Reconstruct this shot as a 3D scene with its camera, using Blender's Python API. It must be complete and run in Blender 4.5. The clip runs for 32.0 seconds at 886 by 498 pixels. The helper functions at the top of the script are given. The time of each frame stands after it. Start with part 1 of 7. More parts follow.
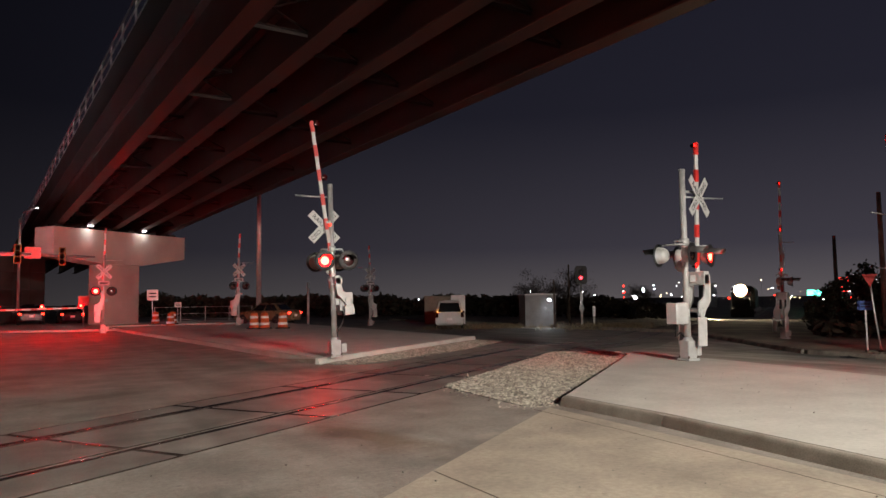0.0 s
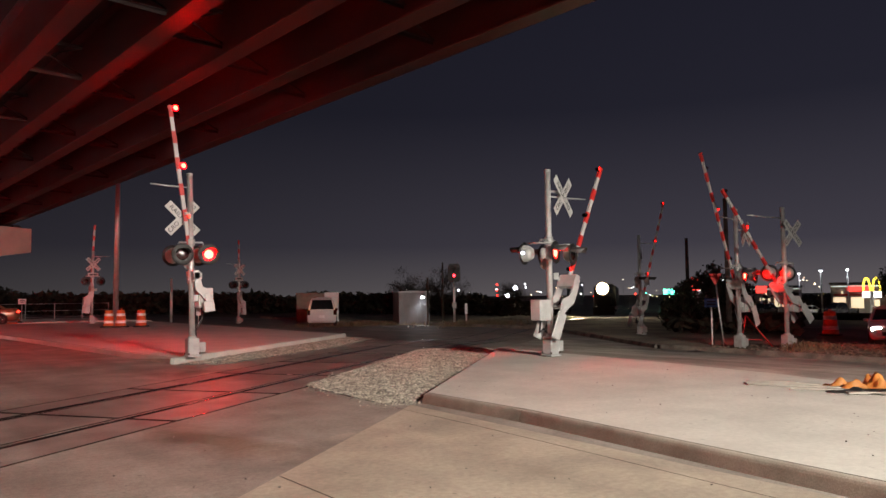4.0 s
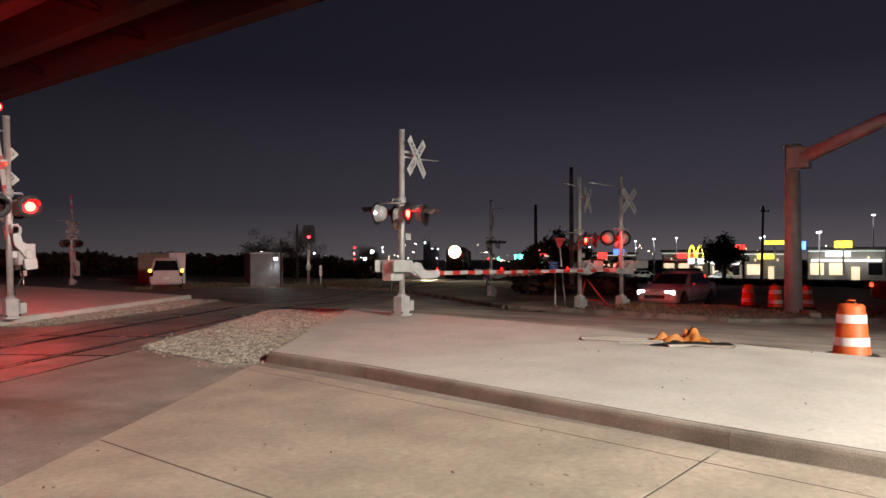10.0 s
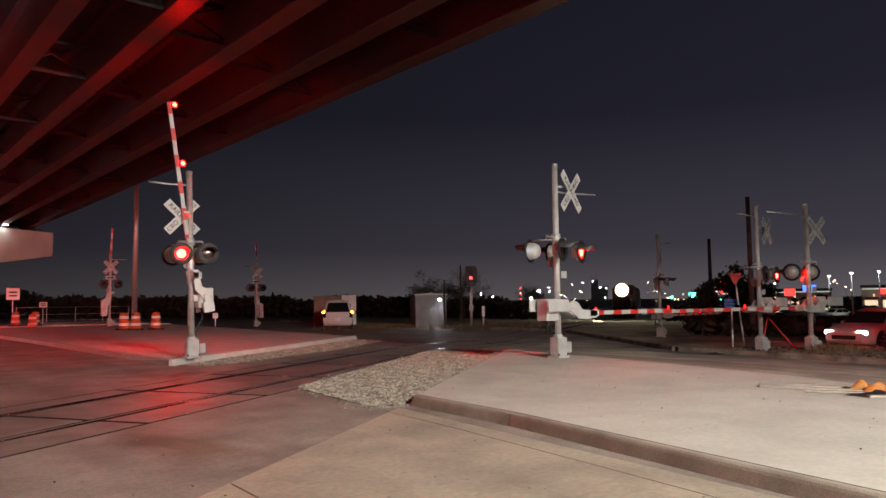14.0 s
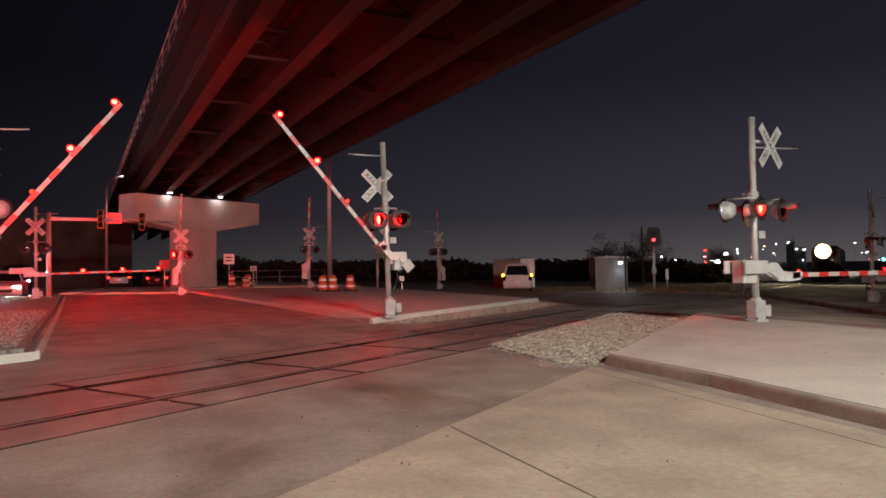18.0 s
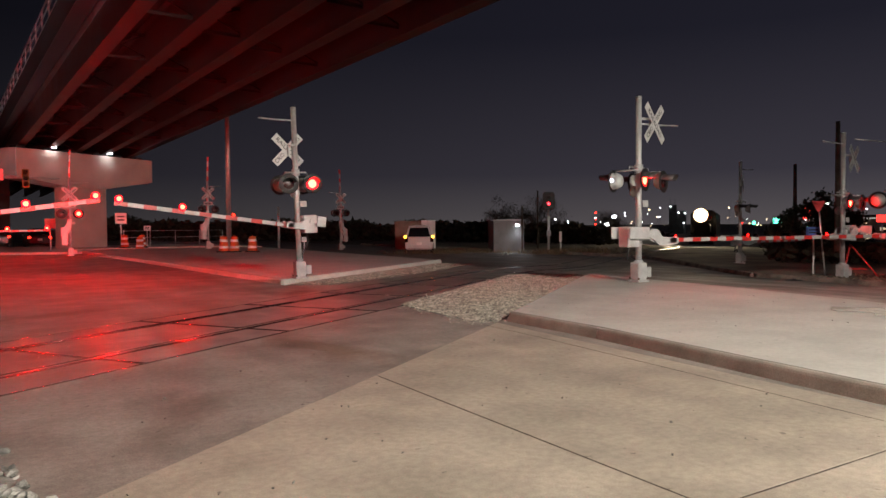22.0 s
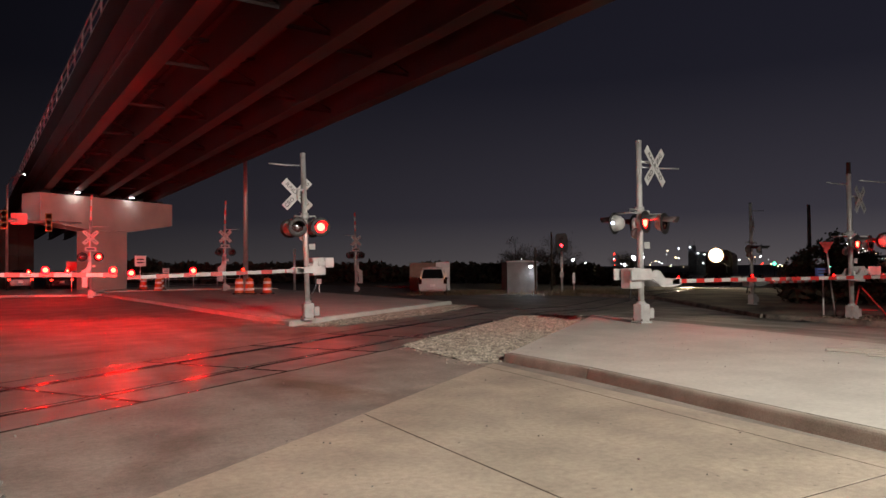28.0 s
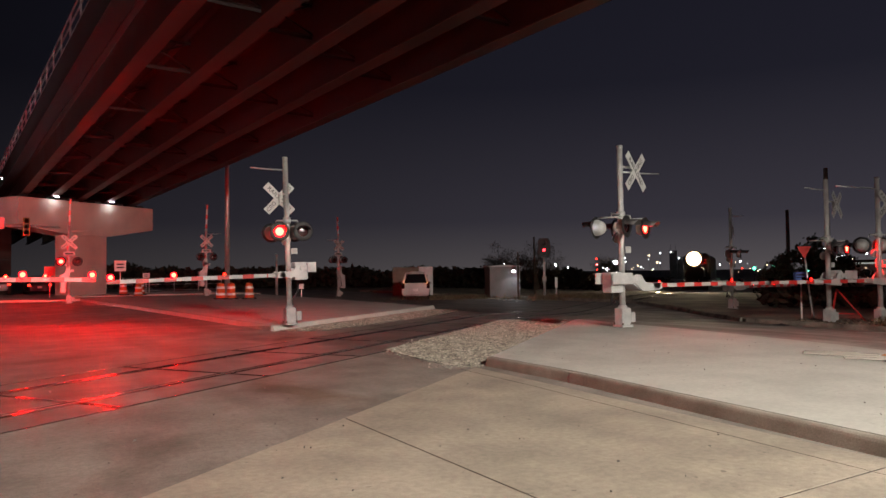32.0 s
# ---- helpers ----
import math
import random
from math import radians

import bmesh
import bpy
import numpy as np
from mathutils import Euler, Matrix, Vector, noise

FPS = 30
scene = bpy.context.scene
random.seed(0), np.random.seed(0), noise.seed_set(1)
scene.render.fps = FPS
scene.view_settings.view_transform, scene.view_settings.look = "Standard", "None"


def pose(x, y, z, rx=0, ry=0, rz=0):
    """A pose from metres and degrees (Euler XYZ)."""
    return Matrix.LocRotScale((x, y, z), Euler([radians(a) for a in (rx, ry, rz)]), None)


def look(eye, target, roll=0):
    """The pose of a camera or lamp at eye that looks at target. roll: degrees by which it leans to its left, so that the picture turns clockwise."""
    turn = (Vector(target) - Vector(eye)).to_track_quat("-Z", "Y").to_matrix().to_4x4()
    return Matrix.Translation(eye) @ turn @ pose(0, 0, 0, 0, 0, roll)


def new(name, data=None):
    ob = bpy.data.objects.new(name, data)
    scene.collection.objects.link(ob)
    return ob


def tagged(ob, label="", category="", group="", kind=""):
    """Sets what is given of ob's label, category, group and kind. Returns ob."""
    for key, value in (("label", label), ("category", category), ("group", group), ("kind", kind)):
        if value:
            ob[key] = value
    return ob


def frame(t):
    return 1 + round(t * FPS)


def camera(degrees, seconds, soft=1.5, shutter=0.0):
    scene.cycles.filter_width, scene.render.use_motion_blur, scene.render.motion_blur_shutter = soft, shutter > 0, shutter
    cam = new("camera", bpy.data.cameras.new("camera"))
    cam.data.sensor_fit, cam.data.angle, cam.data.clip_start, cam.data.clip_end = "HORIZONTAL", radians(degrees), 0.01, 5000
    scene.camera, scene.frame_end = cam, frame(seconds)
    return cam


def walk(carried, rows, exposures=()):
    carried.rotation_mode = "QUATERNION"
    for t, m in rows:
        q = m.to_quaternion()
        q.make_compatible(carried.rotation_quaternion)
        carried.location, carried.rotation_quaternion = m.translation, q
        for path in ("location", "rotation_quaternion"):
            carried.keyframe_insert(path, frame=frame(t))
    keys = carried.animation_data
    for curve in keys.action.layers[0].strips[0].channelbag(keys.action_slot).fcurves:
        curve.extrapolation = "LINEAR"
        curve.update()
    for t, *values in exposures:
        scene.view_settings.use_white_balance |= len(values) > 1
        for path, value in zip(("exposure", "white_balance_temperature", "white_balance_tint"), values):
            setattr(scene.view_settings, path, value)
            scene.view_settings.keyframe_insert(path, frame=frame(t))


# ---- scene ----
cam = camera(63.8, 32.0, shutter=0.2)
PATH = [
    (0, (0.002, 0.000, 1.519), (4.921, 8.678, 2.233), -0.80),
    (0.5, (-0.053, 0.013, 1.517), (4.722, 8.774, 2.192), -0.71),
    (1, (-0.022, 0.023, 1.515), (4.932, 8.684, 2.193), -0.41),
    (1.5, (0.063, 0.020, 1.505), (5.196, 8.571, 2.227), -0.48),
    (2, (0.177, 0.011, 1.495), (5.500, 8.441, 2.265), -0.49),
    (2.5, (0.231, 0.000, 1.499), (5.771, 8.286, 2.307), -0.64),
    (3, (0.285, 0.012, 1.487), (6.084, 8.120, 2.281), -0.55),
    (3.5, (0.305, 0.090, 1.491), (6.419, 7.970, 2.211), -0.58),
    (5.5, (0.340, 0.122, 1.477), (6.949, 7.604, 2.059), -0.58),
    (6, (0.331, 0.139, 1.476), (7.046, 7.529, 2.023), -0.61),
    (6.5, (0.366, 0.125, 1.474), (7.171, 7.434, 1.984), -0.87),
    (7, (0.386, 0.125, 1.467), (7.292, 7.344, 1.918), -1.07),
    (7.5, (0.392, 0.139, 1.456), (7.410, 7.253, 1.824), -1.14),
    (8, (0.407, 0.127, 1.451), (7.532, 7.138, 1.750), -1.01),
    (8.5, (0.416, 0.096, 1.459), (7.643, 7.003, 1.707), -0.77),
    (9, (0.423, 0.089, 1.461), (7.776, 6.863, 1.679), -0.56),
    (10, (0.484, 0.095, 1.401), (8.228, 6.420, 1.545), -0.05),
    (10.5, (0.689, 0.113, 1.339), (8.586, 6.238, 1.675), 1.05),
    (11, (0.852, 0.184, 1.341), (8.280, 6.855, 1.908), 1.65),
    (11.5, (0.953, 0.268, 1.375), (7.846, 7.493, 1.916), 0.49),
    (12, (0.989, 0.241, 1.392), (7.440, 7.861, 1.948), -0.03),
    (12.5, (1.005, 0.201, 1.390), (7.378, 7.879, 2.043), -0.07),
    (13, (1.013, 0.201, 1.385), (7.338, 7.917, 2.068), -0.42),
    (13.5, (1.014, 0.204, 1.386), (7.218, 8.016, 2.080), -0.65),
    (14, (1.012, 0.233, 1.384), (7.074, 8.153, 2.107), -0.70),
    (14.5, (0.995, 0.204, 1.395), (6.935, 8.212, 2.153), -0.79),
    (16.5, (1.018, 0.225, 1.387), (6.791, 8.355, 2.144), -0.90),
    (17, (0.946, 0.219, 1.381), (5.925, 8.861, 2.106), -1.07),
    (17.5, (0.774, 0.155, 1.372), (5.252, 9.079, 1.930), -1.19),
    (18, (0.645, 0.105, 1.356), (4.618, 9.278, 1.604), -0.88),
    (18.5, (0.590, -0.022, 1.342), (3.623, 9.507, 1.331), -0.77),
    (19, (0.515, -0.093, 1.347), (2.025, 9.790, 1.173), -1.33),
    (19.5, (0.416, -0.079, 1.343), (0.847, 9.912, 1.268), -2.15),
    (19.6, (0.381, -0.051, 1.334), (0.790, 9.941, 1.275), -2.22),
    (20, (0.248, -0.068, 1.340), (1.169, 9.890, 1.378), -2.76),
    (20.5, (0.240, -0.171, 1.389), (3.786, 9.173, 1.056), 1.06),
    (21, (0.206, -0.343, 1.409), (4.814, 8.517, 0.896), 0.33),
    (21.5, (0.152, -0.415, 1.420), (5.189, 8.215, 1.031), -1.21),
    (22, (0.065, -0.503, 1.446), (5.290, 8.016, 1.119), -0.47),
    (23, (0.208, -0.655, 1.422), (5.477, 7.841, 1.206), -0.98),
    (23.5, (0.176, -0.733, 1.428), (5.469, 7.751, 1.303), -1.64),
    (24, (0.118, -0.792, 1.438), (5.535, 7.614, 1.424), -1.51),
    (24.5, (0.160, -0.848, 1.443), (5.621, 7.529, 1.490), -0.95),
    (25, (0.200, -0.885, 1.446), (5.640, 7.505, 1.538), -0.65),
    (25.5, (0.226, -0.891, 1.442), (5.570, 7.560, 1.560), -0.56),
    (26, (0.219, -0.889, 1.453), (5.439, 7.640, 1.590), -0.59),
    (28.5, (0.218, -0.910, 1.453), (5.217, 7.746, 1.732), -0.64),
    (29, (0.225, -0.899, 1.443), (5.235, 7.751, 1.731), -0.67),
    (29.5, (0.223, -0.897, 1.444), (5.259, 7.737, 1.736), -0.60),
    (30, (0.223, -0.893, 1.448), (5.298, 7.718, 1.741), -0.67),
    (30.5, (0.238, -0.895, 1.445), (5.346, 7.697, 1.739), -0.69),
    (31, (0.228, -0.886, 1.439), (5.380, 7.679, 1.739), -0.69),
    (31.5, (0.227, -0.912, 1.445), (5.409, 7.635, 1.752), -0.69),
    (32, (0.225, -0.928, 1.443), (5.431, 7.604, 1.767), -0.67),
]
walk(cam, [(t, look(eye, target, roll)) for t, eye, target, roll in PATH],
     exposures=((0, 0.4), (3, 0.4), (9, 0.25), (16, 0.3), (18, 0.2), (19, -0.15), (20.2, -0.25), (21, 0.15), (24, 0.1), (32, 0.12)))

# ---- night sky and lamps ----
world = bpy.data.worlds.new("night_sky")
scene.world = world
world.use_nodes = True
wt = world.node_tree
wt.nodes.clear()
w_out = wt.nodes.new("ShaderNodeOutputWorld")
w_bg = wt.nodes.new("ShaderNodeBackground")
w_ramp = wt.nodes.new("ShaderNodeValToRGB")
w_sep = wt.nodes.new("ShaderNodeSeparateXYZ")
w_tc = wt.nodes.new("ShaderNodeTexCoord")
wt.links.new(w_tc.outputs["Generated"], w_sep.inputs[0])
wt.links.new(w_sep.outputs["Z"], w_ramp.inputs[0])
wt.links.new(w_ramp.outputs[0], w_bg.inputs[0])
wt.links.new(w_bg.outputs[0], w_out.inputs[0])
for pos, col in ((0.0, (0.060, 0.053, 0.056)), (0.07, (0.026, 0.0235, 0.031)), (0.25, (0.0090, 0.0087, 0.0140)), (0.6, (0.0050, 0.0049, 0.0095))):
    e = w_ramp.color_ramp.elements[0] if pos == 0.0 else w_ramp.color_ramp.elements.new(pos)
    e.position, e.color = pos, (*col, 1)
w_ramp.color_ramp.elements[-1].color = (0.008, 0.008, 0.013, 1)
# the town's glow lies on the right; the sky over the open land is darker
w_side = wt.nodes.new("ShaderNodeValToRGB")
w_map = wt.nodes.new("ShaderNodeMapRange")
w_map.inputs[1].default_value, w_map.inputs[2].default_value = -0.4, 1.0
wt.links.new(w_sep.outputs["X"], w_map.inputs[0])
wt.links.new(w_map.outputs[0], w_side.inputs[0])
for pos, v in ((0.0, 0.05), (0.2, 0.10), (0.42, 0.5), (0.62, 0.9), (1.0, 1.5)):
    e = w_side.color_ramp.elements[0] if pos == 0.0 else w_side.color_ramp.elements[1] if pos == 1.0 else w_side.color_ramp.elements.new(pos)
    e.position, e.color = pos, (v, v, v, 1)
wt.links.new(w_side.outputs[0], w_bg.inputs[1])


def lamp(name, kind, eye, target, watts, color, size=0.3, cone=120, blend=0.5):
    data = bpy.data.lights.new(name, kind)
    data.energy, data.color = watts, color
    if kind == "AREA":
        data.shape, data.size = "DISK", size
    else:
        data.shadow_soft_size = size
    if kind == "SPOT":
        data.spot_size, data.spot_blend = radians(cone), blend
    ob = new(name, data)
    ob.matrix_world = look(eye, target)
    return ob



# ---- materials ----
def node_mat(name, color, rough=0.6, metal=0.0, vary=0.15, scale=3.0, fine=60.0, bump=0.15, stain=None, spec=0.5, per_piece=0.0, per_stone=0.0, streak=0.0, specks=0.0, stains=()):
    """A surface with large stains, fine grain and a little relief, at real size."""
    m = bpy.data.materials.new(name)
    m.use_nodes = True
    t = m.node_tree
    b = t.nodes["Principled BSDF"]
    tc = t.nodes.new("ShaderNodeTexCoord")
    big = t.nodes.new("ShaderNodeTexNoise")
    big.inputs["Scale"].default_value, big.inputs["Detail"].default_value = scale, 6.0
    small = t.nodes.new("ShaderNodeTexNoise")
    small.inputs["Scale"].default_value, small.inputs["Detail"].default_value = fine, 4.0
    geo = t.nodes.new("ShaderNodeNewGeometry")
    t.links.new(geo.outputs["Position"], big.inputs["Vector"])
    t.links.new(geo.outputs["Position"], small.inputs["Vector"])
    mix = t.nodes.new("ShaderNodeMix")
    mix.data_type = "RGBA"
    dark = stain or tuple(c * (1 - 2 * vary) for c in color)
    light = tuple(min(1, c * (1 + vary)) for c in color)
    mix.inputs["A"].default_value, mix.inputs["B"].default_value = (*dark, 1), (*light, 1)
    rng = t.nodes.new("ShaderNodeMapRange")
    rng.inputs[1].default_value, rng.inputs[2].default_value = 0.3, 0.62
    t.links.new(big.outputs["Fac"], rng.inputs[0])
    t.links.new(rng.outputs[0], mix.inputs["Factor"])
    grain = t.nodes.new("ShaderNodeMix")
    grain.data_type, grain.blend_type = "RGBA", "MULTIPLY"
    g2 = t.nodes.new("ShaderNodeMapRange")
    g2.inputs[1].default_value, g2.inputs[2].default_value = 0.25, 0.75
    g2.inputs[3].default_value, g2.inputs[4].default_value = 1 - 1.6 * vary, 1 + 0.9 * vary
    t.links.new(small.outputs["Fac"], g2.inputs[0])
    grain.inputs["Factor"].default_value = 1.0
    t.links.new(mix.outputs["Result"], grain.inputs["A"])
    t.links.new(g2.outputs[0], grain.inputs["B"])
    last = grain.outputs["Result"]
    if per_piece:
        info = t.nodes.new("ShaderNodeObjectInfo")
        g3 = t.nodes.new("ShaderNodeMapRange")
        g3.inputs[3].default_value, g3.inputs[4].default_value = 1 - per_piece, 1 + per_piece
        t.links.new(info.outputs["Random"], g3.inputs[0])
        pm = t.nodes.new("ShaderNodeMix")
        pm.data_type, pm.blend_type = "RGBA", "MULTIPLY"
        pm.inputs["Factor"].default_value = 1.0
        t.links.new(last, pm.inputs["A"])
        t.links.new(g3.outputs[0], pm.inputs["B"])
        last = pm.outputs["Result"]
    def times(last, out):
        pm = t.nodes.new("ShaderNodeMix")
        pm.data_type, pm.blend_type = "RGBA", "MULTIPLY"
        pm.inputs["Factor"].default_value = 1.0
        t.links.new(last, pm.inputs["A"])
        t.links.new(out, pm.inputs["B"])
        return pm.outputs["Result"]

    def ranged(out, a, b, lo, hi):
        g = t.nodes.new("ShaderNodeMapRange")
        for k, v in enumerate((a, b, lo, hi)):
            g.inputs[1 + k].default_value = v
        t.links.new(out, g.inputs[0])
        return g.outputs[0]

    if per_stone:
        last = times(last, ranged(geo.outputs["Random Per Island"], 0, 1, 1 - per_stone, 1 + per_stone))
    if streak:
        # tyre streaks along the road and broad worn patches
        mp = t.nodes.new("ShaderNodeMapping")
        mp.inputs["Scale"].default_value = (1.6, 0.12, 1.0)
        mp.inputs["Rotation"].default_value = (0, 0, 0.12)
        t.links.new(geo.outputs["Position"], mp.inputs["Vector"])
        ns = t.nodes.new("ShaderNodeTexNoise")
        ns.inputs["Scale"].default_value, ns.inputs["Detail"].default_value = 1.0, 5.0
        t.links.new(mp.outputs[0], ns.inputs["Vector"])
        last = times(last, ranged(ns.outputs["Fac"], 0.36, 0.6, 1 - streak, 1 + 0.25 * streak))
        nb = t.nodes.new("ShaderNodeTexNoise")
        nb.inputs["Scale"].default_value, nb.inputs["Detail"].default_value, nb.inputs["Distortion"].default_value = 0.28, 7.0, 1.2
        t.links.new(geo.outputs["Position"], nb.inputs["Vector"])
        last = times(last, ranged(nb.outputs["Fac"], 0.40, 0.56, 1 - 0.8 * streak, 1.08))
    if specks:
        nm = t.nodes.new("ShaderNodeTexNoise")
        nm.inputs["Scale"].default_value, nm.inputs["Detail"].default_value = 17.0, 6.0
        t.links.new(geo.outputs["Position"], nm.inputs["Vector"])
        last = times(last, ranged(nm.outputs["Fac"], 0.36, 0.64, 1 - 0.25 * specks, 1 + 0.16 * specks))
        nk = t.nodes.new("ShaderNodeTexNoise")
        nk.inputs["Scale"].default_value, nk.inputs["Detail"].default_value = 11.0, 2.0
        t.links.new(geo.outputs["Position"], nk.inputs["Vector"])
        last = times(last, ranged(nk.outputs["Fac"], 0.70, 0.76, 1.0, 1 - specks))
    for (sx, sy, ang, lx, ly, tint) in stains:
        mp = t.nodes.new("ShaderNodeMapping")
        mp.vector_type = "TEXTURE"
        mp.inputs["Location"].default_value = (sx, sy, 0)
        mp.inputs["Rotation"].default_value = (0, 0, radians(ang))
        mp.inputs["Scale"].default_value = (lx, ly, 1)
        t.links.new(geo.outputs["Position"], mp.inputs["Vector"])
        ln = t.nodes.new("ShaderNodeVectorMath")
        ln.operation = "LENGTH"
        t.links.new(mp.outputs[0], ln.inputs[0])
        nz = t.nodes.new("ShaderNodeTexNoise")
        nz.inputs["Scale"].default_value, nz.inputs["Detail"].default_value = 1.7, 7.0
        t.links.new(geo.outputs["Position"], nz.inputs["Vector"])
        ad = t.nodes.new("ShaderNodeMath")
        ad.operation = "MULTIPLY_ADD"
        ad.inputs[1].default_value = 1.3
        t.links.new(nz.outputs["Fac"], ad.inputs[0])
        t.links.new(ln.outputs["Value"], ad.inputs[2])
        sm = t.nodes.new("ShaderNodeMix")
        sm.data_type, sm.blend_type = "RGBA", "MULTIPLY"
        sm.inputs["B"].default_value = (*tint, 1)
        t.links.new(ranged(ad.outputs[0], 0.95, 1.55, 1.0, 0.0), sm.inputs["Factor"])
        t.links.new(last, sm.inputs["A"])
        last = sm.outputs["Result"]
    t.links.new(last, b.inputs["Base Color"])
    r = t.nodes.new("ShaderNodeMapRange")
    r.inputs[3].default_value, r.inputs[4].default_value = max(0.05, rough - 0.12), min(1, rough + 0.12)
    t.links.new(big.outputs["Fac"], r.inputs[0])
    t.links.new(r.outputs[0], b.inputs["Roughness"])
    b.inputs["Metallic"].default_value = metal
    b.inputs["Specular IOR Level"].default_value = spec
    if bump:
        bp = t.nodes.new("ShaderNodeBump")
        bp.inputs["Strength"].default_value, bp.inputs["Distance"].default_value = bump, 0.01
        t.links.new(small.outputs["Fac"], bp.inputs["Height"])
        t.links.new(bp.outputs[0], b.inputs["Normal"])
    return m


def glow_mat(name, color, strength):
    m = bpy.data.materials.new(name)
    m.use_nodes = True
    b = m.node_tree.nodes["Principled BSDF"]
    b.inputs["Base Color"].default_value = (*color, 1)
    b.inputs["Emission Color"].default_value = (*color, 1)
    b.inputs["Emission Strength"].default_value = strength
    return m


M_SLAB = node_mat("beige_road_concrete", (0.40, 0.35, 0.28), 0.75, vary=0.12, scale=1.3, fine=90, bump=0.2, per_piece=0.05, streak=0.06, specks=0.45)
M_OLD = node_mat("worn_grey_pavement", (0.28, 0.255, 0.225), 0.74, vary=0.16, scale=1.1, fine=70, bump=0.3, streak=0.11, specks=0.45, spec=0.3,
                 stains=((3.25, 7.6, 100, 2.0, 0.55, (0.60, 0.50, 0.43)), (5.6, 14.6, 60, 1.1, 0.4, (0.5, 0.47, 0.45)), (1.2, 5.2, 60, 1.2, 0.35, (0.72, 0.70, 0.68)), (4.4, 6.8, 20, 0.4, 0.14, (1.25, 1.22, 1.18)), (0.6, 13.0, 30, 1.6, 0.5, (0.65, 0.62, 0.6))))
M_WALKWAY = node_mat("pale_new_concrete", (0.535, 0.525, 0.475), 0.75, vary=0.05, scale=1.4, fine=110, bump=0.12, streak=0.04, specks=0.25)
M_CURB = node_mat("kerb_concrete", (0.33, 0.30, 0.25), 0.8, vary=0.2, scale=1.6, fine=90, bump=0.15, per_piece=0.06)
M_KERB_DIRTY = node_mat("dirty_kerb_concrete", (0.21, 0.185, 0.155), 0.85, vary=0.3, scale=2.2, fine=60, bump=0.3)
M_PANEL = node_mat("crossing_panel_concrete", (0.22, 0.20, 0.18), 0.55, vary=0.2, scale=1.4, fine=60, bump=0.25, per_piece=0.10, streak=0.25, spec=0.35)
M_STONE = node_mat("ballast_stone", (0.25, 0.24, 0.215), 0.85, vary=0.25, scale=9, fine=120, bump=0.3, per_stone=0.6)
M_STONE_PALE = node_mat("pale_ballast_stone", (0.35, 0.315, 0.26), 0.85, vary=0.25, scale=5, fine=120, bump=0.3, per_stone=0.5)
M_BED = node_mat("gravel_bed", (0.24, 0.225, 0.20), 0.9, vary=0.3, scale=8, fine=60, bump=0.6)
# Near-black bed: shade in the gaps between stones, put into its colour.
M_BED_DARK = node_mat("dark_stone_gaps", (0.07, 0.065, 0.057), 0.95, vary=0.3, scale=8, fine=60, bump=0.6)
M_SIDEROAD = node_mat("pale_worn_side_road", (0.40, 0.365, 0.32), 0.74, vary=0.14, scale=1.1, fine=70, bump=0.3, streak=0.25, specks=0.3, spec=0.3)
M_RUBBLE = node_mat("earthy_rubble", (0.16, 0.13, 0.10), 0.92, vary=0.3, scale=6, fine=70, bump=0.4, per_stone=0.5)
M_DIRT = node_mat("dry_dirt_and_grass", (0.20, 0.165, 0.125), 0.95, vary=0.3, scale=0.4, fine=20, bump=0.6)
M_RAIL = node_mat("rail_head_steel", (0.40, 0.36, 0.33), 0.14, 1.0, vary=0.15, scale=3, fine=200, bump=0.05)
M_EDGE = node_mat("worn_steel_angle", (0.34, 0.31, 0.28), 0.22, 1.0, vary=0.2, scale=3, fine=120, bump=0.12)
M_RUST = node_mat("rusty_rail_steel", (0.10, 0.06, 0.04), 0.7, 0.3, vary=0.25, scale=6, fine=150, bump=0.1)
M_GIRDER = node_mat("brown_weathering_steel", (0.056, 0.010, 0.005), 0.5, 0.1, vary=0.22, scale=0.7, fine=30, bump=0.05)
# Girder steel again, darkened for the shade between the girders.
M_BRACE = node_mat("shaded_weathering_steel", (0.020, 0.006, 0.004), 0.7, 0.1, vary=0.25, scale=0.7, fine=30, bump=0.05)
# Deck and parapet concrete, the shade under the bridge put into its colour.
M_DECK = node_mat("shaded_bridge_deck", (0.014, 0.011, 0.010), 0.85, vary=0.2, scale=0.5, fine=40)
M_PIER = node_mat("pier_concrete", (0.46, 0.43, 0.38), 0.8, vary=0.08, scale=0.6, fine=40, bump=0.08)
M_GALV = node_mat("galvanised_steel", (0.58, 0.58, 0.57), 0.42, 0.55, vary=0.10, scale=5, fine=60, bump=0.03)
M_ALU = node_mat("painted_aluminium", (0.54, 0.54, 0.53), 0.45, 0.2, vary=0.07, scale=4, fine=80, bump=0.03)
M_GREY = node_mat("grey_enamel", (0.42, 0.42, 0.41), 0.45, 0.1, vary=0.1, scale=4, fine=80, bump=0.03)
M_BLACK = node_mat("matt_black_enamel", (0.012, 0.012, 0.013), 0.55, vary=0.15, scale=5, fine=80, bump=0.03)
M_WHITE = node_mat("white_reflective_sheet", (0.80, 0.80, 0.79), 0.4, vary=0.05, scale=3, fine=60, bump=0.02)
M_REDSHEET = node_mat("red_reflective_sheet", (0.50, 0.03, 0.025), 0.4, vary=0.08, scale=3, fine=60, bump=0.02)
M_ORANGE = node_mat("orange_plastic", (0.62, 0.13, 0.03), 0.5, vary=0.12, scale=5, fine=60, bump=0.03)
M_RUBBER = node_mat("black_rubber", (0.02, 0.02, 0.02), 0.8, vary=0.2, scale=6, fine=90, bump=0.1)
M_WOOD = node_mat("creosoted_wood", (0.07, 0.05, 0.035), 0.85, vary=0.25, scale=3, fine=60, bump=0.3)
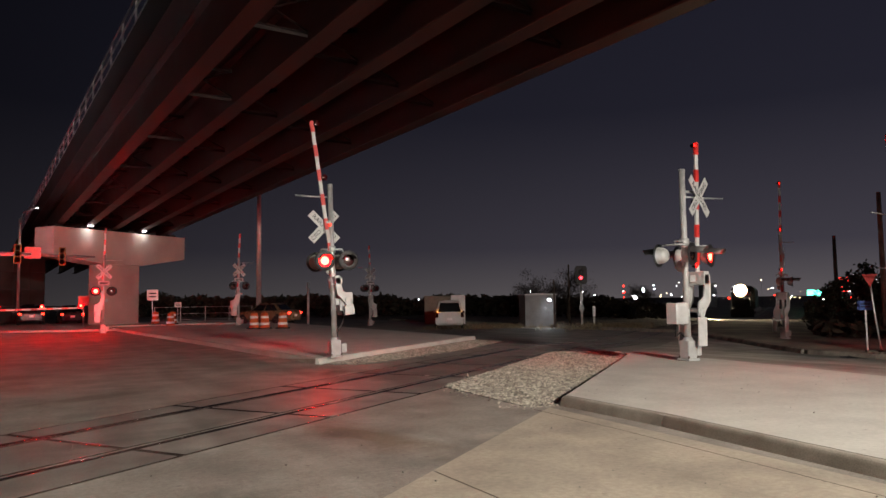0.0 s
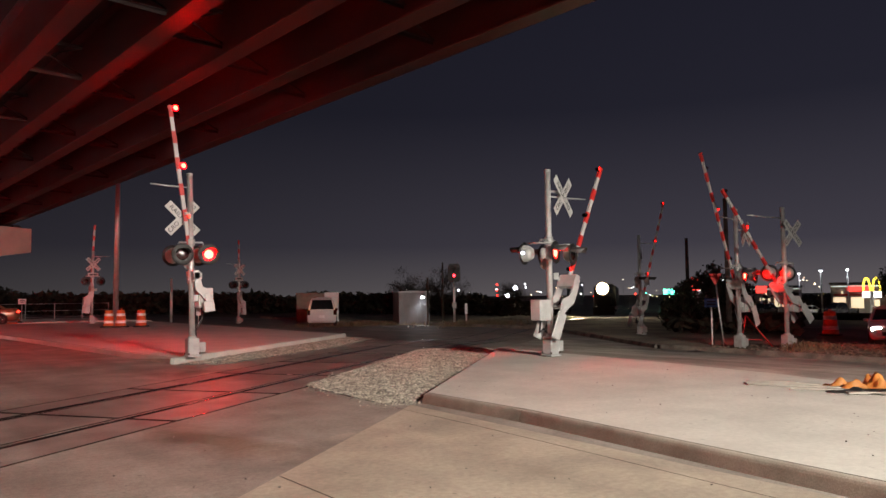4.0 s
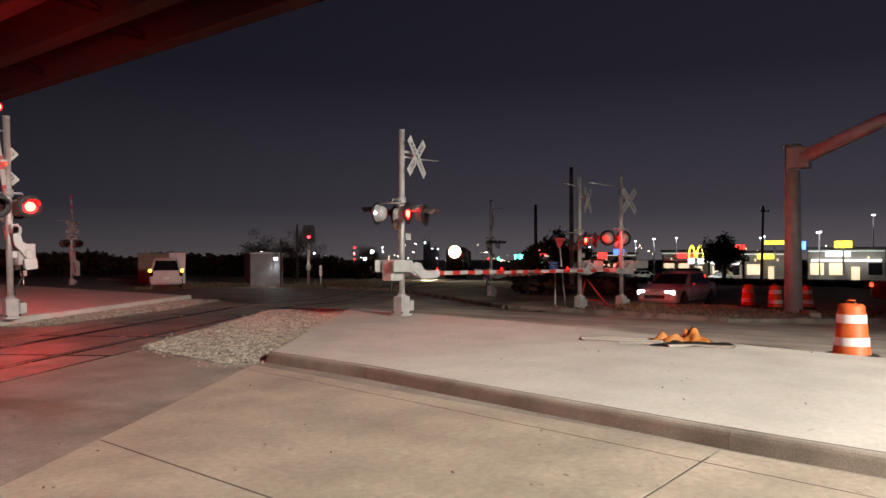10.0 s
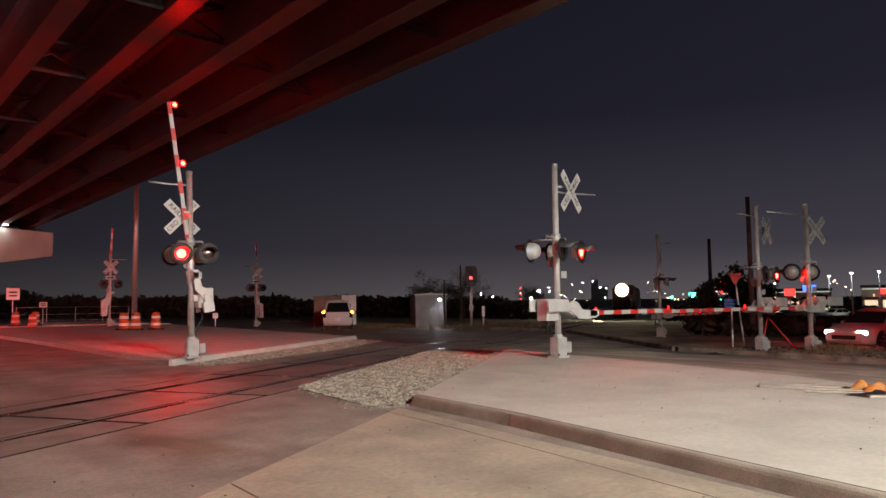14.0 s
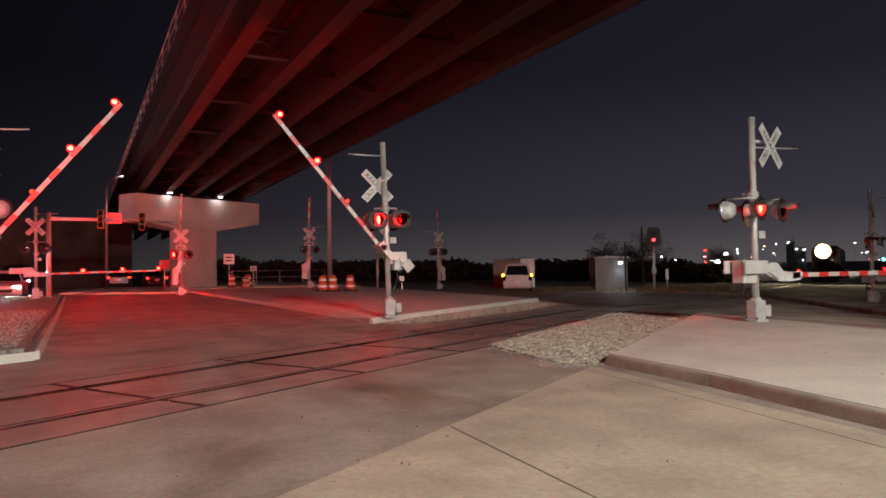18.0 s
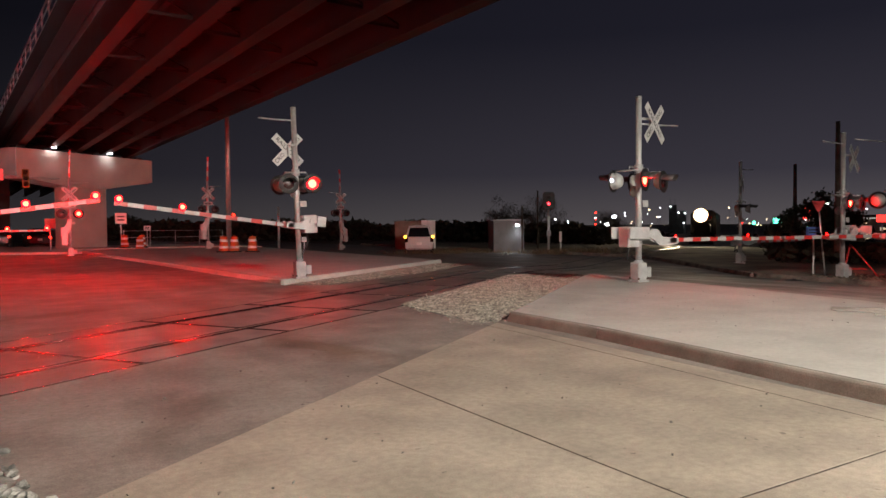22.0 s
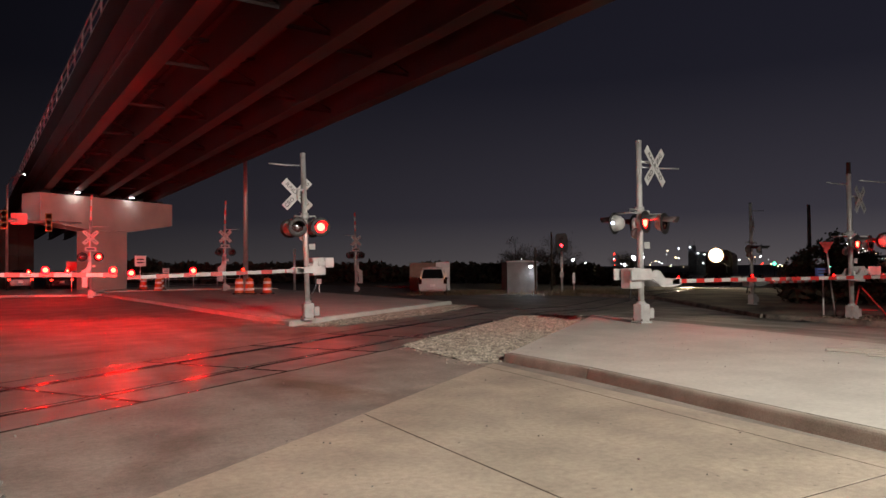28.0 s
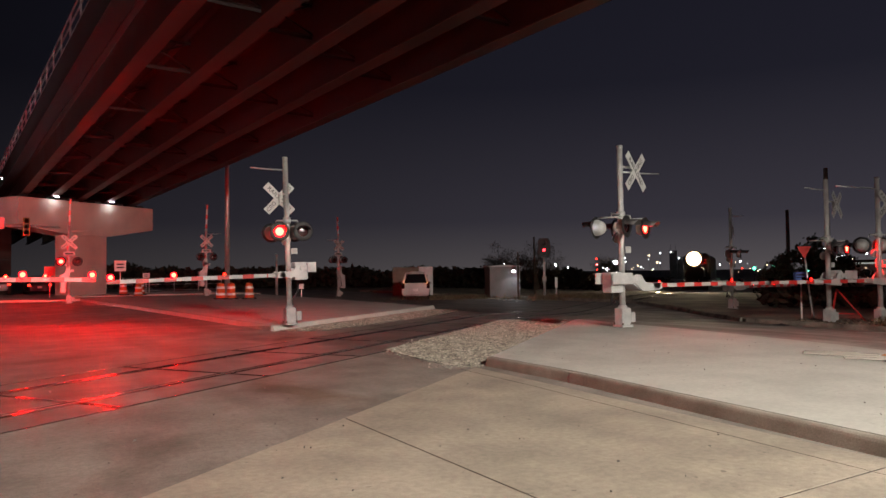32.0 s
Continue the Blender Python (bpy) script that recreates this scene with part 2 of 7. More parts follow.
M_LEAF = node_mat("dark_foliage", (0.035, 0.04, 0.022), 0.8, vary=0.35, scale=1.5, fine=8, bump=0.0)
M_BRUSH = node_mat("winter_brush", (0.055, 0.045, 0.03), 0.9, vary=0.35, scale=0.7, fine=6, bump=0.0)
M_HOOD = node_mat("worn_black_hood_enamel", (0.045, 0.04, 0.04), 0.5, vary=0.2, scale=8, fine=90, bump=0.03)
# Retaining wall concrete, set far darker than the pier's.
M_WALL_DARK = node_mat("dark_wall_concrete", (0.07, 0.06, 0.055), 0.85, vary=0.2, scale=0.6, fine=40)
M_CAR_WHITE = node_mat("silver_white_car_paint", (0.66, 0.66, 0.65), 0.22, 0.0, vary=0.03, scale=2, fine=90, bump=0.0)
M_CAR_DARK = node_mat("dark_car_paint", (0.03, 0.03, 0.035), 0.25, 0.2, vary=0.05, scale=2, fine=90, bump=0.0)
M_CAR_RED = node_mat("dark_red_truck_paint", (0.16, 0.02, 0.02), 0.3, 0.1, vary=0.05, scale=2, fine=90, bump=0.0)
M_CAR_BEIGE = node_mat("bronze_car_paint", (0.20, 0.13, 0.07), 0.28, 0.2, vary=0.04, scale=2, fine=90, bump=0.0)
M_GLASS = node_mat("tinted_car_glass", (0.01, 0.011, 0.013), 0.08, 0.0, vary=0.05, scale=2, fine=50, bump=0.0)
M_LENS_OFF = node_mat("unlit_red_lens", (0.03, 0.003, 0.003), 0.2, vary=0.1, scale=20, fine=200, bump=0.05)
G_RED = glow_mat("lit_red_lens", (1.0, 0.00004, 0.00012), 420.0)
G_CORE = glow_mat("lit_lens_core", (1.0, 0.0027, 0.0014), 420.0)
G_CORE_ARM = glow_mat("lit_gate_lamp_core", (1.0, 0.00095, 0.0004), 1200.0)
G_RED_WEAK = glow_mat("lit_soft_red_lens", (1.0, 0.0006, 0.0004), 130.0)
G_ARM = glow_mat("lit_gate_lamp", (1.0, 0.00002, 0.00012), 1200.0)
G_ARM_FAR = glow_mat("lit_gate_lamp_road_side", (1.0, 0.00001, 0.00010), 4300.0)
G_ARM_WEAK = glow_mat("lit_soft_gate_lamp", (1.0, 0.0008, 0.0006), 70.0)
G_RED_STRONG = glow_mat("lit_bright_red_lens", (1.0, 0.00003, 0.00003), 700.0)
G_ORANGE = glow_mat("lit_orange_gate_lamp", (1.0, 0.02, 0.008), 5.0)
G_AMBER = glow_mat("lit_amber_lamp", (1.0, 0.30, 0.02), 16.0)
G_WHITE = glow_mat("lit_white_lamp", (0.9, 0.95, 1.0), 40.0)
G_PORT = glow_mat("lit_side_port", (0.62, 0.72, 1.0), 9.0)
G_HEAD = glow_mat("lit_headlight", (1.0, 0.93, 0.82), 90.0)
G_HEADCOOL = glow_mat("lit_cool_headlight", (0.85, 0.93, 1.0), 420.0)
G_SIGNAL = glow_mat("lit_wayside_red", (1.0, 0.02, 0.03), 12.0)
G_YELLOW = glow_mat("lit_yellow_sign", (1.0, 0.72, 0.05), 2.6)
G_REDSIGN = glow_mat("lit_red_sign", (1.0, 0.04, 0.03), 2.2)
G_SHOP = glow_mat("lit_shop_front", (1.0, 0.80, 0.52), 0.7)
G_STRIP = glow_mat("lit_roof_strip", (0.85, 1.0, 0.9), 0.5)
G_SIGNWHITE = glow_mat("lit_white_sign", (0.95, 0.97, 1.0), 1.7)
G_GREEN = glow_mat("lit_green_lamp", (0.1, 1.0, 0.6), 6.0)
G_BLUE = glow_mat("lit_blue_sign", (0.08, 0.2, 1.0), 2.0)
G_FAR = glow_mat("distant_white_lamp", (0.9, 0.95, 1.0), 22.0)
G_FARWARM = glow_mat("distant_warm_lamp", (1.0, 0.72, 0.4), 10.0)
G_TAIL = glow_mat("lit_tail_lamp", (1.0, 0.02, 0.01), 8.0)
M_HUT = node_mat("dull_grey_sheet_metal", (0.20, 0.20, 0.205), 0.55, 0.2, vary=0.14, scale=1.2, fine=50, bump=0.05)
# White sheet greyed: the weaker light on upright faces put into its colour.
M_BUCK = node_mat("dimmed_white_sheet", (0.44, 0.44, 0.43), 0.45, vary=0.07, scale=3, fine=60, bump=0.02)
M_POLE = node_mat("weathered_grey_wood", (0.17, 0.145, 0.12), 0.85, vary=0.25, scale=3, fine=60, bump=0.3)
M_DARKNESS = node_mat("light_stop_black", (0.0006, 0.0006, 0.0006), 0.9, vary=0.1, bump=0.0, spec=0.0)
M_TAN = node_mat("tan_cabinet_paint", (0.22, 0.165, 0.12), 0.55, vary=0.1)
M_YELLOWP = node_mat("yellow_signal_enamel", (0.26, 0.16, 0.03), 0.5, vary=0.1)
M_WALLB = node_mat("pale_stucco", (0.33, 0.30, 0.26), 0.8, vary=0.08, scale=0.8, fine=20)
M_ROOFB = node_mat("dark_roof_felt", (0.05, 0.05, 0.05), 0.9)
M_TARP = node_mat("orange_tarp_cloth", (0.52, 0.20, 0.04), 0.6, vary=0.15, scale=6, fine=90, bump=0.2)
M_CHROME = node_mat("bright_trim", (0.6, 0.6, 0.6), 0.2, 0.9, vary=0.05)
# Glare round the train's headlight, drawn as a glowing ring.
G_TRAIN_GLARE = glow_mat("headlight_glare_rim", (1.0, 0.62, 0.34), 1.3)
G_TRAIN = glow_mat("lit_locomotive_headlight", (1.0, 0.80, 0.52), 350.0)


# ---- mesh helpers ----
def gz(x, y):
    """The height of the ground: it falls gently beyond the island."""
    s, u = min(1, max(0, (x - 13) / 8)), min(1, max(0, (x - 30) / 70))
    v, w = min(1, max(0, (x - 25) / 3)), min(1, max(0, (15.5 - y) / 3))      # the lower side road
    return -0.27 * s * s * (3 - 2 * s) - 1.5 * u * u * (3 - 2 * u) - 0.25 * v * v * (3 - 2 * v) * w


def part(name, bm, mat, parent=None, label="", kind=""):
    me = bpy.data.meshes.new(name)
    bm.to_mesh(me)
    bm.free()
    me.materials.append(mat) if not isinstance(mat, (list, tuple)) else [me.materials.append(m) for m in mat]
    ob = new(name, me)
    ob.parent = parent
    return tagged(ob, label=label, kind=kind)


def share(name, src, parent, m):
    """Another piece on the same mesh."""
    ob = new(name, src.data)
    ob.parent = parent
    ob.matrix_basis = m
    return ob


def thing(name, m, label, category, group="", kind=""):
    ob = new(name)
    ob.empty_display_size = 0.2
    ob.matrix_basis = m
    return tagged(ob, label=label, category=category, group=group, kind=kind)


def box(bm, sx, sy, sz, m=None, bevel=0.0, seg=1, mi=0):
    """A box about its centre."""
    r = bmesh.ops.create_cube(bm, size=1.0, matrix=(m or Matrix()) @ Matrix.Diagonal((sx, sy, sz, 1)))
    if bevel:
        es = list({e for v in r["verts"] for e in v.link_edges})
        out = bmesh.ops.bevel(bm, geom=es, offset=bevel, segments=seg, affect="EDGES", profile=0.5)
        fs = {f for f in out["faces"]} | {f for v in r["verts"] if v.is_valid for f in v.link_faces}
    else:
        fs = {f for v in r["verts"] for f in v.link_faces}
    if mi:
        for f in fs:
            f.material_index = mi
    return bm


def cyl(bm, r1, r2, h, m=None, n=16, caps=True, mi=0):
    """A tapered cylinder from z = 0 to h."""
    r = bmesh.ops.create_cone(bm, cap_ends=caps, segments=n, radius1=r1, radius2=r2, depth=h, matrix=(m or Matrix()) @ Matrix.Translation((0, 0, h / 2)))
    for f in {f for v in r["verts"] for f in v.link_faces}:
        f.smooth = len(f.verts) == 4
        f.material_index = mi
    return bm


def lathe(bm, prof, m=None, n=20, mi=0):
    """A turned shape from (radius, z) pairs."""
    m = m or Matrix()
    rings = []
    for r, z in prof:
        if r < 1e-5:
            rings.append([bm.verts.new(m @ Vector((0, 0, z)))])
        else:
            rings.append([bm.verts.new(m @ Vector((r * math.cos(2 * math.pi * k / n), r * math.sin(2 * math.pi * k / n), z))) for k in range(n)])
    for a, b in zip(rings, rings[1:]):
        for k in range(n):
            q = [a[k % len(a)], a[(k + 1) % len(a)], b[(k + 1) % len(b)], b[k % len(b)]]
            q = list(dict.fromkeys(q))
            if len(q) > 2:
                f = bm.faces.new(q)
                f.smooth, f.material_index = True, mi
    return bm


def tube(bm, pts, r, n=10, mi=0):
    """A round bar along points."""
    pts = [Vector(p) for p in pts]
    rings = []
    for i, p in enumerate(pts):
        d = (pts[min(i + 1, len(pts) - 1)] - pts[max(i - 1, 0)]).normalized()
        u = d.cross(Vector((0, 0, 1)) if abs(d.z) < 0.9 else Vector((1, 0, 0))).normalized()
        v = d.cross(u)
        rr = r[i] if isinstance(r, (list, tuple)) else r
        rings.append([bm.verts.new(p + rr * (math.cos(2 * math.pi * k / n) * u + math.sin(2 * math.pi * k / n) * v)) for k in range(n)])
    for a, b in zip(rings, rings[1:]):
        for k in range(n):
            f = bm.faces.new((a[k], a[(k + 1) % n], b[(k + 1) % n], b[k]))
            f.smooth, f.material_index = True, mi
    for ring, flip in ((rings[0], False), (rings[-1], True)):
        f = bm.faces.new(ring if flip else ring[::-1])
        f.material_index = mi
    bmesh.ops.recalc_face_normals(bm, faces=bm.faces)
    return bm


def prism(bm, poly, z0, z1, ground=True, m=None, mi=0):
    """An upright slab over a plan; it lies on the ground's slope."""
    m = m or Matrix()
    area = sum(a[0] * b[1] - b[0] * a[1] for a, b in zip(poly, poly[1:] + poly[:1]))
    if area < 0:
        poly = poly[::-1]
    lo = [bm.verts.new(m @ Vector((x, y, z0 + (gz(x, y) if ground else 0)))) for x, y in poly]
    hi = [bm.verts.new(m @ Vector((x, y, z1 + (gz(x, y) if ground else 0)))) for x, y in poly]
    n = len(poly)
    fs = [bm.faces.new(hi), bm.faces.new(lo[::-1])]
    for k in range(n):
        fs.append(bm.faces.new((lo[k], lo[(k + 1) % n], hi[(k + 1) % n], hi[k])))
    for f in fs:
        f.material_index = mi
    return bm


def extrude_profile(bm, prof, length, m=None, mi=0):
    """A profile in (x, z), pulled along y from 0."""
    m = m or Matrix()
    a = [bm.verts.new(m @ Vector((x, 0, z))) for x, z in prof]
    b = [bm.verts.new(m @ Vector((x, length, z))) for x, z in prof]
    n = len(prof)
    fs = [bm.faces.new(a), bm.faces.new(b[::-1])] + [bm.faces.new((a[k], b[k], b[(k + 1) % n], a[(k + 1) % n])) for k in range(n)]
    for f in fs:
        f.material_index = mi
    bmesh.ops.recalc_face_normals(bm, faces=fs)
    return bm


def inside(p, poly):
    x, y = p
    c = False
    for (x1, y1), (x2, y2) in zip(poly, poly[1:] + poly[:1]):
        if (y1 > y) != (y2 > y) and x < (x2 - x1) * (y - y1) / (y2 - y1) + x1:
            c = not c
    return c


def clip_half(poly, nx, ny, c):
    """The part of a plan where nx * x + ny * y <= c."""
    out = []
    for (x1, y1), (x2, y2) in zip(poly, poly[1:] + poly[:1]):
        d1, d2 = nx * x1 + ny * y1 - c, nx * x2 + ny * y2 - c
        if d1 <= 0:
            out.append((x1, y1))
        if d1 * d2 < 0:
            k = d1 / (d1 - d2)
            out.append((x1 + k * (x2 - x1), y1 + k * (y2 - y1)))
    return out


def text_mesh(bm, word, size, m, mi=0, depth=0.004):
    """Flat lettering with a little thickness, centred."""
    cu = bpy.data.curves.new("lettering", "FONT")
    cu.body, cu.size, cu.extrude, cu.align_x, cu.align_y = word, size, depth / 2, "CENTER", "CENTER"
    cu.resolution_u = 3
    tmp = bpy.data.objects.new("lettering", cu)
    scene.collection.objects.link(tmp)
    me = bpy.data.meshes.new_from_object(tmp.evaluated_get(bpy.context.evaluated_depsgraph_get()))
    n = len(bm.faces)
    me.transform(m)
    bm.from_mesh(me)
    bm.faces.ensure_lookup_table()
    for f in bm.faces[n:]:
        f.material_index = mi
    bpy.data.objects.remove(tmp)
    bpy.data.curves.remove(cu)
    bpy.data.meshes.remove(me)
    return bm

# ---- ground, roads, islands ----
PHI = radians(33.8)
RAIL_DIR, RAIL_N = Vector((math.cos(PHI), math.sin(PHI), 0)), Vector((-math.sin(PHI), math.cos(PHI), 0))
RAIL_FAR, RAIL_NEAR = 7.864, 6.357
TRACK_MID = (RAIL_FAR + RAIL_NEAR) / 2


def on_track(s, off):
    """A place s metres along the straight track, off metres across it."""
    p = s * RAIL_DIR + off * RAIL_N
    return p.x, p.y


def sheet(name, poly, z, mat, thick=0.0, kind="structure", label="", category=""):
    """A paved area that follows the ground, with an edge of its own."""
    bm = bmesh.new()
    xs = [p[0] for p in poly]
    cuts = sorted({min(xs), max(xs), *[x for x in (13, 14.3, 15.6, 17, 18.4, 19.7, 21) if min(xs) < x < max(xs)]})
    for a, b in zip(cuts, cuts[1:]):
        q = clip_half(clip_half(poly, -1, 0, -a), 1, 0, b)
        if len(q) > 2:
            bm.faces.new([bm.verts.new((x, y, z + gz(x, y))) for x, y in q])
    bmesh.ops.remove_doubles(bm, verts=bm.verts, dist=0.0005)
    bmesh.ops.recalc_face_normals(bm, faces=bm.faces)
    if bm.faces[:] and bm.faces[:][0].normal.z < 0:
        bmesh.ops.reverse_faces(bm, faces=bm.faces)
    if thick:
        r = bmesh.ops.extrude_face_region(bm, geom=bm.faces[:])
        bmesh.ops.translate(bm, vec=(0, 0, thick), verts=[g for g in r["geom"] if isinstance(g, bmesh.types.BMVert)])
        bmesh.ops.recalc_face_normals(bm, faces=bm.faces)
    return tagged(part(name, bm, mat, None, label, kind), category=category)


# The ground reaches the horizon
bm = bmesh.new()
gx = [-3000, -400, -60, -20, 0, 8, 13, 14.3, 15.6, 17, 18.4, 19.7, 21, 25, 26, 27, 28, 30, 38, 46, 54, 62, 70, 78, 86, 94, 101, 150, 400, 3000]
gy = [-3000, -300, -40, 0, 8, 12.5, 14, 15.5, 20, 40, 80, 200, 600, 3000]
gv = [[bm.verts.new((x, y, gz(x, y) - 0.06)) for y in gy] for x in gx]
for i in range(len(gx) - 1):
    for j in range(len(gy) - 1):
        bm.faces.new((gv[i][j], gv[i + 1][j], gv[i + 1][j + 1], gv[i][j + 1]))
tagged(part("ground", bm, M_DIRT, None, "dark dry dirt and winter grass", "structure"), category="ground")

OLD_EDGE = ((6.35, 8.15), (-0.1, 3.3))       # where beige slabs meet the worn pavement
sheet("road", [(-14, -40), (22.5, -40), (22.5, 2.5), (19.2, 6.0), (20.2, 13.5), (27.5, 25), (27.5, 95), (-14, 95)], -0.002, M_OLD,
      label="worn grey road pavement with dark patches", category="road")

sheet("road_side", [(9.0, -12.0), (11.5, 3.0), (12.4, 6.0), (13.4, 13.6), (14.2, 14.9), (23.5, 21.5), (26.6, 24.0), (20.1, 13.4), (19.2, 6.0), (22.4, 2.5), (22.4, -12.0)], 0.003, M_SIDEROAD,
      label="pale worn concrete of the side road", category="road")
CURB_LINE = [(5.25, -7.0), (5.72, 0.0), (5.95, 2.4), (6.15, 4.4), (6.33, 6.4), (6.42, 8.1)]
WALK_R = CURB_LINE + [(13.35, 13.7), (13.1, 11.4), (12.75, 8.5), (12.3, 6.0), (11.4, 3.0), (9.6, -7.0)]


def inset_line(line, d):
    return [(x + d, y) for x, y in line]


# pale walkway island with its kerb in lengths
sheet("pavement_island", inset_line(CURB_LINE, 0.142) + WALK_R[len(CURB_LINE):], -0.02, M_WALKWAY, 0.152,
      label="pale new concrete walkway island beside the road", category="pavement")
KERB_PROFILE = [(-0.02, -0.05), (0.0, 0.0), (0.03, 0.095), (0.042, 0.119), (0.06, 0.132), (0.08, 0.135), (0.118, 0.135), (0.118, -0.05)]


def kerb(name, line, label, mats=M_CURB, flip=False):
    root = thing(name, Matrix(), label, "kerb", kind="structure")
    step = 3.05
    for (x1, y1), (x2, y2) in zip(line, line[1:]):
        full = math.hypot(x2 - x1, y2 - y1)
        n = max(1, round(full / step))
        for k in range(n):
            a, b = k / n, (k + 1) / n
            px, py = x1 + a * (x2 - x1), y1 + a * (y2 - y1)
            bm = bmesh.new()
            prof = [(-x if flip else x, z) for x, z in KERB_PROFILE]
            extrude_profile(bm, prof, full / n - 0.008)
            ob = part("kerbstone", bm, mats, root)
            ob.matrix_basis = pose(px, py, gz(px, py), 0, 0, math.degrees(math.atan2(y2 - y1, x2 - x1)) - 90)
    return root


kerb("kerb_island", [(5.29, -7.0), (5.67, -1.25), (5.87, 1.8), (6.40, 6.15), (6.46, 8.1)], "concrete kerb of the walkway island")

# beige road slabs between joints
roadway = thing("road_slabs", Matrix(), "beige concrete road slabs with open joints", "road slabs", kind="structure")
(ex1, ey1), (ex2, ey2) = OLD_EDGE
enx, eny = -(ey1 - ey2), ex1 - ex2
el = math.hypot(enx, eny)
enx, eny = enx / el, eny / el
ec = enx * ex1 + eny * ey1
xs_cut, ys_cut = [-0.55, 3.1, 6.6], [-15, -11.2, -6.9, -2.55, 1.84, 9]
for xa, xb in zip(xs_cut, xs_cut[1:]):
    for ya, yb in zip(ys_cut, ys_cut[1:]):
        q = [(xa + 0.006, ya + 0.006), (xb - 0.006, ya + 0.006), (xb - 0.006, yb - 0.006), (xa + 0.006, yb - 0.006)]
        q = clip_half(q, enx, eny, ec)
        for (x1, y1), (x2, y2) in zip(CURB_LINE, CURB_LINE[1:]):
            nx, ny = y2 - y1, -(x2 - x1)
            if xb > 4 and q:
                q = clip_half(q, nx, ny, nx * x1 + ny * y1 - 0.02)
        if len(q) > 2:
            bm = bmesh.new()
            prism(bm, q, -0.10, 0.0)
            bmesh.ops.bevel(bm, geom=[e for e in bm.edges if all(v.co.z > -0.01 for v in e.verts)], offset=0.006, segments=1, affect="EDGES")
            part("slab", bm, M_SLAB, roadway)

# tarred joints between the slabs
for q in ([(3.094, -15), (3.106, -15), (3.106, 5.66), (3.094, 5.66)], *[[(-0.5, y - 0.006), (5.6, y - 0.006), (5.6, y + 0.006), (-0.5, y + 0.006)] for y in (-6.9, -2.55, 1.84)]):
    bm = bmesh.new()
    prism(bm, q, -0.02, -0.0006)
    part("joint_seal", bm, M_WOOD, roadway, "dark tarred joint")
# dark joint between kerb and walkway
KERB_PATH = [(5.29, -7.0), (5.67, -1.25), (5.87, 1.8), (6.40, 6.15), (6.46, 8.1)]
for (x1, y1), (x2, y2) in zip(KERB_PATH, KERB_PATH[1:]):
    bm = bmesh.new()
    prism(bm, [(x1 + 0.120, y1), (x1 + 0.146, y1), (x2 + 0.146, y2), (x2 + 0.120, y2)], 0.10, 0.1335)
    part("joint_seal", bm, M_WOOD, roadway, "dark joint behind the kerb")
# tarred joint of the gutter beside the kerb
for (x1, y1), (x2, y2) in zip(CURB_LINE[1:], CURB_LINE[2:]):
    bm = bmesh.new()
    prism(bm, [(x1 - 0.46, y1), (x1 - 0.452, y1), (x2 - 0.452, y2), (x2 - 0.46, y2)], -0.01, 0.0015)
    part("joint_seal", bm, M_WOOD, roadway, "dark tarred joint")

# the island beyond the track, and the gravel median
ISLE_L = [(5.95, 16.75), (14.6, 23.4), (14.9, 47.5), (3.6, 49.0), (4.3, 38.8), (4.95, 30.6), (5.75, 19.0)]
sheet("pavement_island_far", ISLE_L, -0.02, M_WALKWAY, 0.152, label="pale concrete island beyond the track", category="pavement")
kerb("kerb_island_far", [(3.6, 49.0), (4.3, 38.8), (4.95, 30.6), (5.75, 19.0), (5.9, 16.85)][::-1], "low concrete kerb of the far island")
kerb("kerb_track_edge", [(5.97, 16.7), (14.6, 23.3)], "pale concrete edge along the track bed", M_WALKWAY, True)
ISLE_A = [(-3.95, 10.75), (-0.95, 12.95), (-1.75, 25.7), (-2.85, 42.0), (-5.2, 42.0), (-4.6, 25.0)]
sheet("median_bed", ISLE_A, -0.02, M_BED, 0.2, label="gravel-filled road median", category="median")
kerb("kerb_median", [(-4.05, 10.62), (-0.85, 12.9), (-1.67, 25.7), (-2.77, 42.0)][::-1], "pale concrete kerb of the gravel median", M_WALKWAY, True)
kerb("kerb_median_back", [(-4.75, 25.0), (-4.05, 10.62)], "pale concrete kerb on the back of the median", M_WALKWAY, True)

# low concrete edge across the far roadway
PIER_PAD = [(-3.5, 48.5), (3.0, 45.0), (5.2, 47.5), (3.2, 51.5), (16.5, 52.5), (16.5, 61.0), (-3.5, 62.0)]
sheet("pavement_pier", PIER_PAD, -0.02, M_WALKWAY, 0.14, label="concrete pad round the bridge pier", category="pavement")
kerb("kerb_left_road", [(-13.6, 12.0), (-12.6, 21.0), (-12.9, 27.4)], "pale concrete kerb at the left roadside", M_WALKWAY)
sheet("verge_right", [(22.6, 2.6), (24.9, 2.6), (25.0, 16), (26.5, 22.3), (20.6, 13.7), (19.6, 6.2)], -0.03, M_DIRT, 0.12,
      label="rough dirt verge with rubble and weeds", category="verge")
kerb("kerb_right_road", [(20.25, 13.7), (27.8, 25.3), (28.2, 60.0)], "dirty concrete kerb across the far road", M_KERB_DIRTY)
kerb("kerb_verge", [(22.4, 2.5), (19.25, 6.0), (20.15, 13.4)], "low dirty concrete kerb of the verge", M_KERB_DIRTY)

# ---- the track ----
track = thing("railway_track", Matrix(), "railway track let into a road crossing, rusty rails with bright heads", "railway track")
RAIL_PROFILE = [(-0.07, -0.172), (0.07, -0.172), (0.07, -0.16), (0.012, -0.14), (0.01, -0.045), (0.037, -0.035), (0.037, -0.006), (0.03, 0.0),
                (-0.03, 0.0), (-0.037, -0.006), (-0.037, -0.035), (-0.01, -0.045), (-0.012, -0.14), (-0.07, -0.16)]


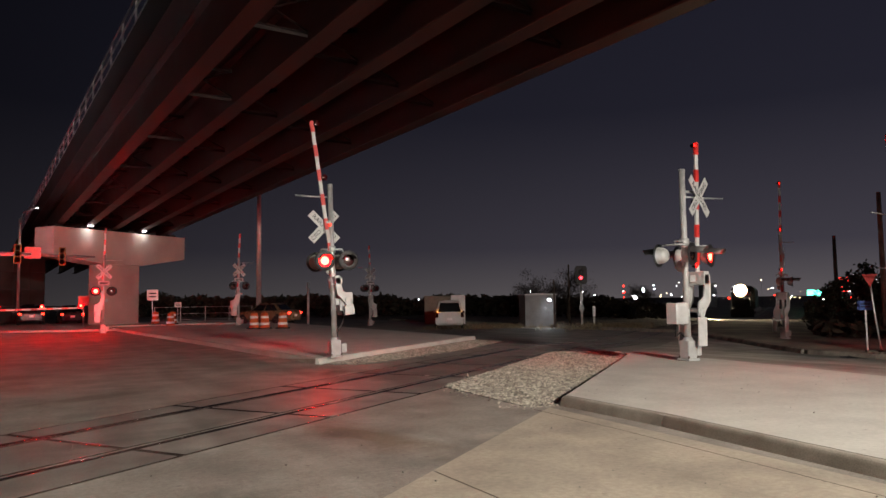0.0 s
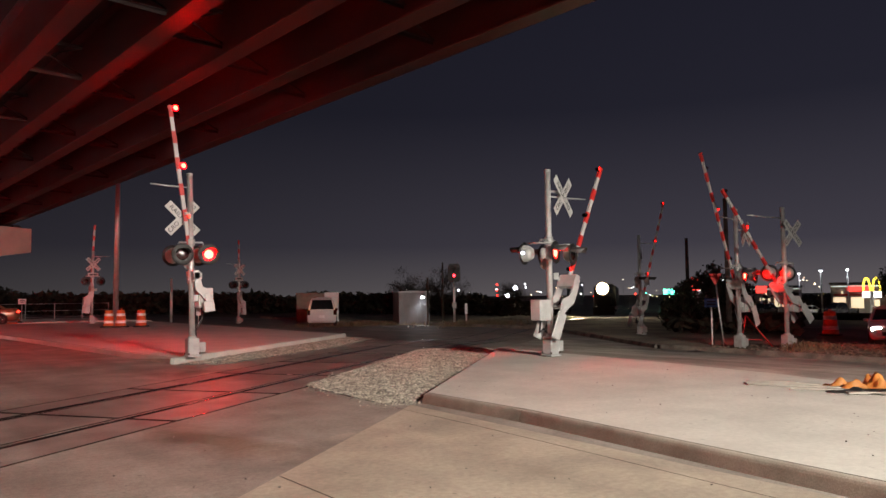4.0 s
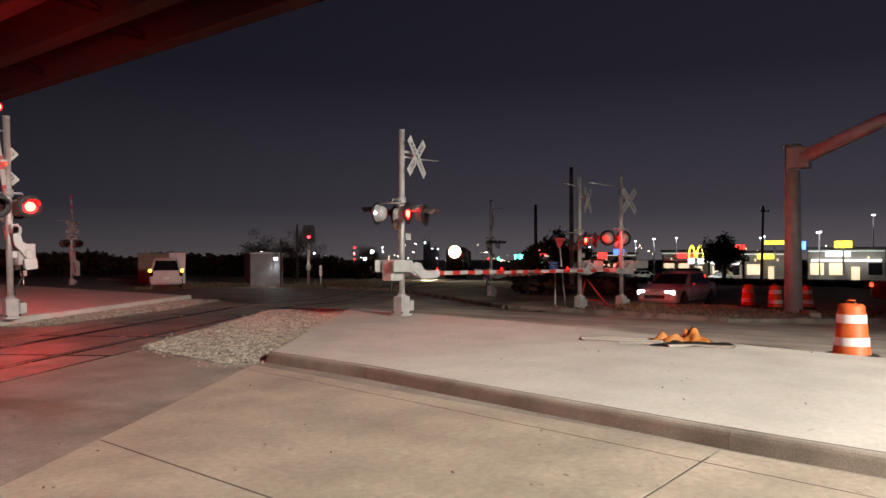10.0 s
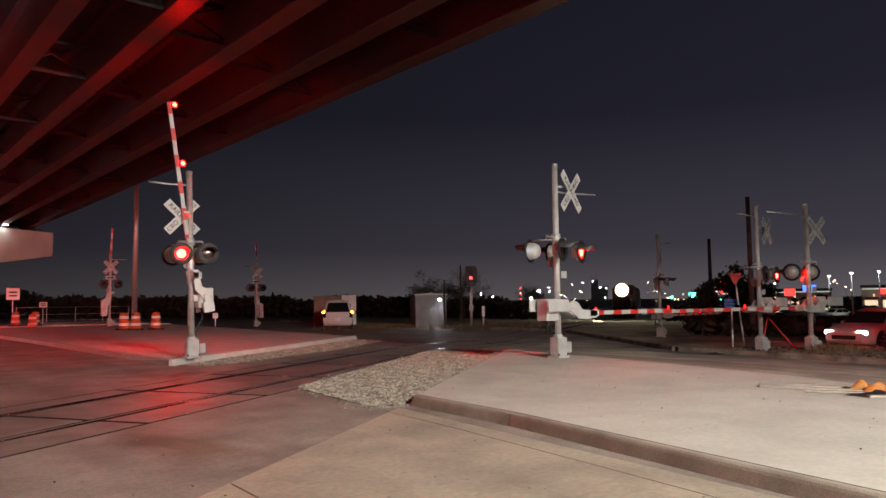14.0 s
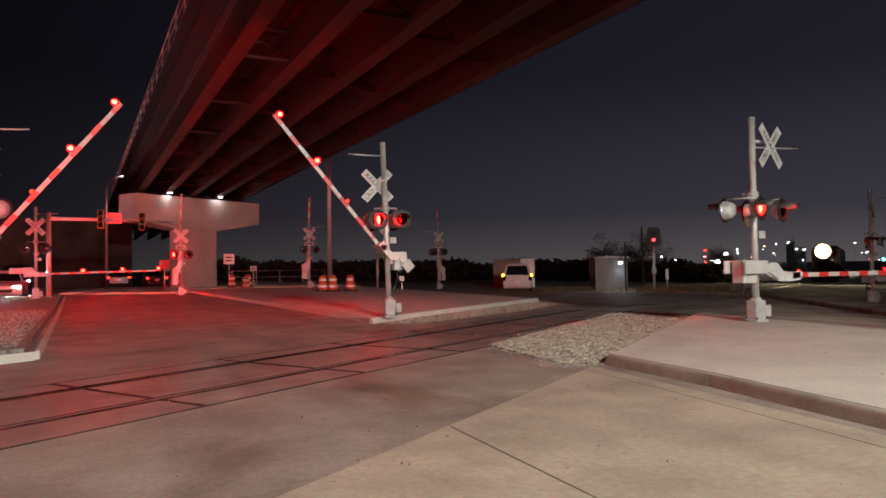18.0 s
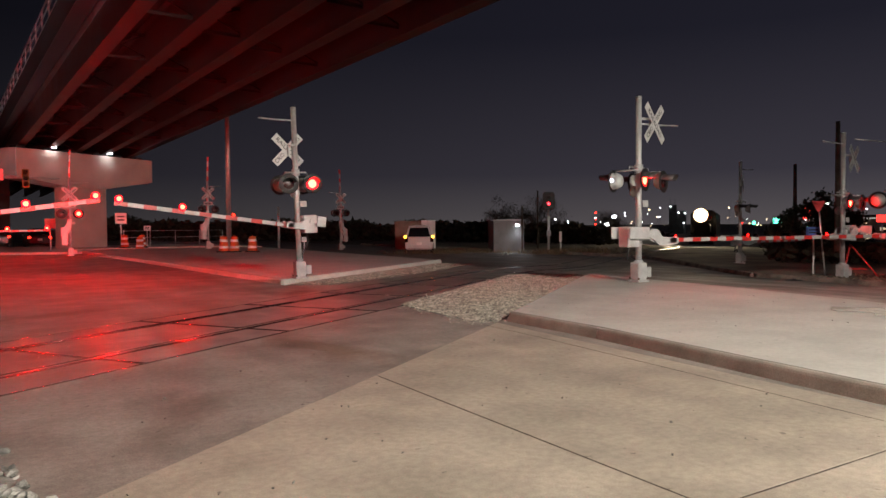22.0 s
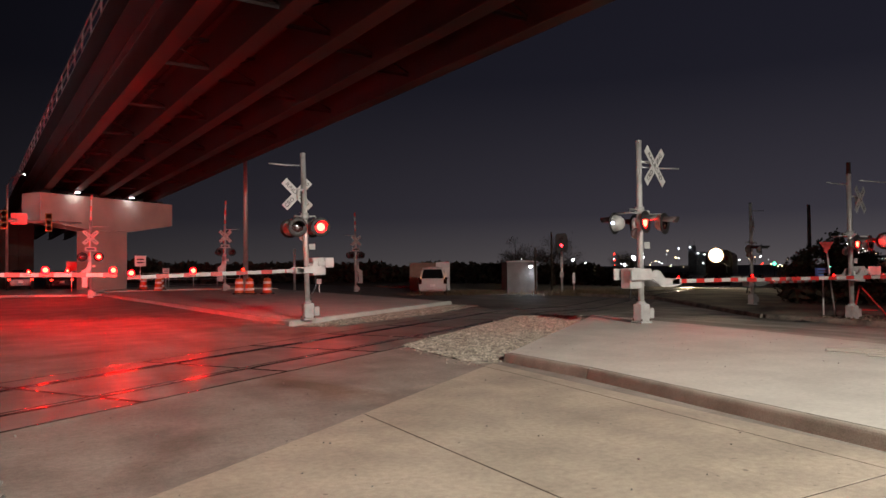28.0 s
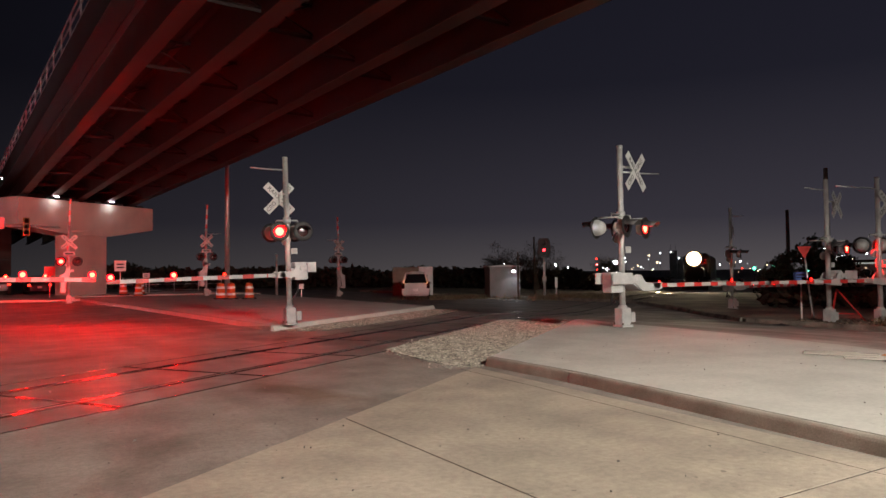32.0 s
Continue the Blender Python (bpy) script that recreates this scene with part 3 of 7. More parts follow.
def track_line(off, s0, s1, step):
    """The track runs straight over the road and falls with the ground."""
    out, s = [], s0
    while s <= s1 + 0.01:
        x, y = on_track(s, off)
        out.append(Vector((x, y, gz(x, y) + 0.004)))
        s += step
    return out


def rail(off):
    bm = bmesh.new()
    line = track_line(off, -45, 33, 3) + track_line(off, 36, 250, 4)
    rings = []
    for i, p in enumerate(line):
        d = (line[min(i + 1, len(line) - 1)] - line[max(i - 1, 0)]).normalized()
        side = d.cross(Vector((0, 0, 1))).normalized()
        rings.append([bm.verts.new(p + side * x + Vector((0, 0, z))) for x, z in RAIL_PROFILE])
    n = len(RAIL_PROFILE)
    for a, b in zip(rings, rings[1:]):
        for k in range(n):
            f = bm.faces.new((a[k], a[(k + 1) % n], b[(k + 1) % n], b[k]))
            f.material_index = 0 if k in (5, 6, 7, 8, 9) else 1
    bmesh.ops.recalc_face_normals(bm, faces=bm.faces)
    return part("rail", bm, (M_RAIL, M_RUST), track)


rail(RAIL_FAR), rail(RAIL_NEAR)

# crossing panels of concrete with steel edges
for lo, hi in ((RAIL_NEAR + 0.095, RAIL_FAR - 0.095), (RAIL_FAR + 0.05, RAIL_FAR + 0.62), (RAIL_NEAR - 0.77, RAIL_NEAR - 0.05)):
    s = -14.70
    while s < 26:
        a, b, w = s + 0.012, s + 2.488, 0.026
        bm = bmesh.new()
        prism(bm, [on_track(a + w, lo + w), on_track(b - w, lo + w), on_track(b - w, hi - w), on_track(a + w, hi - w)], -0.12, 0.002)
        panel = part("panel", bm, M_PANEL, track)
        # the steel angle all round
        for p0, p1, o0, o1 in ((a, b, lo, lo + w), (a, b, hi - w, hi), (a, a + w, lo + w, hi - w), (b - w, b, lo + w, hi - w)):
            bm = bmesh.new()
            prism(bm, [on_track(p0, o0), on_track(p1, o0), on_track(p1, o1), on_track(p0, o1)], -0.10, 0.006)
            part("steel_edge", bm, M_EDGE, panel, "worn steel edging of the panel")
        s += 2.5
# dark filler below the flangeways and the joints
bm = bmesh.new()
prism(bm, [on_track(-14.7, RAIL_NEAR - 0.79), on_track(19.8, RAIL_NEAR - 0.79), on_track(19.8, RAIL_FAR + 0.64), on_track(-14.7, RAIL_FAR + 0.64)], -0.16, -0.012, ground=False)
part("flangeway_filler", bm, M_RUBBER, track, "black rubber flangeway filler")

# ballast and sleepers where the track leaves the road
bm = bmesh.new()
line = track_line(TRACK_MID, 26, 250, 4)
for i, p in enumerate(line[:-1]):
    q = line[i + 1]
    sd = (q - p).normalized().cross(Vector((0, 0, 1)))
    a = [p - sd * 2.6 - Vector((0, 0, 0.4)), p - sd * 1.5 - Vector((0, 0, 0.15)), p + sd * 1.5 - Vector((0, 0, 0.15)), p + sd * 2.6 - Vector((0, 0, 0.4))]
    b = [v + (q - p) for v in a]
    va, vb = [bm.verts.new(v) for v in a], [bm.verts.new(v) for v in b]
    for k in range(3):
        bm.faces.new((va[k], va[k + 1], vb[k + 1], vb[k]))
bmesh.ops.recalc_face_normals(bm, faces=bm.faces)
part("ballast", bm, M_BED, track)
bm0 = bmesh.new()
box(bm0, 2.6, 0.22, 0.16, bevel=0.01)
first = part("sleeper", bm0, M_WOOD, track)
sleepers = track_line(TRACK_MID, 27, 120, 0.6)
for i, p in enumerate(sleepers[:-1]):
    d = sleepers[i + 1] - p
    m = pose(p.x, p.y, p.z - 0.25, 0, 0, math.degrees(math.atan2(d.y, d.x)) - 90)
    if i == 0:
        first.matrix_basis = m
    else:
        share("sleeper", first, track, m)

# ---- ballast stones in the beds beside the track ----
STONES = []
for k in range(8):
    bm = bmesh.new()
    bmesh.ops.create_icosphere(bm, subdivisions=1, radius=0.5)
    for v in bm.verts:
        v.co *= random.uniform(0.55, 1.3)
        v.co.z *= 0.55
        v.co.x *= 1.25
    me = bpy.data.meshes.new("stone")
    bm.to_mesh(me)
    bm.free()
    me.materials.append(M_STONE)
    STONES.append(me)
STONE_V = [np.array([v.co[:] for v in me.vertices]) for me in STONES]
STONE_F = [np.array([p.vertices[:] for p in me.polygons]) for me in STONES]


def stones(name, poly, count, size, z, parent, singles=0, near=(0, 0), mat=None, strays=0.05):
    """Loose stones over a plan: the ones nearest the road as single pieces, the rest as one sheet of stones."""
    rnd = random.Random(len(name) * 7 + count)
    xs, ys = [p[0] for p in poly], [p[1] for p in poly]
    spots = []
    while len(spots) < count:
        p = rnd.uniform(min(xs), max(xs)), rnd.uniform(min(ys), max(ys))
        if inside(p, poly):
            spots.append(p)
    loose = set()
    for k in range(int(count * strays)):
        q = rnd.randrange(len(poly))
        (x1, y1), (x2, y2), u = poly[q], poly[(q + 1) % len(poly)], rnd.random()
        spots.append((x1 + u * (x2 - x1) + rnd.gauss(0, 0.13), y1 + u * (y2 - y1) + rnd.gauss(0, 0.13)))
        loose.add(spots[-1])
    spots.sort(key=lambda p: (p[0] - near[0]) ** 2 + (p[1] - near[1]) ** 2)
    vs, fs, n = [], [], 0
    for i, (x, y) in enumerate(spots):
        d = size * rnd.uniform(0.55, 1.35)
        m = Matrix.LocRotScale((x, y, (0.0 if (x, y) in loose else z) + gz(x, y) + d * rnd.uniform(0.0, 0.3)), Euler([rnd.uniform(-0.6, 0.6), rnd.uniform(-0.6, 0.6), rnd.uniform(0, 6.28)]), (d, d * rnd.uniform(0.7, 1), d))
        k = rnd.randrange(8)
        if i < singles:
            ob = new("stone", STONES[k])
            ob.parent, ob.matrix_basis = parent, m
            continue
        a = np.array(m)
        vs.append(STONE_V[k] @ a[:3, :3].T + a[:3, 3])
        fs.append(STONE_F[k] + n)
        n += len(STONE_V[k])
    me = bpy.data.meshes.new(name)
    me.from_pydata(np.concatenate(vs).tolist(), [], np.concatenate(fs).tolist())
    me.materials.append(mat or M_STONE)
    ob = new(name, me)
    ob.parent = parent
    return tagged(ob, kind="stuff")


BED_A = [(-0.95, 5.75), (-0.75, 5.55), (-0.3, 4.8), (-0.08, 4.3), (0.0, 3.7), (-0.2, 2.0), (-0.4, -0.5), (-5.0, -0.5), (-5.0, 3.0)]
BED_REST = [(-3.4, 4.1), (-3.4, 2.4), (-0.15, 2.4), (-0.2, 2.0), (-0.4, -0.5), (-5.0, -0.5), (-5.0, 3.0)]
BED_NEAR = [(-0.95, 5.75), (-0.75, 5.55), (-0.3, 4.8), (-0.08, 4.3), (0.0, 3.7), (-0.15, 2.4), (-3.4, 2.4), (-3.4, 4.1)]
BED_R = [(6.2, 11.0), (6.0, 8.35), (6.4, 8.2), (13.4, 13.85), (14.1, 15.3), (12.6, 16.1)]
BED_L = [(6.05, 16.65), (6.9, 16.0), (11.6, 18.9), (15.1, 22.0), (14.6, 23.2)]
for poly, count, size, z, singles, label in ((BED_A, 500, 0.06, 0.02, 0, "grey ballast stones beside the near rail"), (BED_R, 20000, 0.033, 0.009, 0, "pale ballast stones between track and walkway"),
                                             (BED_L, 8500, 0.036, 0.009, 0, "pale ballast stones along the far island")):
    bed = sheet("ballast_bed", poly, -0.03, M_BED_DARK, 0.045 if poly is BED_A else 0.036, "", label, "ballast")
    stones("gravel", poly, count, size, z, bed, singles, (0.3, 0.0), M_STONE if poly is BED_A else M_STONE_PALE, 0.05 if poly is BED_A else 0.025)
bed = [o for o in scene.collection.objects if o.name == "ballast_bed"][0]
stones("gravel", BED_NEAR, 6200, 0.062, 0.018, bed, 290, (-0.6, 4.2))
stones("gravel", BED_REST, 8600, 0.062, 0.018, bed, 0)
median = [o for o in scene.collection.objects if o.name.startswith("median_bed")][0]
stones("gravel", [(-3.8, 10.95), (-1.1, 13.0), (-1.85, 25.5), (-4.4, 25.0)], 9000, 0.055, 0.175, median, 0)

# ---- the overpass ----
BR = Vector((-0.0661, 0.9977, -0.0127))
BR_YAW = math.degrees(math.atan2(-BR.x, BR.y))
bridge = thing("overpass_bridge", Matrix(), "highway overpass on brown steel girders with a concrete deck", "bridge")


def girder_frame(x9, y=9.2, z=7.55):
    """The pose of the bridge's own axes at its line through (x9, 9.2)."""
    return Matrix.Translation((x9, y, z)) @ pose(0, 0, 0, math.degrees(math.asin(BR.z)), 0, BR_YAW)


BACK, AHEAD = -46.0, 110.0
GIRDERS = [11.66, 9.68, 7.76, 5.88, 4.05]
I_PROFILE = [(-0.24, 0.0), (0.24, 0.0), (0.24, 0.045), (0.01, 0.055), (0.01, 1.45), (0.2, 1.46), (0.2, 1.5), (-0.2, 1.5), (-0.2, 1.46), (-0.01, 1.45), (-0.01, 0.055), (-0.24, 0.045)]
for gx9 in GIRDERS:
    bm = bmesh.new()
    extrude_profile(bm, I_PROFILE, AHEAD - BACK, girder_frame(gx9) @ Matrix.Translation((0, BACK, 0)))
    part("girder", bm, M_GIRDER, bridge)
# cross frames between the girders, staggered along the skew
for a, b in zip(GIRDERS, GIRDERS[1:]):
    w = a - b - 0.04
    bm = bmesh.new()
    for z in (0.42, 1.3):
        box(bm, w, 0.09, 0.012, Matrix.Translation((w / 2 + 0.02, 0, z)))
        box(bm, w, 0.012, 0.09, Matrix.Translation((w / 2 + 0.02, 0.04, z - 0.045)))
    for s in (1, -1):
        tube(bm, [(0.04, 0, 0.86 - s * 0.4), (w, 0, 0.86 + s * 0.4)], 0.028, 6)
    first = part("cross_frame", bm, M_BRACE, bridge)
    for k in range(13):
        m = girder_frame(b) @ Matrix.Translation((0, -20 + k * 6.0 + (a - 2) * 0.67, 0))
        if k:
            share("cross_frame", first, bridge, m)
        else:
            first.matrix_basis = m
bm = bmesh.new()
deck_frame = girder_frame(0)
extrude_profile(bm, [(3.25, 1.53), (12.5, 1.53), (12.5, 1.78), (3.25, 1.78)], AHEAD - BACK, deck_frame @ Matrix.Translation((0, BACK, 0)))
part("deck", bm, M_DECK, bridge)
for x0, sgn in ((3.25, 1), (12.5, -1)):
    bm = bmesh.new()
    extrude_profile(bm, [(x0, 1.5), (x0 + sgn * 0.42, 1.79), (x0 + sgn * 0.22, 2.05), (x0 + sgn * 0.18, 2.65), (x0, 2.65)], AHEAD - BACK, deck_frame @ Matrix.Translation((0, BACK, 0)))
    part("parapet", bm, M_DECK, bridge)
# steel fence on the parapet
bm = bmesh.new()
box(bm, 0.06, 0.06, 1.1, Matrix.Translation((0, 0, 0.55)))
post0 = part("fence_post", bm, M_GALV, bridge)
post0.matrix_basis = deck_frame @ Matrix.Translation((3.35, 2, 2.65))
for k in range(1, 30):
    share("fence_post", post0, bridge, deck_frame @ Matrix.Translation((3.35, 2 + 2.4 * k, 2.65)))
for z in (2.9, 3.35, 3.74):
    bm = bmesh.new()
    box(bm, 0.045, 78, 0.045, deck_frame @ Matrix.Translation((3.35, 38, z)))
    part("fence_rail", bm, M_GALV, bridge)

# piers: hammerhead caps along the skew, each on one column, with floodlights
CAP_A, CAP_B = Vector((0.70, 52.8, 0)), Vector((9.97, 59.2, 0))
cap_dir = (CAP_B - CAP_A).normalized()
cap_yaw = math.degrees(math.atan2(cap_dir.y, cap_dir.x))
L = (CAP_B - CAP_A).length
cc = L * 0.49


def pier_at(origin, top, lamps, watts, aim, cone, blend=0.3):
    capm = pose(origin.x, origin.y, top - 6.72, 0, 0, cap_yaw)
    pier = thing("bridge_pier", capm, "pale concrete hammerhead bridge pier under the girders", "pier", "piers")
    bm = bmesh.new()
    extrude_profile(bm, [(0, 4.85), (0, 6.72), (L, 6.72), (L, 5.0), (cc + 1.7, 4.35), (cc - 1.7, 4.35)], 1.9)
    bmesh.ops.bevel(bm, geom=bm.edges[:], offset=0.03, segments=1, affect="EDGES")
    part("cap", bm, M_PIER, pier)
    bm = bmesh.new()
    box(bm, 3.1, 1.5, top - 2.1, Matrix.Translation((cc, 0.95, 4.35 - (top - 2.1) / 2 + 0.02)), 0.03)
    part("column", bm, M_PIER, pier)
    for k in range(6):
        bm = bmesh.new()
        box(bm, 0.6, 0.7, 0.22, Matrix.Translation((0.75 + k * (L - 1.5) / 5, 0.9, 6.83)), 0.02)
        part("bearing", bm, M_RUBBER, pier)
    for k, side in lamps:
        p = capm @ Vector((L * k, side, 6.95))
        fix = thing("pier_lamp", pose(p.x, p.y, p.z, 0, 0, cap_yaw + (180 if side > 0 else 0)), "small white floodlight on a bracket above the pier cap", "floodlight", "lamps on the piers")
        bm = bmesh.new()
        box(bm, 0.34, 0.22, 0.12, bevel=0.02)
        part("housing", bm, M_GREY, fix)
        bm = bmesh.new()
        box(bm, 0.28, 0.16, 0.02, Matrix.Translation((0, 0, -0.072)))
        part("lens", bm, G_WHITE, fix)
        bm = bmesh.new()
        tube(bm, [(0, 0.1, 0), (0, 0.32, 0.05), (0, 0.38, -0.2)], 0.025, 8)
        part("bracket", bm, M_GREY, fix)
        lamp("pier_lamp_light", "SPOT", (p.x, p.y, p.z - 0.12), Vector((p.x, p.y, 0)) + Vector(aim), watts, (1.0, 0.92, 0.82), 0.08, cone, blend)


pier_at(CAP_A, 6.72, ((0.22, -0.35), (0.62, -0.35)), 14, (0.1, -0.2, 0), 165)
pier_at(CAP_A - BR * 68.0, 7.58, ((0.02, 2.3), (0.22, 2.3)), 16000, (0.5, 16.0, 0), 94, 1.0)
CAPM = pose(CAP_A.x, CAP_A.y, 0, 0, 0, cap_yaw)

# retaining wall of the ramp behind the pier
wall = thing("retaining_wall", pose(0, 0, 0), "dark concrete retaining wall of the bridge ramp behind the pier", "retaining wall", kind="structure")
A0 = CAPM @ Vector((-1.5, 18, 0))
WM = pose(A0.x, A0.y, 0, 0, 0, cap_yaw)
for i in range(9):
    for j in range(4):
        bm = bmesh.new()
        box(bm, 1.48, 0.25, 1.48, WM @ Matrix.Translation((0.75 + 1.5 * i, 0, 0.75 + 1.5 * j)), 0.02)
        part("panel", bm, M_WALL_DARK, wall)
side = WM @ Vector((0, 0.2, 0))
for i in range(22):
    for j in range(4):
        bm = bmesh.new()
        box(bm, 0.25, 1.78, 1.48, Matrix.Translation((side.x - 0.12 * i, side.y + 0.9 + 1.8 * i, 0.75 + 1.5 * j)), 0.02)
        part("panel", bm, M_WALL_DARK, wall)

# ---- crossing signals ----
FLASH_T, FLASH_PH = 1.19, 0.85
KEYED = []           # (object, rows), keyed at the end


def flash_rows(base, lit_first, t1=32.0):
    """A two-sided roundel turns its lit face out and in: half a period each way."""
    k0 = math.floor(FLASH_PH * 2)
    lit = ((FLASH_PH % 1) < 0.5) == lit_first
    rows = [(0.0, base @ pose(0, 0, 0, 0, 0, 0 if lit else 180))]
    k, ang = 0, (0 if lit else 180)
    h = k0 + 1
    while True:
        t = (h / 2 - FLASH_PH) * FLASH_T
        if t >= t1 - 0.1:
            break
        if t > 0.1:
            for j in (-1, 0, 1, 2):
                rows.append((t - 0.017 + j / 30, base @ pose(0, 0, 0, 0, 0, ang + 60 * (j + 1))))
            ang += 180
        else:
            ang += 180
            rows[0] = (0.0, base @ pose(0, 0, 0, 0, 0, ang))
        h += 1
    rows.append((t1, base @ pose(0, 0, 0, 0, 0, ang)))
    return rows


def lamp_meshes():
    """One flasher: dark background disc, pale dome behind, long hood. It faces -y."""
    face = pose(0, 0, 0, 90, 0, 0)       # local +z of the turned shapes looks along -y
    disc = bmesh.new()
    lathe(disc, [(0.136, 0.0), (0.245, 0.004), (0.25, 0.0), (0.25, -0.012), (0.136, -0.012)], face, 28)
    dome = bmesh.new()
    lathe(dome, [(0.188, -0.013), (0.185, -0.03), (0.178, -0.09), (0.155, -0.15), (0.12, -0.20), (0.0, -0.225)], face, 24)
    # Hidden black liner, added to keep the turned-in lit face from leaking.
    liner = bmesh.new()
    lathe(liner, [(0.168, -0.013), (0.166, -0.08), (0.148, -0.145), (0.11, -0.19), (0.0, -0.20)], face, 20)
    hood = bmesh.new()
    n = 18
    rows = []
    for k in range(n + 1):
        a = math.pi * (0.08 + 0.84 * k / n)
        ln = 0.20 + 0.13 * math.sin(a)
        for r in (0.158, 0.164):
            rows.append((hood.verts.new((r * math.cos(a), 0, r * math.sin(a))), hood.verts.new((r * math.cos(a), -ln, r * math.sin(a) - 0.02))))
    for k in range(n):
        for j in (0, 1):
            a, b = rows[2 * k + j], rows[2 * k + 2 + j]
            hood.faces.new((a[0], b[0], b[1], a[1]) if j else (a[0], a[1], b[1], b[0]))
        a0, b0, a1, b1 = rows[2 * k], rows[2 * k + 2], rows[2 * k + 1], rows[2 * k + 3]
        hood.faces.new((a0[1], a1[1], b1[1], b0[1]))
    for f in hood.faces:
        f.smooth = True
    lens = bmesh.new()
    lathe(lens, [(0.0, 0.030), (0.06, 0.027), (0.105, 0.020)], face, 24, 2)
    lathe(lens, [(0.105, 0.020), (0.148, 0.002)], face, 24, 0)
    lathe(lens, [(0.162, 0.0), (0.08, -0.018), (0.0, -0.022)], face, 24, 1)
    return disc, dome, liner, hood, lens


def to_mesh(name, bm, *mats):
    me = bpy.data.meshes.new(name)
    bm.to_mesh(me)
    bm.free()
    for m in mats:
        me.materials.append(m)
    return me


_d, _o, _i, _h, _l = lamp_meshes()
ME_LINER = to_mesh("liner", _i, M_DARKNESS)
ME_DISC, ME_DOME, ME_HOOD = to_mesh("disc", _d, M_BLACK), to_mesh("dome", _o, M_GREY), to_mesh("hood", _h, M_HOOD)
ME_LENS = to_mesh("lens", _l, G_RED, M_LENS_OFF, G_CORE)
ME_LENS_WEAK = to_mesh("lens", lamp_meshes()[4], G_RED_WEAK, M_LENS_OFF, G_CORE)
ME_LENS_STRONG = to_mesh("lens", lamp_meshes()[4], G_RED_STRONG, M_LENS_OFF, G_CORE)
ME_LENS_DARK = to_mesh("lens", lamp_meshes()[4], M_LENS_OFF, M_LENS_OFF, M_LENS_OFF)


def sub(name, me, parent, m=None, label=""):
    ob = new(name, me)
    ob.parent = parent
    ob.matrix_basis = m or Matrix()
    return tagged(ob, label=label)


def flasher(parent, x, y, z, yaw, phase, strong=""):
    """A lamp head: disc with dome, hood and a turning roundel. phase: 'first', 'second' or None for dark."""
    head = sub("lamp_head", ME_DISC, parent, pose(x, y, z, 0, 0, yaw), "round black lamp head with a red lens")
    sub("dome", ME_DOME, head)
    sub("liner", ME_LINER, head)
    sub("hood", ME_HOOD, head)
    lens = sub("lens", {"strong": ME_LENS_STRONG, "weak": ME_LENS_WEAK}.get(strong, ME_LENS) if phase else ME_LENS_DARK, head, pose(0, 0.034, 0, 0, 0, 0))
    if phase:
        KEYED.append((lens, flash_rows(pose(0, 0.034, 0), phase == "first")))
    return head


def crossbuck(parent, x, y, z, yaw, size=0.98):
    plate_yaw = pose(x, y, z, 0, 0, yaw)
    for ang, word, dy in ((-45, "RAILROAD", -0.012), (45, "CROSSING", 0.0)):
        bm = bmesh.new()
        box(bm, size, 0.006, 0.205, bevel=0.0)
        board = part("crossbuck_board", bm, M_BUCK, parent, "white board lettered " + word)
        board.matrix_basis = plate_yaw @ Matrix.Translation((0, dy, 0)) @ pose(0, 0, 0, 0, -ang, 0)
        bm = bmesh.new()
        if word == "RAILROAD":
            text_mesh(bm, word, 0.15, pose(0, -0.006, 0, 90, 0, 0) @ Matrix.Diagonal((1.12, 1, 1, 1)), 0)
        else:
            text_mesh(bm, "CRO", 0.15, pose(-0.30, -0.006, 0, 90, 0, 0) @ Matrix.Diagonal((1.0, 1, 1, 1)), 0)
            part("lettering", bm, M_BLACK, board)
            bm = bmesh.new()
            text_mesh(bm, "SING", 0.15, pose(0.275, -0.006, 0, 90, 0, 0) @ Matrix.Diagonal((1.0, 1, 1, 1)), 0)
        part("lettering", bm, M_BLACK, board)
        bm = bmesh.new()
        text_mesh(bm, "CROSSING" if word == "RAILROAD" else "RAILROAD", 0.15, pose(0, 0.006, 0, 90, 0, 180) @ Matrix.Diagonal((1.12, 1, 1, 1)), 0)
        part("lettering", bm, M_BLACK, board)


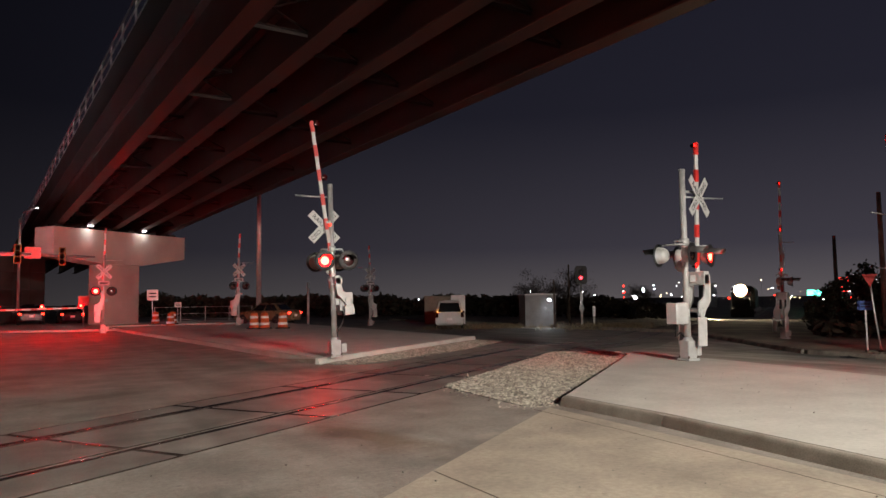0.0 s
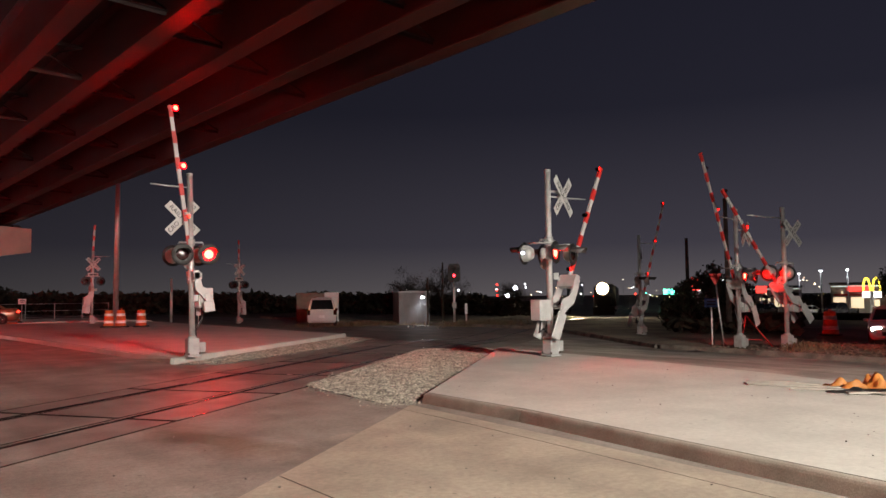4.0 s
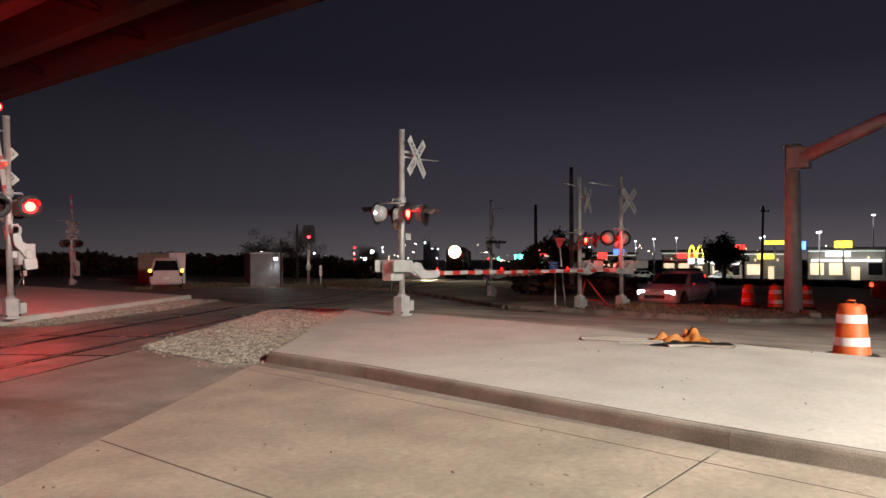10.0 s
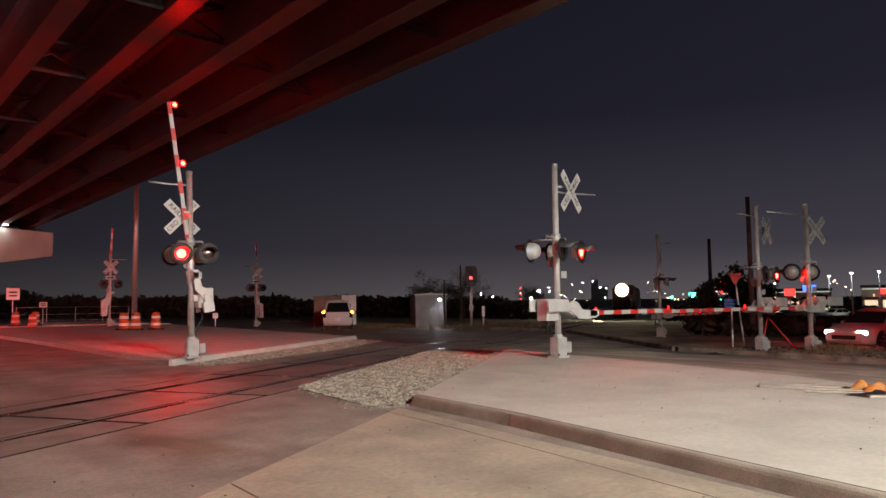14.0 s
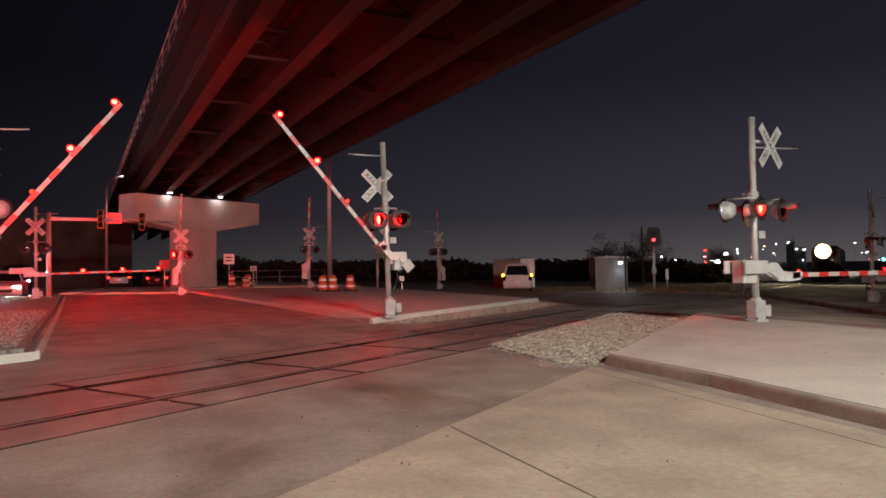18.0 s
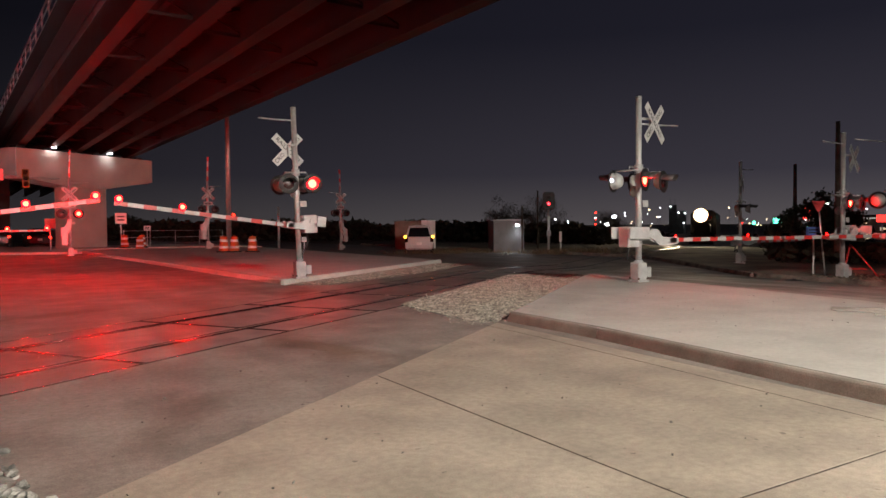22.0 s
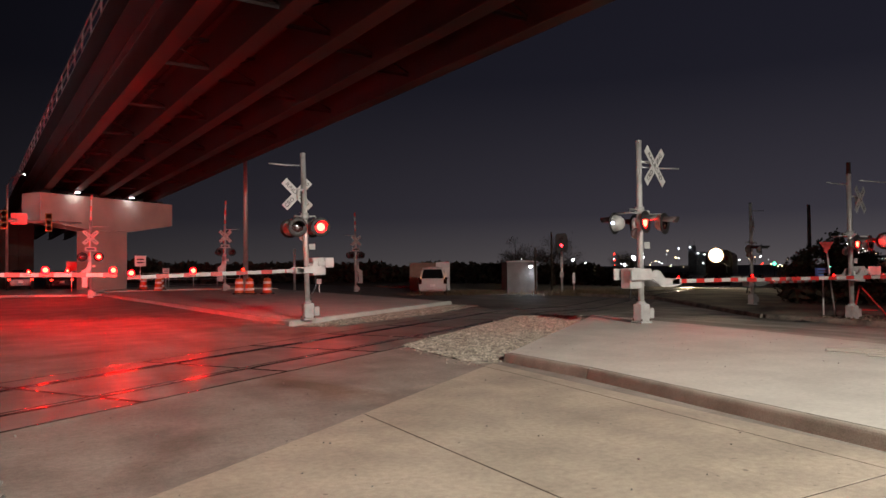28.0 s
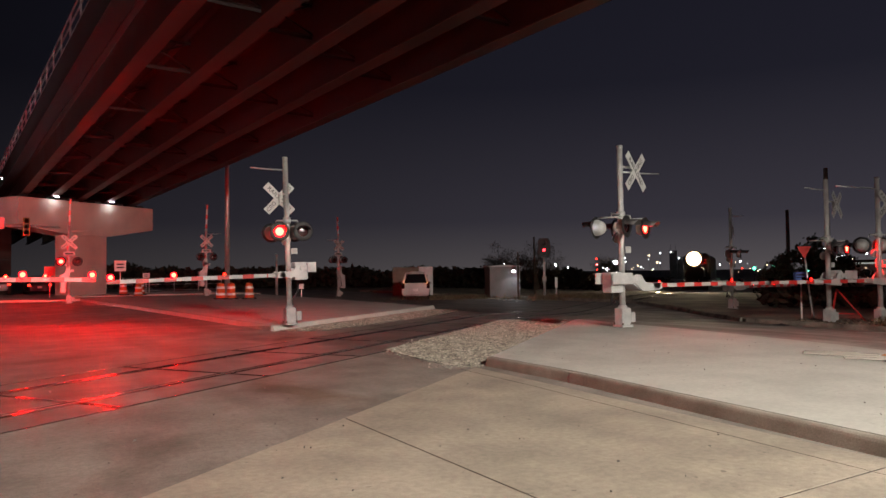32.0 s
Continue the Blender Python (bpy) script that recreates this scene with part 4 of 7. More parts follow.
def gate_arm(parent, side, piv, length, lamps, rows, thick=0.11, cw=1.0, br=1.0, far=1):
    """The swinging arm. side: +1 or -1, which way it lies. rows: (seconds, degrees up)."""
    s = side
    bm = bmesh.new()
    for y in (-0.23, 0.23):
        pts = [(0.0, 0.12), (0.16, 0.10), (0.30, -0.06), (0.52, -0.09), (0.78, -0.06), (0.78, -0.24), (0.50, -0.27), (0.2, -0.26), (0.02, -0.13), (-0.14, -0.05), (-0.12, 0.08)]
        pts = [(x * br, z * (0.4 + 0.6 * br)) for x, z in pts]
        a = [bm.verts.new((s * x, y - 0.02, z)) for x, z in pts]
        b = [bm.verts.new((s * x, y + 0.02, z)) for x, z in pts]
        n = len(pts)
        bm.faces.new(a), bm.faces.new(b[::-1])
        for k in range(n):
            bm.faces.new((a[k], b[k], b[(k + 1) % n], a[(k + 1) % n]))
    box(bm, 0.30 * br, 0.5, 0.14, Matrix.Translation((s * 0.70 * br, 0, -0.15)), 0.01)
    bmesh.ops.recalc_face_normals(bm, faces=bm.faces)
    arm = part("gate_arm", bm, M_ALU, parent, "white gate arm with red stripes and small red lamps")
    bm = bmesh.new()
    mid, span = (0.80 * br + length) / 2, length - 0.80 * br
    box(bm, span, 0.05, thick * 0.85, Matrix.Translation((s * mid, 0, -0.15)), 0.006)
    part("boom", bm, M_BUCK, arm)
    step, x = 0.31, 0.80
    while x < length:
        w = min(0.28, length - x)
        bm = bmesh.new()
        box(bm, w, 0.056, thick * 0.85 + 0.006, Matrix.Translation((s * (length - x + 0.80 - w / 2), 0, -0.15)))
        part("stripe", bm, M_REDSHEET, arm, "red reflective stripe")
        x += 2 * step
    for y in (-0.27, 0.27):
        bm = bmesh.new()
        box(bm, 0.62 * cw, 0.045, 0.26, Matrix.Translation((-s * (0.15 + 0.31 * cw), y, 0.03)), 0.012)
        box(bm, 0.30, 0.03, 0.12, Matrix.Translation((-s * 0.12, y, 0.02)), 0.01)
        for j in (-0.12, 0.02, 0.12):
            box(bm, 0.02, 0.05, 0.10, Matrix.Translation((-s * (0.15 + 0.31 * cw + j * cw), y, 0.04)))
        part("counterweight", bm, M_ALU, arm, "grey steel counterweight plates")
    for at, mat, since in lamps:
        k = 1.0 if mat is G_ARM else 0.6
        hz = -0.045 if mat is G_ARM else -0.07
        body = bmesh.new()
        cyl(body, 0.072 * k, 0.072 * k, 0.17 * k, pose(s * at, 0.085 * k, hz, 90, 0, 0), 16, False)
        box(body, 0.06 * k, 0.05, 0.06, Matrix.Translation((s * at, 0, -0.11)))
        part("arm_lamp", body, M_DARKNESS, arm, "small round lamp on the arm")
        for y, q in ((-0.05 * k, 0), (0.05 * k, 180)):
            bm = bmesh.new()
            for prof, mi in (([(0.0, 0.040), (0.030, 0.037), (0.052, 0.026)], 2), ([(0.052, 0.026), (0.064, 0.014), (0.068, 0.002)], 0), ([(0.070, 0.0), (0.066, -0.004), (0.0, -0.004)], 1)):
                lathe(bm, [(r * k, h * k) for r, h in prof], pose(0, 0, 0, 90, 0, 0), 16, mi)
            away = mat is G_ARM and y * far > 0
            lens = part("lens", bm, (G_ARM_FAR if away else mat, M_LENS_OFF, G_ARM_FAR if away else G_CORE_ARM if mat is G_ARM else mat), arm)
            base = Matrix.Translation((s * at, y, hz)) @ pose(0, 0, 0, 0, 0, q)
            lens.matrix_basis = base
            if since:
                KEYED.append((lens, [(0, base @ pose(0, 0, 0, 0, 0, 180)), (since - 0.1, base @ pose(0, 0, 0, 0, 0, 180)), (since - 0.066, base @ pose(0, 0, 0, 0, 0, 240)),
                                     (since - 0.033, base @ pose(0, 0, 0, 0, 0, 300)), (since, base @ pose(0, 0, 0, 0, 0, 360)), (32, base @ pose(0, 0, 0, 0, 0, 360))]))
    arm.matrix_basis = Matrix.Translation(piv) @ pose(0, 0, 0, 0, -s * rows[0][1], 0)
    if len(rows) > 1:
        KEYED.append((arm, [(t, Matrix.Translation(piv) @ pose(0, 0, 0, 0, -s * a, 0)) for t, a in rows]))
    return arm


def signal(x, y, z, yaw, height, lampz, buckz, boxz, arm_side, arm_len, rows, lamps_on, front="pair", back="", lean=0.0, buck_x=0.0, arm_lamps=(), label="", buck_yaw=0.0, shaft=-0.25, gap=0.22, swap=False, rod=0.92, buck_y=-0.13, turn=0.0, cw=1.0, buck=0.98, back_turn=0.0, br=1.0, size=1.0, plate=False, arm_turn=0.0, reach=0.40, port=0.0, rod_z=0.93):
    """A crossing signal: mast on a casting, crossbuck, flashers, gate."""
    g = thing("crossing_signal", pose(x, y, z, 0, lean, yaw) @ Matrix.Diagonal((size, size, size, 1)), label, "crossing signal", "crossing signals")
    bm = bmesh.new()
    cyl(bm, 0.068, 0.066, height, None, 20)
    lathe(bm, [(0.075, height - 0.02), (0.07, height + 0.03), (0.0, height + 0.05)], None, 16)
    part("mast", bm, M_GALV, g)
    bm = bmesh.new()
    box(bm, 0.34, 0.34, 0.05, Matrix.Translation((0, 0, 0.025)), 0.01)
    box(bm, 0.27, 0.27, 0.40, Matrix.Translation((0, 0, 0.24)), 0.03, 2)
    lathe(bm, [(0.12, 0.43), (0.10, 0.47), (0.08, 0.5)], None, 14)
    part("base_casting", bm, M_GREY, g, "grey cast junction base")
    bm = bmesh.new()
    box(bm, 0.15, 0.16, 0.24, Matrix.Translation((0.212, -0.05, 0.22)), 0.02)
    part("junction_box", bm, M_GREY, g)
    for dx in (-0.13, 0.13):
        for dy in (-0.13, 0.13):
            bm = bmesh.new()
            cyl(bm, 0.02, 0.02, 0.05, Matrix.Translation((dx, dy, 0.05)), 6)
            part("bolt", bm, M_RUST, g)
    # crossbuck and the rod that braces it
    crossbuck(g, buck_x, buck_y, buckz, buck_yaw, buck)
    bm = bmesh.new()
    box(bm, 0.05, 0.13, 0.25, Matrix.Translation((buck_x, buck_y / 2, buckz)))
    if buck_x:
        box(bm, abs(buck_x), 0.05, 0.05, Matrix.Translation((buck_x / 2, -0.05, buckz + 0.1)))
    part("crossbuck_bracket", bm, M_GREY, g)
    if plate:
        bm = bmesh.new()
        box(bm, 0.56, 0.008, 0.22, Matrix.Translation((0, -0.08, buckz - 0.62)), 0.0)
        count = part("count_plate", bm, M_BUCK, g, "small white plate under the crossbuck")
        bm = bmesh.new()
        box(bm, 0.40, 0.004, 0.08, Matrix.Translation((0, -0.087, buckz - 0.62)))
        part("bar", bm, M_BLACK, count)
    bm = bmesh.new()
    sd = arm_side or 1
    tube(bm, [(0, 0, height * rod_z), (sd * rod * 0.54, -0.05, height * rod_z), (sd * rod, -0.02, height * (rod_z + 0.007))], 0.018, 8)
    part("stay_rod", bm, M_GALV, g)
    # lamp crossarm, junction boss and bell
    spin = pose(0, 0, 0, 0, 0, arm_turn)
    bm = bmesh.new()
    tube(bm, [spin @ Vector(p) for p in ((-reach, 0, lampz + 0.22), (0.03 - reach, 0, lampz + 0.30), (reach - 0.03, 0, lampz + 0.30), (reach, 0, lampz + 0.22))], 0.024, 10)
    cyl(bm, 0.10, 0.10, 0.16, Matrix.Translation((0, 0, lampz + 0.22)), 14)
    if gap > 0.25:
        for sx in (-reach, reach):
            tube(bm, [spin @ Vector((sx, -gap + 0.05, lampz + 0.22)), spin @ Vector((sx, gap - 0.05, lampz + 0.22))], 0.02, 8)
    part("crossarm", bm, M_GREY, g)
    at = lambda sx, sy: spin @ Vector((sx * reach, sy * gap, 0))
    if front:
        for sx, when in ((-1, "first" if swap else "second"), (1, "second" if swap else "first")):
            p = at(sx, -1)
            flasher(g, p.x, p.y, lampz, turn + arm_turn, when if lamps_on else None, lamps_on)
    if back:
        for sx, when in ((-1, "first"), (1, "second")):
            p = at(sx, 1)
            head = flasher(g, p.x, p.y, lampz, 180 + back_turn + arm_turn, when if back in ("on", "strong") else None, back)
            if port and sx < 0:
                # the small clear side port of the head, lit in turn with its lens
                bm = bmesh.new()
                lathe(bm, [(0.0, 0.012), (0.025, 0.009), (0.036, 0.0)], pose(0, 0, 0, 90, 0, 0), 12, 0)
                lathe(bm, [(0.037, -0.001), (0.0, -0.004)], pose(0, 0, 0, 90, 0, 0), 12, 1)
                base = pose(0.198, 0.06, 0.0, 0, 0, port)
                eye = part("side_port", bm, (G_PORT, M_GREY), head, "small clear side port")
                eye.matrix_basis = base
                KEYED.append((eye, flash_rows(base, True)))
    bm = bmesh.new()
    box(bm, 0.17, 0.02, 0.15, Matrix.Translation((0.15, -0.06, lampz - 0.50)), 0.005)
    part("id_plate", bm, M_GREY, g, "small grey plate on the mast")
    bm = bmesh.new()
    lathe(bm, [(0.0, 0.10), (0.06, 0.095), (0.115, 0.05), (0.13, -0.02), (0.12, -0.03), (0.0, 0.0)], pose(0.0, 0.12, lampz - 0.22, -70, 0, 0), 18)
    part("bell", bm, M_GREY, g)
    if arm_side:
        s = arm_side
        bm = bmesh.new()
        box(bm, 0.36, 0.30, 0.46, Matrix.Translation((-s * 0.30, 0, boxz)), 0.025, 2)
        box(bm, 0.16, 0.20, 0.16, Matrix.Translation((-s * 0.09, 0, boxz)), 0.02)
        box(bm, 0.30, 0.012, 0.34, Matrix.Translation((-s * 0.30, -0.155, boxz)), 0.004)
        part("gate_machine", bm, M_ALU, g, "pale grey gate machine housing")
        bm = bmesh.new()
        cyl(bm, 0.05, 0.05, 0.56, pose(s * shaft, 0.28, boxz + 0.06, 90, 0, 0), 14)
        part("pivot_shaft", bm, M_GREY, g)
        bm = bmesh.new()
        tube(bm, [(-s * 0.25, 0.05, boxz - 0.2), (-s * 0.28, 0.08, boxz - 0.5), (-s * 0.12, 0.1, 0.6), (0.12, 0.05, 0.35)], 0.022, 8)
        part("conduit", bm, M_BLACK, g)
        gate_arm(g, s, (s * shaft, -0.02, boxz + 0.06), arm_len, arm_lamps, rows, cw=cw, br=br, far=1 if abs(yaw) < 90 else -1)
    return g


DOWN_1 = [(0, 88), (2.2, 88), (2.5, 85), (3, 79), (3.5, 71.5), (4.5, 60), (5.5, 49), (6, 41), (6.5, 35.5), (7, 29), (7.5, 23.5), (8, 17.5), (8.5, 12), (9, 6.5), (9.5, 2.5), (10, 0), (32, 0)]
DOWN_2 = [(0, 83), (15.3, 83), (16.5, 67), (17, 63), (17.5, 57.5), (18, 52), (18.5, 46.5), (19, 41), (19.6, 34), (20, 30), (20.5, 25), (21.5, 14), (22, 9), (22.5, 4), (23, 0), (32, 0)]
signal(12.27, 10.92, 0.14, 0, 4.15, 2.27, 3.58, 1.02, 1, 3.75, DOWN_1, "weak", "pair", "on", buck_x=0.36, buck_yaw=14, shaft=0.18,
       gap=0.38, swap=True, arm_turn=19, reach=0.5, port=113, rod=1.28, rod_z=0.86, buck=1.1, arm_lamps=((3.67, G_ARM_WEAK, 0), (2.4, M_LENS_OFF, 0), (0.98, G_ARM_WEAK, 0)), label="silver crossing signal with lit red flashers and a lowering gate")
signal(6.46, 16.95, 0.13, 0, 4.32, 2.40, 3.28, 1.38, -1, 4.55, DOWN_2, True, "pair", "on", lean=-1.6, reach=0.31, gap=0.34, turn=-9, buck_x=-0.15, buck_y=0.10, cw=0.4, br=0.72,
       arm_lamps=((4.47, G_ARM, 3.3), (3.1, G_ARM, 3.3), (1.9, G_ORANGE, 0)), label="silver crossing signal with bright red flashers on the far island")
signal(-2.83, 13.0, 0.19, 184, 4.23, 2.23, 3.28, 1.28, 1, 3.15, [(t, a + (2 if 15 < t < 22 else 0)) for t, a in DOWN_2], "strong", "pair", "", lean=1.0, size=1.237,
       arm_lamps=((3.02, G_ARM, 3.3), (0.95, G_ARM, 3.3)), label="silver crossing signal on the gravel median, flashers facing away")
signal(-2.84, 19.7, 0.19, 182, 4.16, 2.27, 3.22, 1.12, -1, 4.45, DOWN_2, "strong", "pair", "", lean=-0.8, size=1.193,
       arm_lamps=((4.37, G_ARM, 3.3), (3.05, G_ARM, 3.3), (1.9, G_ORANGE, 0)), label="red-lit crossing signal on the median, gate lowering over the road")
signal(21.11, 11.24, -0.23, 0, 4.28, 2.25, 3.55, 1.36, -1, 4.9, [(t, a - (6 if 5 < t < 8 else 0)) for t, a in DOWN_1], True, "pair", "", gap=0.38, swap=True, arm_turn=10, reach=0.48, rod=1.1, buck_x=0.33, buck_yaw=10,
       arm_lamps=((4.4, M_LENS_OFF, 0), (3.1, G_ARM_WEAK, 0), (1.5, M_LENS_OFF, 0)), label="silver crossing signal with a lowering gate on the verge")
signal(21.86, 10.15, -0.22, -12, 4.25, 2.30, 3.5, 1.36, -1, 4.3, [(t, max(0, a - 14)) for t, a in DOWN_1], "", "", "on", back_turn=-52, rod=1.6, buck_x=0.25,
       arm_lamps=((4.2, M_LENS_OFF, 0), (2.9, G_ARM_WEAK, 0)), label="red-lit crossing signal facing the side road")
signal(26.75, 18.75, -0.27, 4, 4.3, 2.35, 3.4, 1.0, 1, 5.5, DOWN_1, False, "pair", "", buck_yaw=31, turn=31, arm_lamps=((5.4, G_ARM_WEAK, 0), (3.45, G_ARM_WEAK, 0), (1.8, G_ARM_WEAK, 0)),
       label="crossing signal across the far road, seen edge on")
UP = [(0, 88), (32, 88)]
signal(10.9, 45.4, 0.13, 0, 4.2, 2.45, 3.45, 1.3, 1, 4.4, UP, False, "pair", "", plate=True, label="distant crossing signal with dark flashers and a raised gate")
signal(3.0, 42.4, -0.006, 0, 4.2, 2.25, 3.3, 1.3, 1, 4.3, UP, True, "pair", "on", plate=True, label="distant red-lit crossing signal by the bridge pier")
signal(20.7, 47.3, -0.23, 0, 4.4, 2.65, 3.7, 1.3, -1, 4.4, UP, False, "pair", "dark", plate=True, label="distant dark crossing signal near the parked van")
LOW = [(0, 1), (32, 1)]
signal(-3.55, 37.7, 0.18, 0, 4.2, 2.3, 3.3, 1.2, 1, 5.6, LOW, False, "pair", "", arm_lamps=((5.5, G_ARM, 0), (3.9, G_ARM, 0), (2.2, G_ARM, 0)),
       label="distant red-lit crossing signal with its gate down across the road")
signal(-9.9, 34.6, 0.0, 0, 4.2, 2.3, 3.3, 1.2, -1, 4.6, LOW, False, "pair", "", arm_lamps=((4.5, G_ARM, 0), (2.2, G_ARM, 0)),
       label="distant red-lit crossing signal beside the roadway")

# the flashers' beams along the road, one for each pair
for x, y, z, watts in ((6.46, 17.45, 2.38, 1000), (-2.80, 13.7, 2.96, 1300), (-2.80, 20.5, 2.90, 3600)):
    lamp("flasher_beam", "SPOT", (x, y, z), (x + 0.6, y + 20, z - 0.6), watts, (1.0, 0.002, 0.018), 0.2, 66, 0.9)
lamp("flasher_beam", "SPOT", (22.45, 10.5, 2.08), (30.0, 7.0, 0.2), 380, (1.0, 0.003, 0.010), 0.2, 120, 0.7)

# ---- roadside things near the crossing ----
def simple(name, m, label, category, pieces, group=""):
    """A thing from (part name, bmesh, material, label) pieces."""
    g = thing(name, m, label, category, group)
    for pn, bm, mat, lb in pieces:
        part(pn, bm, mat, g, lb)
    return g


def barrel(x, y, z, scale=1.0, lean=0.0):
    """A ribbed traffic drum with two pale bands, on a rubber ring."""
    g = thing("traffic_barrel", pose(x, y, z, lean, 0, random.uniform(0, 90)), "orange traffic barrel with white reflective bands on a rubber ring", "traffic barrel", "traffic barrels")
    prof = [(0.30, 0.06), (0.295, 0.20), (0.275, 0.215), (0.27, 0.40), (0.255, 0.415), (0.25, 0.60), (0.235, 0.615), (0.23, 0.80), (0.215, 0.815), (0.21, 0.92), (0.17, 0.96), (0.0, 0.965)]
    bm = bmesh.new()
    lathe(bm, [(r * scale, h * scale) for r, h in prof], None, 24)
    part("drum", bm, M_ORANGE, g)
    for h0, r0 in ((0.235, 0.278), (0.63, 0.238)):
        bm = bmesh.new()
        lathe(bm, [((r0 + 0.002) * scale, h0 * scale), ((r0 - 0.003) * scale, (h0 + 0.15) * scale)], None, 24)
        part("band", bm, M_WHITE, g, "white reflective band")
    bm = bmesh.new()
    lathe(bm, [(0.31 * scale, 0.0), (0.44 * scale, 0.0), (0.45 * scale, 0.03), (0.40 * scale, 0.07), (0.31 * scale, 0.075), (0.31 * scale, 0.0)], None, 24)
    part("rubber_ring", bm, M_RUBBER, g)
    bm = bmesh.new()
    tube(bm, [(-0.08 * scale, 0, 0.96 * scale), (-0.06 * scale, 0, 1.02 * scale), (0.06 * scale, 0, 1.02 * scale), (0.08 * scale, 0, 0.96 * scale)], 0.016 * scale, 8)
    part("handle", bm, M_ORANGE, g)
    return g


barrel(11.85, 1.98, 0.003, 0.80)
for bx, by, bs in ((25.0, 7.15, 0.78), (24.6, 6.22, 0.78), (25.6, 5.55, 0.78)):
    barrel(bx, by, gz(bx, by) + 0.085, bs)
barrel(34.3, 14.0, gz(34.3, 14.0) - 0.06, 1.15)
for bx, by in ((9.9, 37.8), (10.35, 37.4), (11.2, 37.0)):
    barrel(bx, by, 0.132, 0.88)
for bx, by in ((7.6, 50.2), (8.0, 51.9), (6.9, 52.0)):
    barrel(bx, by, 0.0 if by < 51.5 else 0.12, 0.9)

# traffic cone on the ballast
g = thing("traffic_cone", pose(-1.06, 3.34, 0.035, 2, 3, 20), "scuffed orange traffic cone with a white band", "traffic cone")
bm = bmesh.new()
box(bm, 0.28, 0.28, 0.03, Matrix.Translation((0, 0, 0.015)), 0.02, 2)
part("base", bm, M_RUBBER, g)
bm = bmesh.new()
lathe(bm, [(0.125, 0.03), (0.105, 0.06), (0.058, 0.33), (0.05, 0.345), (0.04, 0.44), (0.046, 0.445), (0.046, 0.47), (0.03, 0.475), (0.028, 0.44)], None, 24)
part("cone_body", bm, M_ORANGE, g)
bm = bmesh.new()
lathe(bm, [(0.101, 0.095), (0.062, 0.315)], None, 24)
part("band", bm, node_mat("dirty_white_band", (0.62, 0.60, 0.56), 0.6, vary=0.25, scale=14, fine=90), g, "dirty white band")

# tarp and boards on the walkway
zt = 0.132
g = thing("tarp_pile", pose(11.25, 4.20, zt, 0, 0, -66), "crumpled orange tarp lying over dark sheeting and boards", "tarp")
def crumple(w, d, h, seed, n=18):
    rnd = random.Random(seed)
    bm = bmesh.new()
    noise_at = lambda x, y: max(0.0, noise.noise(Vector((x * 6.5 + seed, y * 5.0, 0.3)))) ** 1.3 * 1.8 + 0.35 * max(0.0, noise.noise(Vector((x * 11, y * 11, seed))))
    vs = [[bm.verts.new(((i / n - 0.5) * w + rnd.uniform(-1, 1) * w * 0.02, (j / n - 0.5) * d + rnd.uniform(-1, 1) * d * 0.03,
                         0.012 + h * noise_at(i / n, j / n) * (1 - (2 * j / n - 1) ** 4) * (1 - (2 * i / n - 1) ** 4))) for j in range(n + 1)] for i in range(n + 1)]
    for i in range(n):
        for j in range(n):
            bm.faces.new((vs[i][j], vs[i + 1][j], vs[i + 1][j + 1], vs[i][j + 1])).smooth = True
    return bm
part("tarp", crumple(0.95, 0.55, 0.21, 3, 24), M_TARP, g, "crumpled orange tarp")
bm = crumple(1.15, 0.55, 0.05, 9)
sh = part("sheeting", bm, M_BLACK, g, "dark plastic sheeting")
sh.matrix_basis = pose(0.15, -0.38, 0.004, 0, 0, 4)
for bx, by, bl, yaw, bz in ((-1.0, 0.05, 1.0, 6, 0.02), (-0.85, -0.13, 1.25, -3, 0.02), (-0.45, -0.42, 0.9, 4, 0.02), (-1.15, 0.2, 0.7, 12, 0.02), (0.35, -0.62, 0.7, -8, 0.02), (-0.05, -0.66, 0.35, 24, 0.02)):
    bm = bmesh.new()
    box(bm, bl, 0.085, 0.03, None, 0.005)
    b = part("board", bm, M_WOOD if bz and bl > 1.4 and yaw > 0 else M_WALLB, g, "weathered wooden board")
    b.matrix_basis = pose(bx, by, bz, 0, 0, yaw)
bm = crumple(0.7, 0.45, 0.05, 21, 8)
rag = tagged(part("dark_rag", bm, M_BLACK, None, "dark cloth scrap lying by the verge"), category="cloth")
rag.matrix_basis = pose(19.75, 11.9, gz(19.75, 11.9) + 0.002, 0, 0, 30)

# small stones strewn over slabs and walkway
rnd = random.Random(12)
scat_v, scat_f, n0 = [], [], 0
for k in range(170):
    x, y = rnd.uniform(-0.4, 12), rnd.uniform(1.5, 9.5)
    d = rnd.uniform(0.007, 0.022)
    z = 0.137 if inside((x, y), WALK_R) else 0.003
    if 5.6 < x < 6.8 and y < 8.4:
        continue
    m = np.array(Matrix.LocRotScale((x, y, z + d * 0.2), Euler((rnd.random(), rnd.random(), rnd.random() * 6)), (d, d, d)))
    scat_v.append(STONE_V[k % 8] @ m[:3, :3].T + m[:3, 3])
    scat_f.append(STONE_F[k % 8] + n0)
    n0 += len(STONE_V[k % 8])
me = bpy.data.meshes.new("grit")
me.from_pydata(np.concatenate(scat_v).tolist(), [], np.concatenate(scat_f).tolist())
me.materials.append(M_BED)
tagged(new("grit", me), "loose grit and pebbles strewn over the pavement", "grit", kind="stuff")

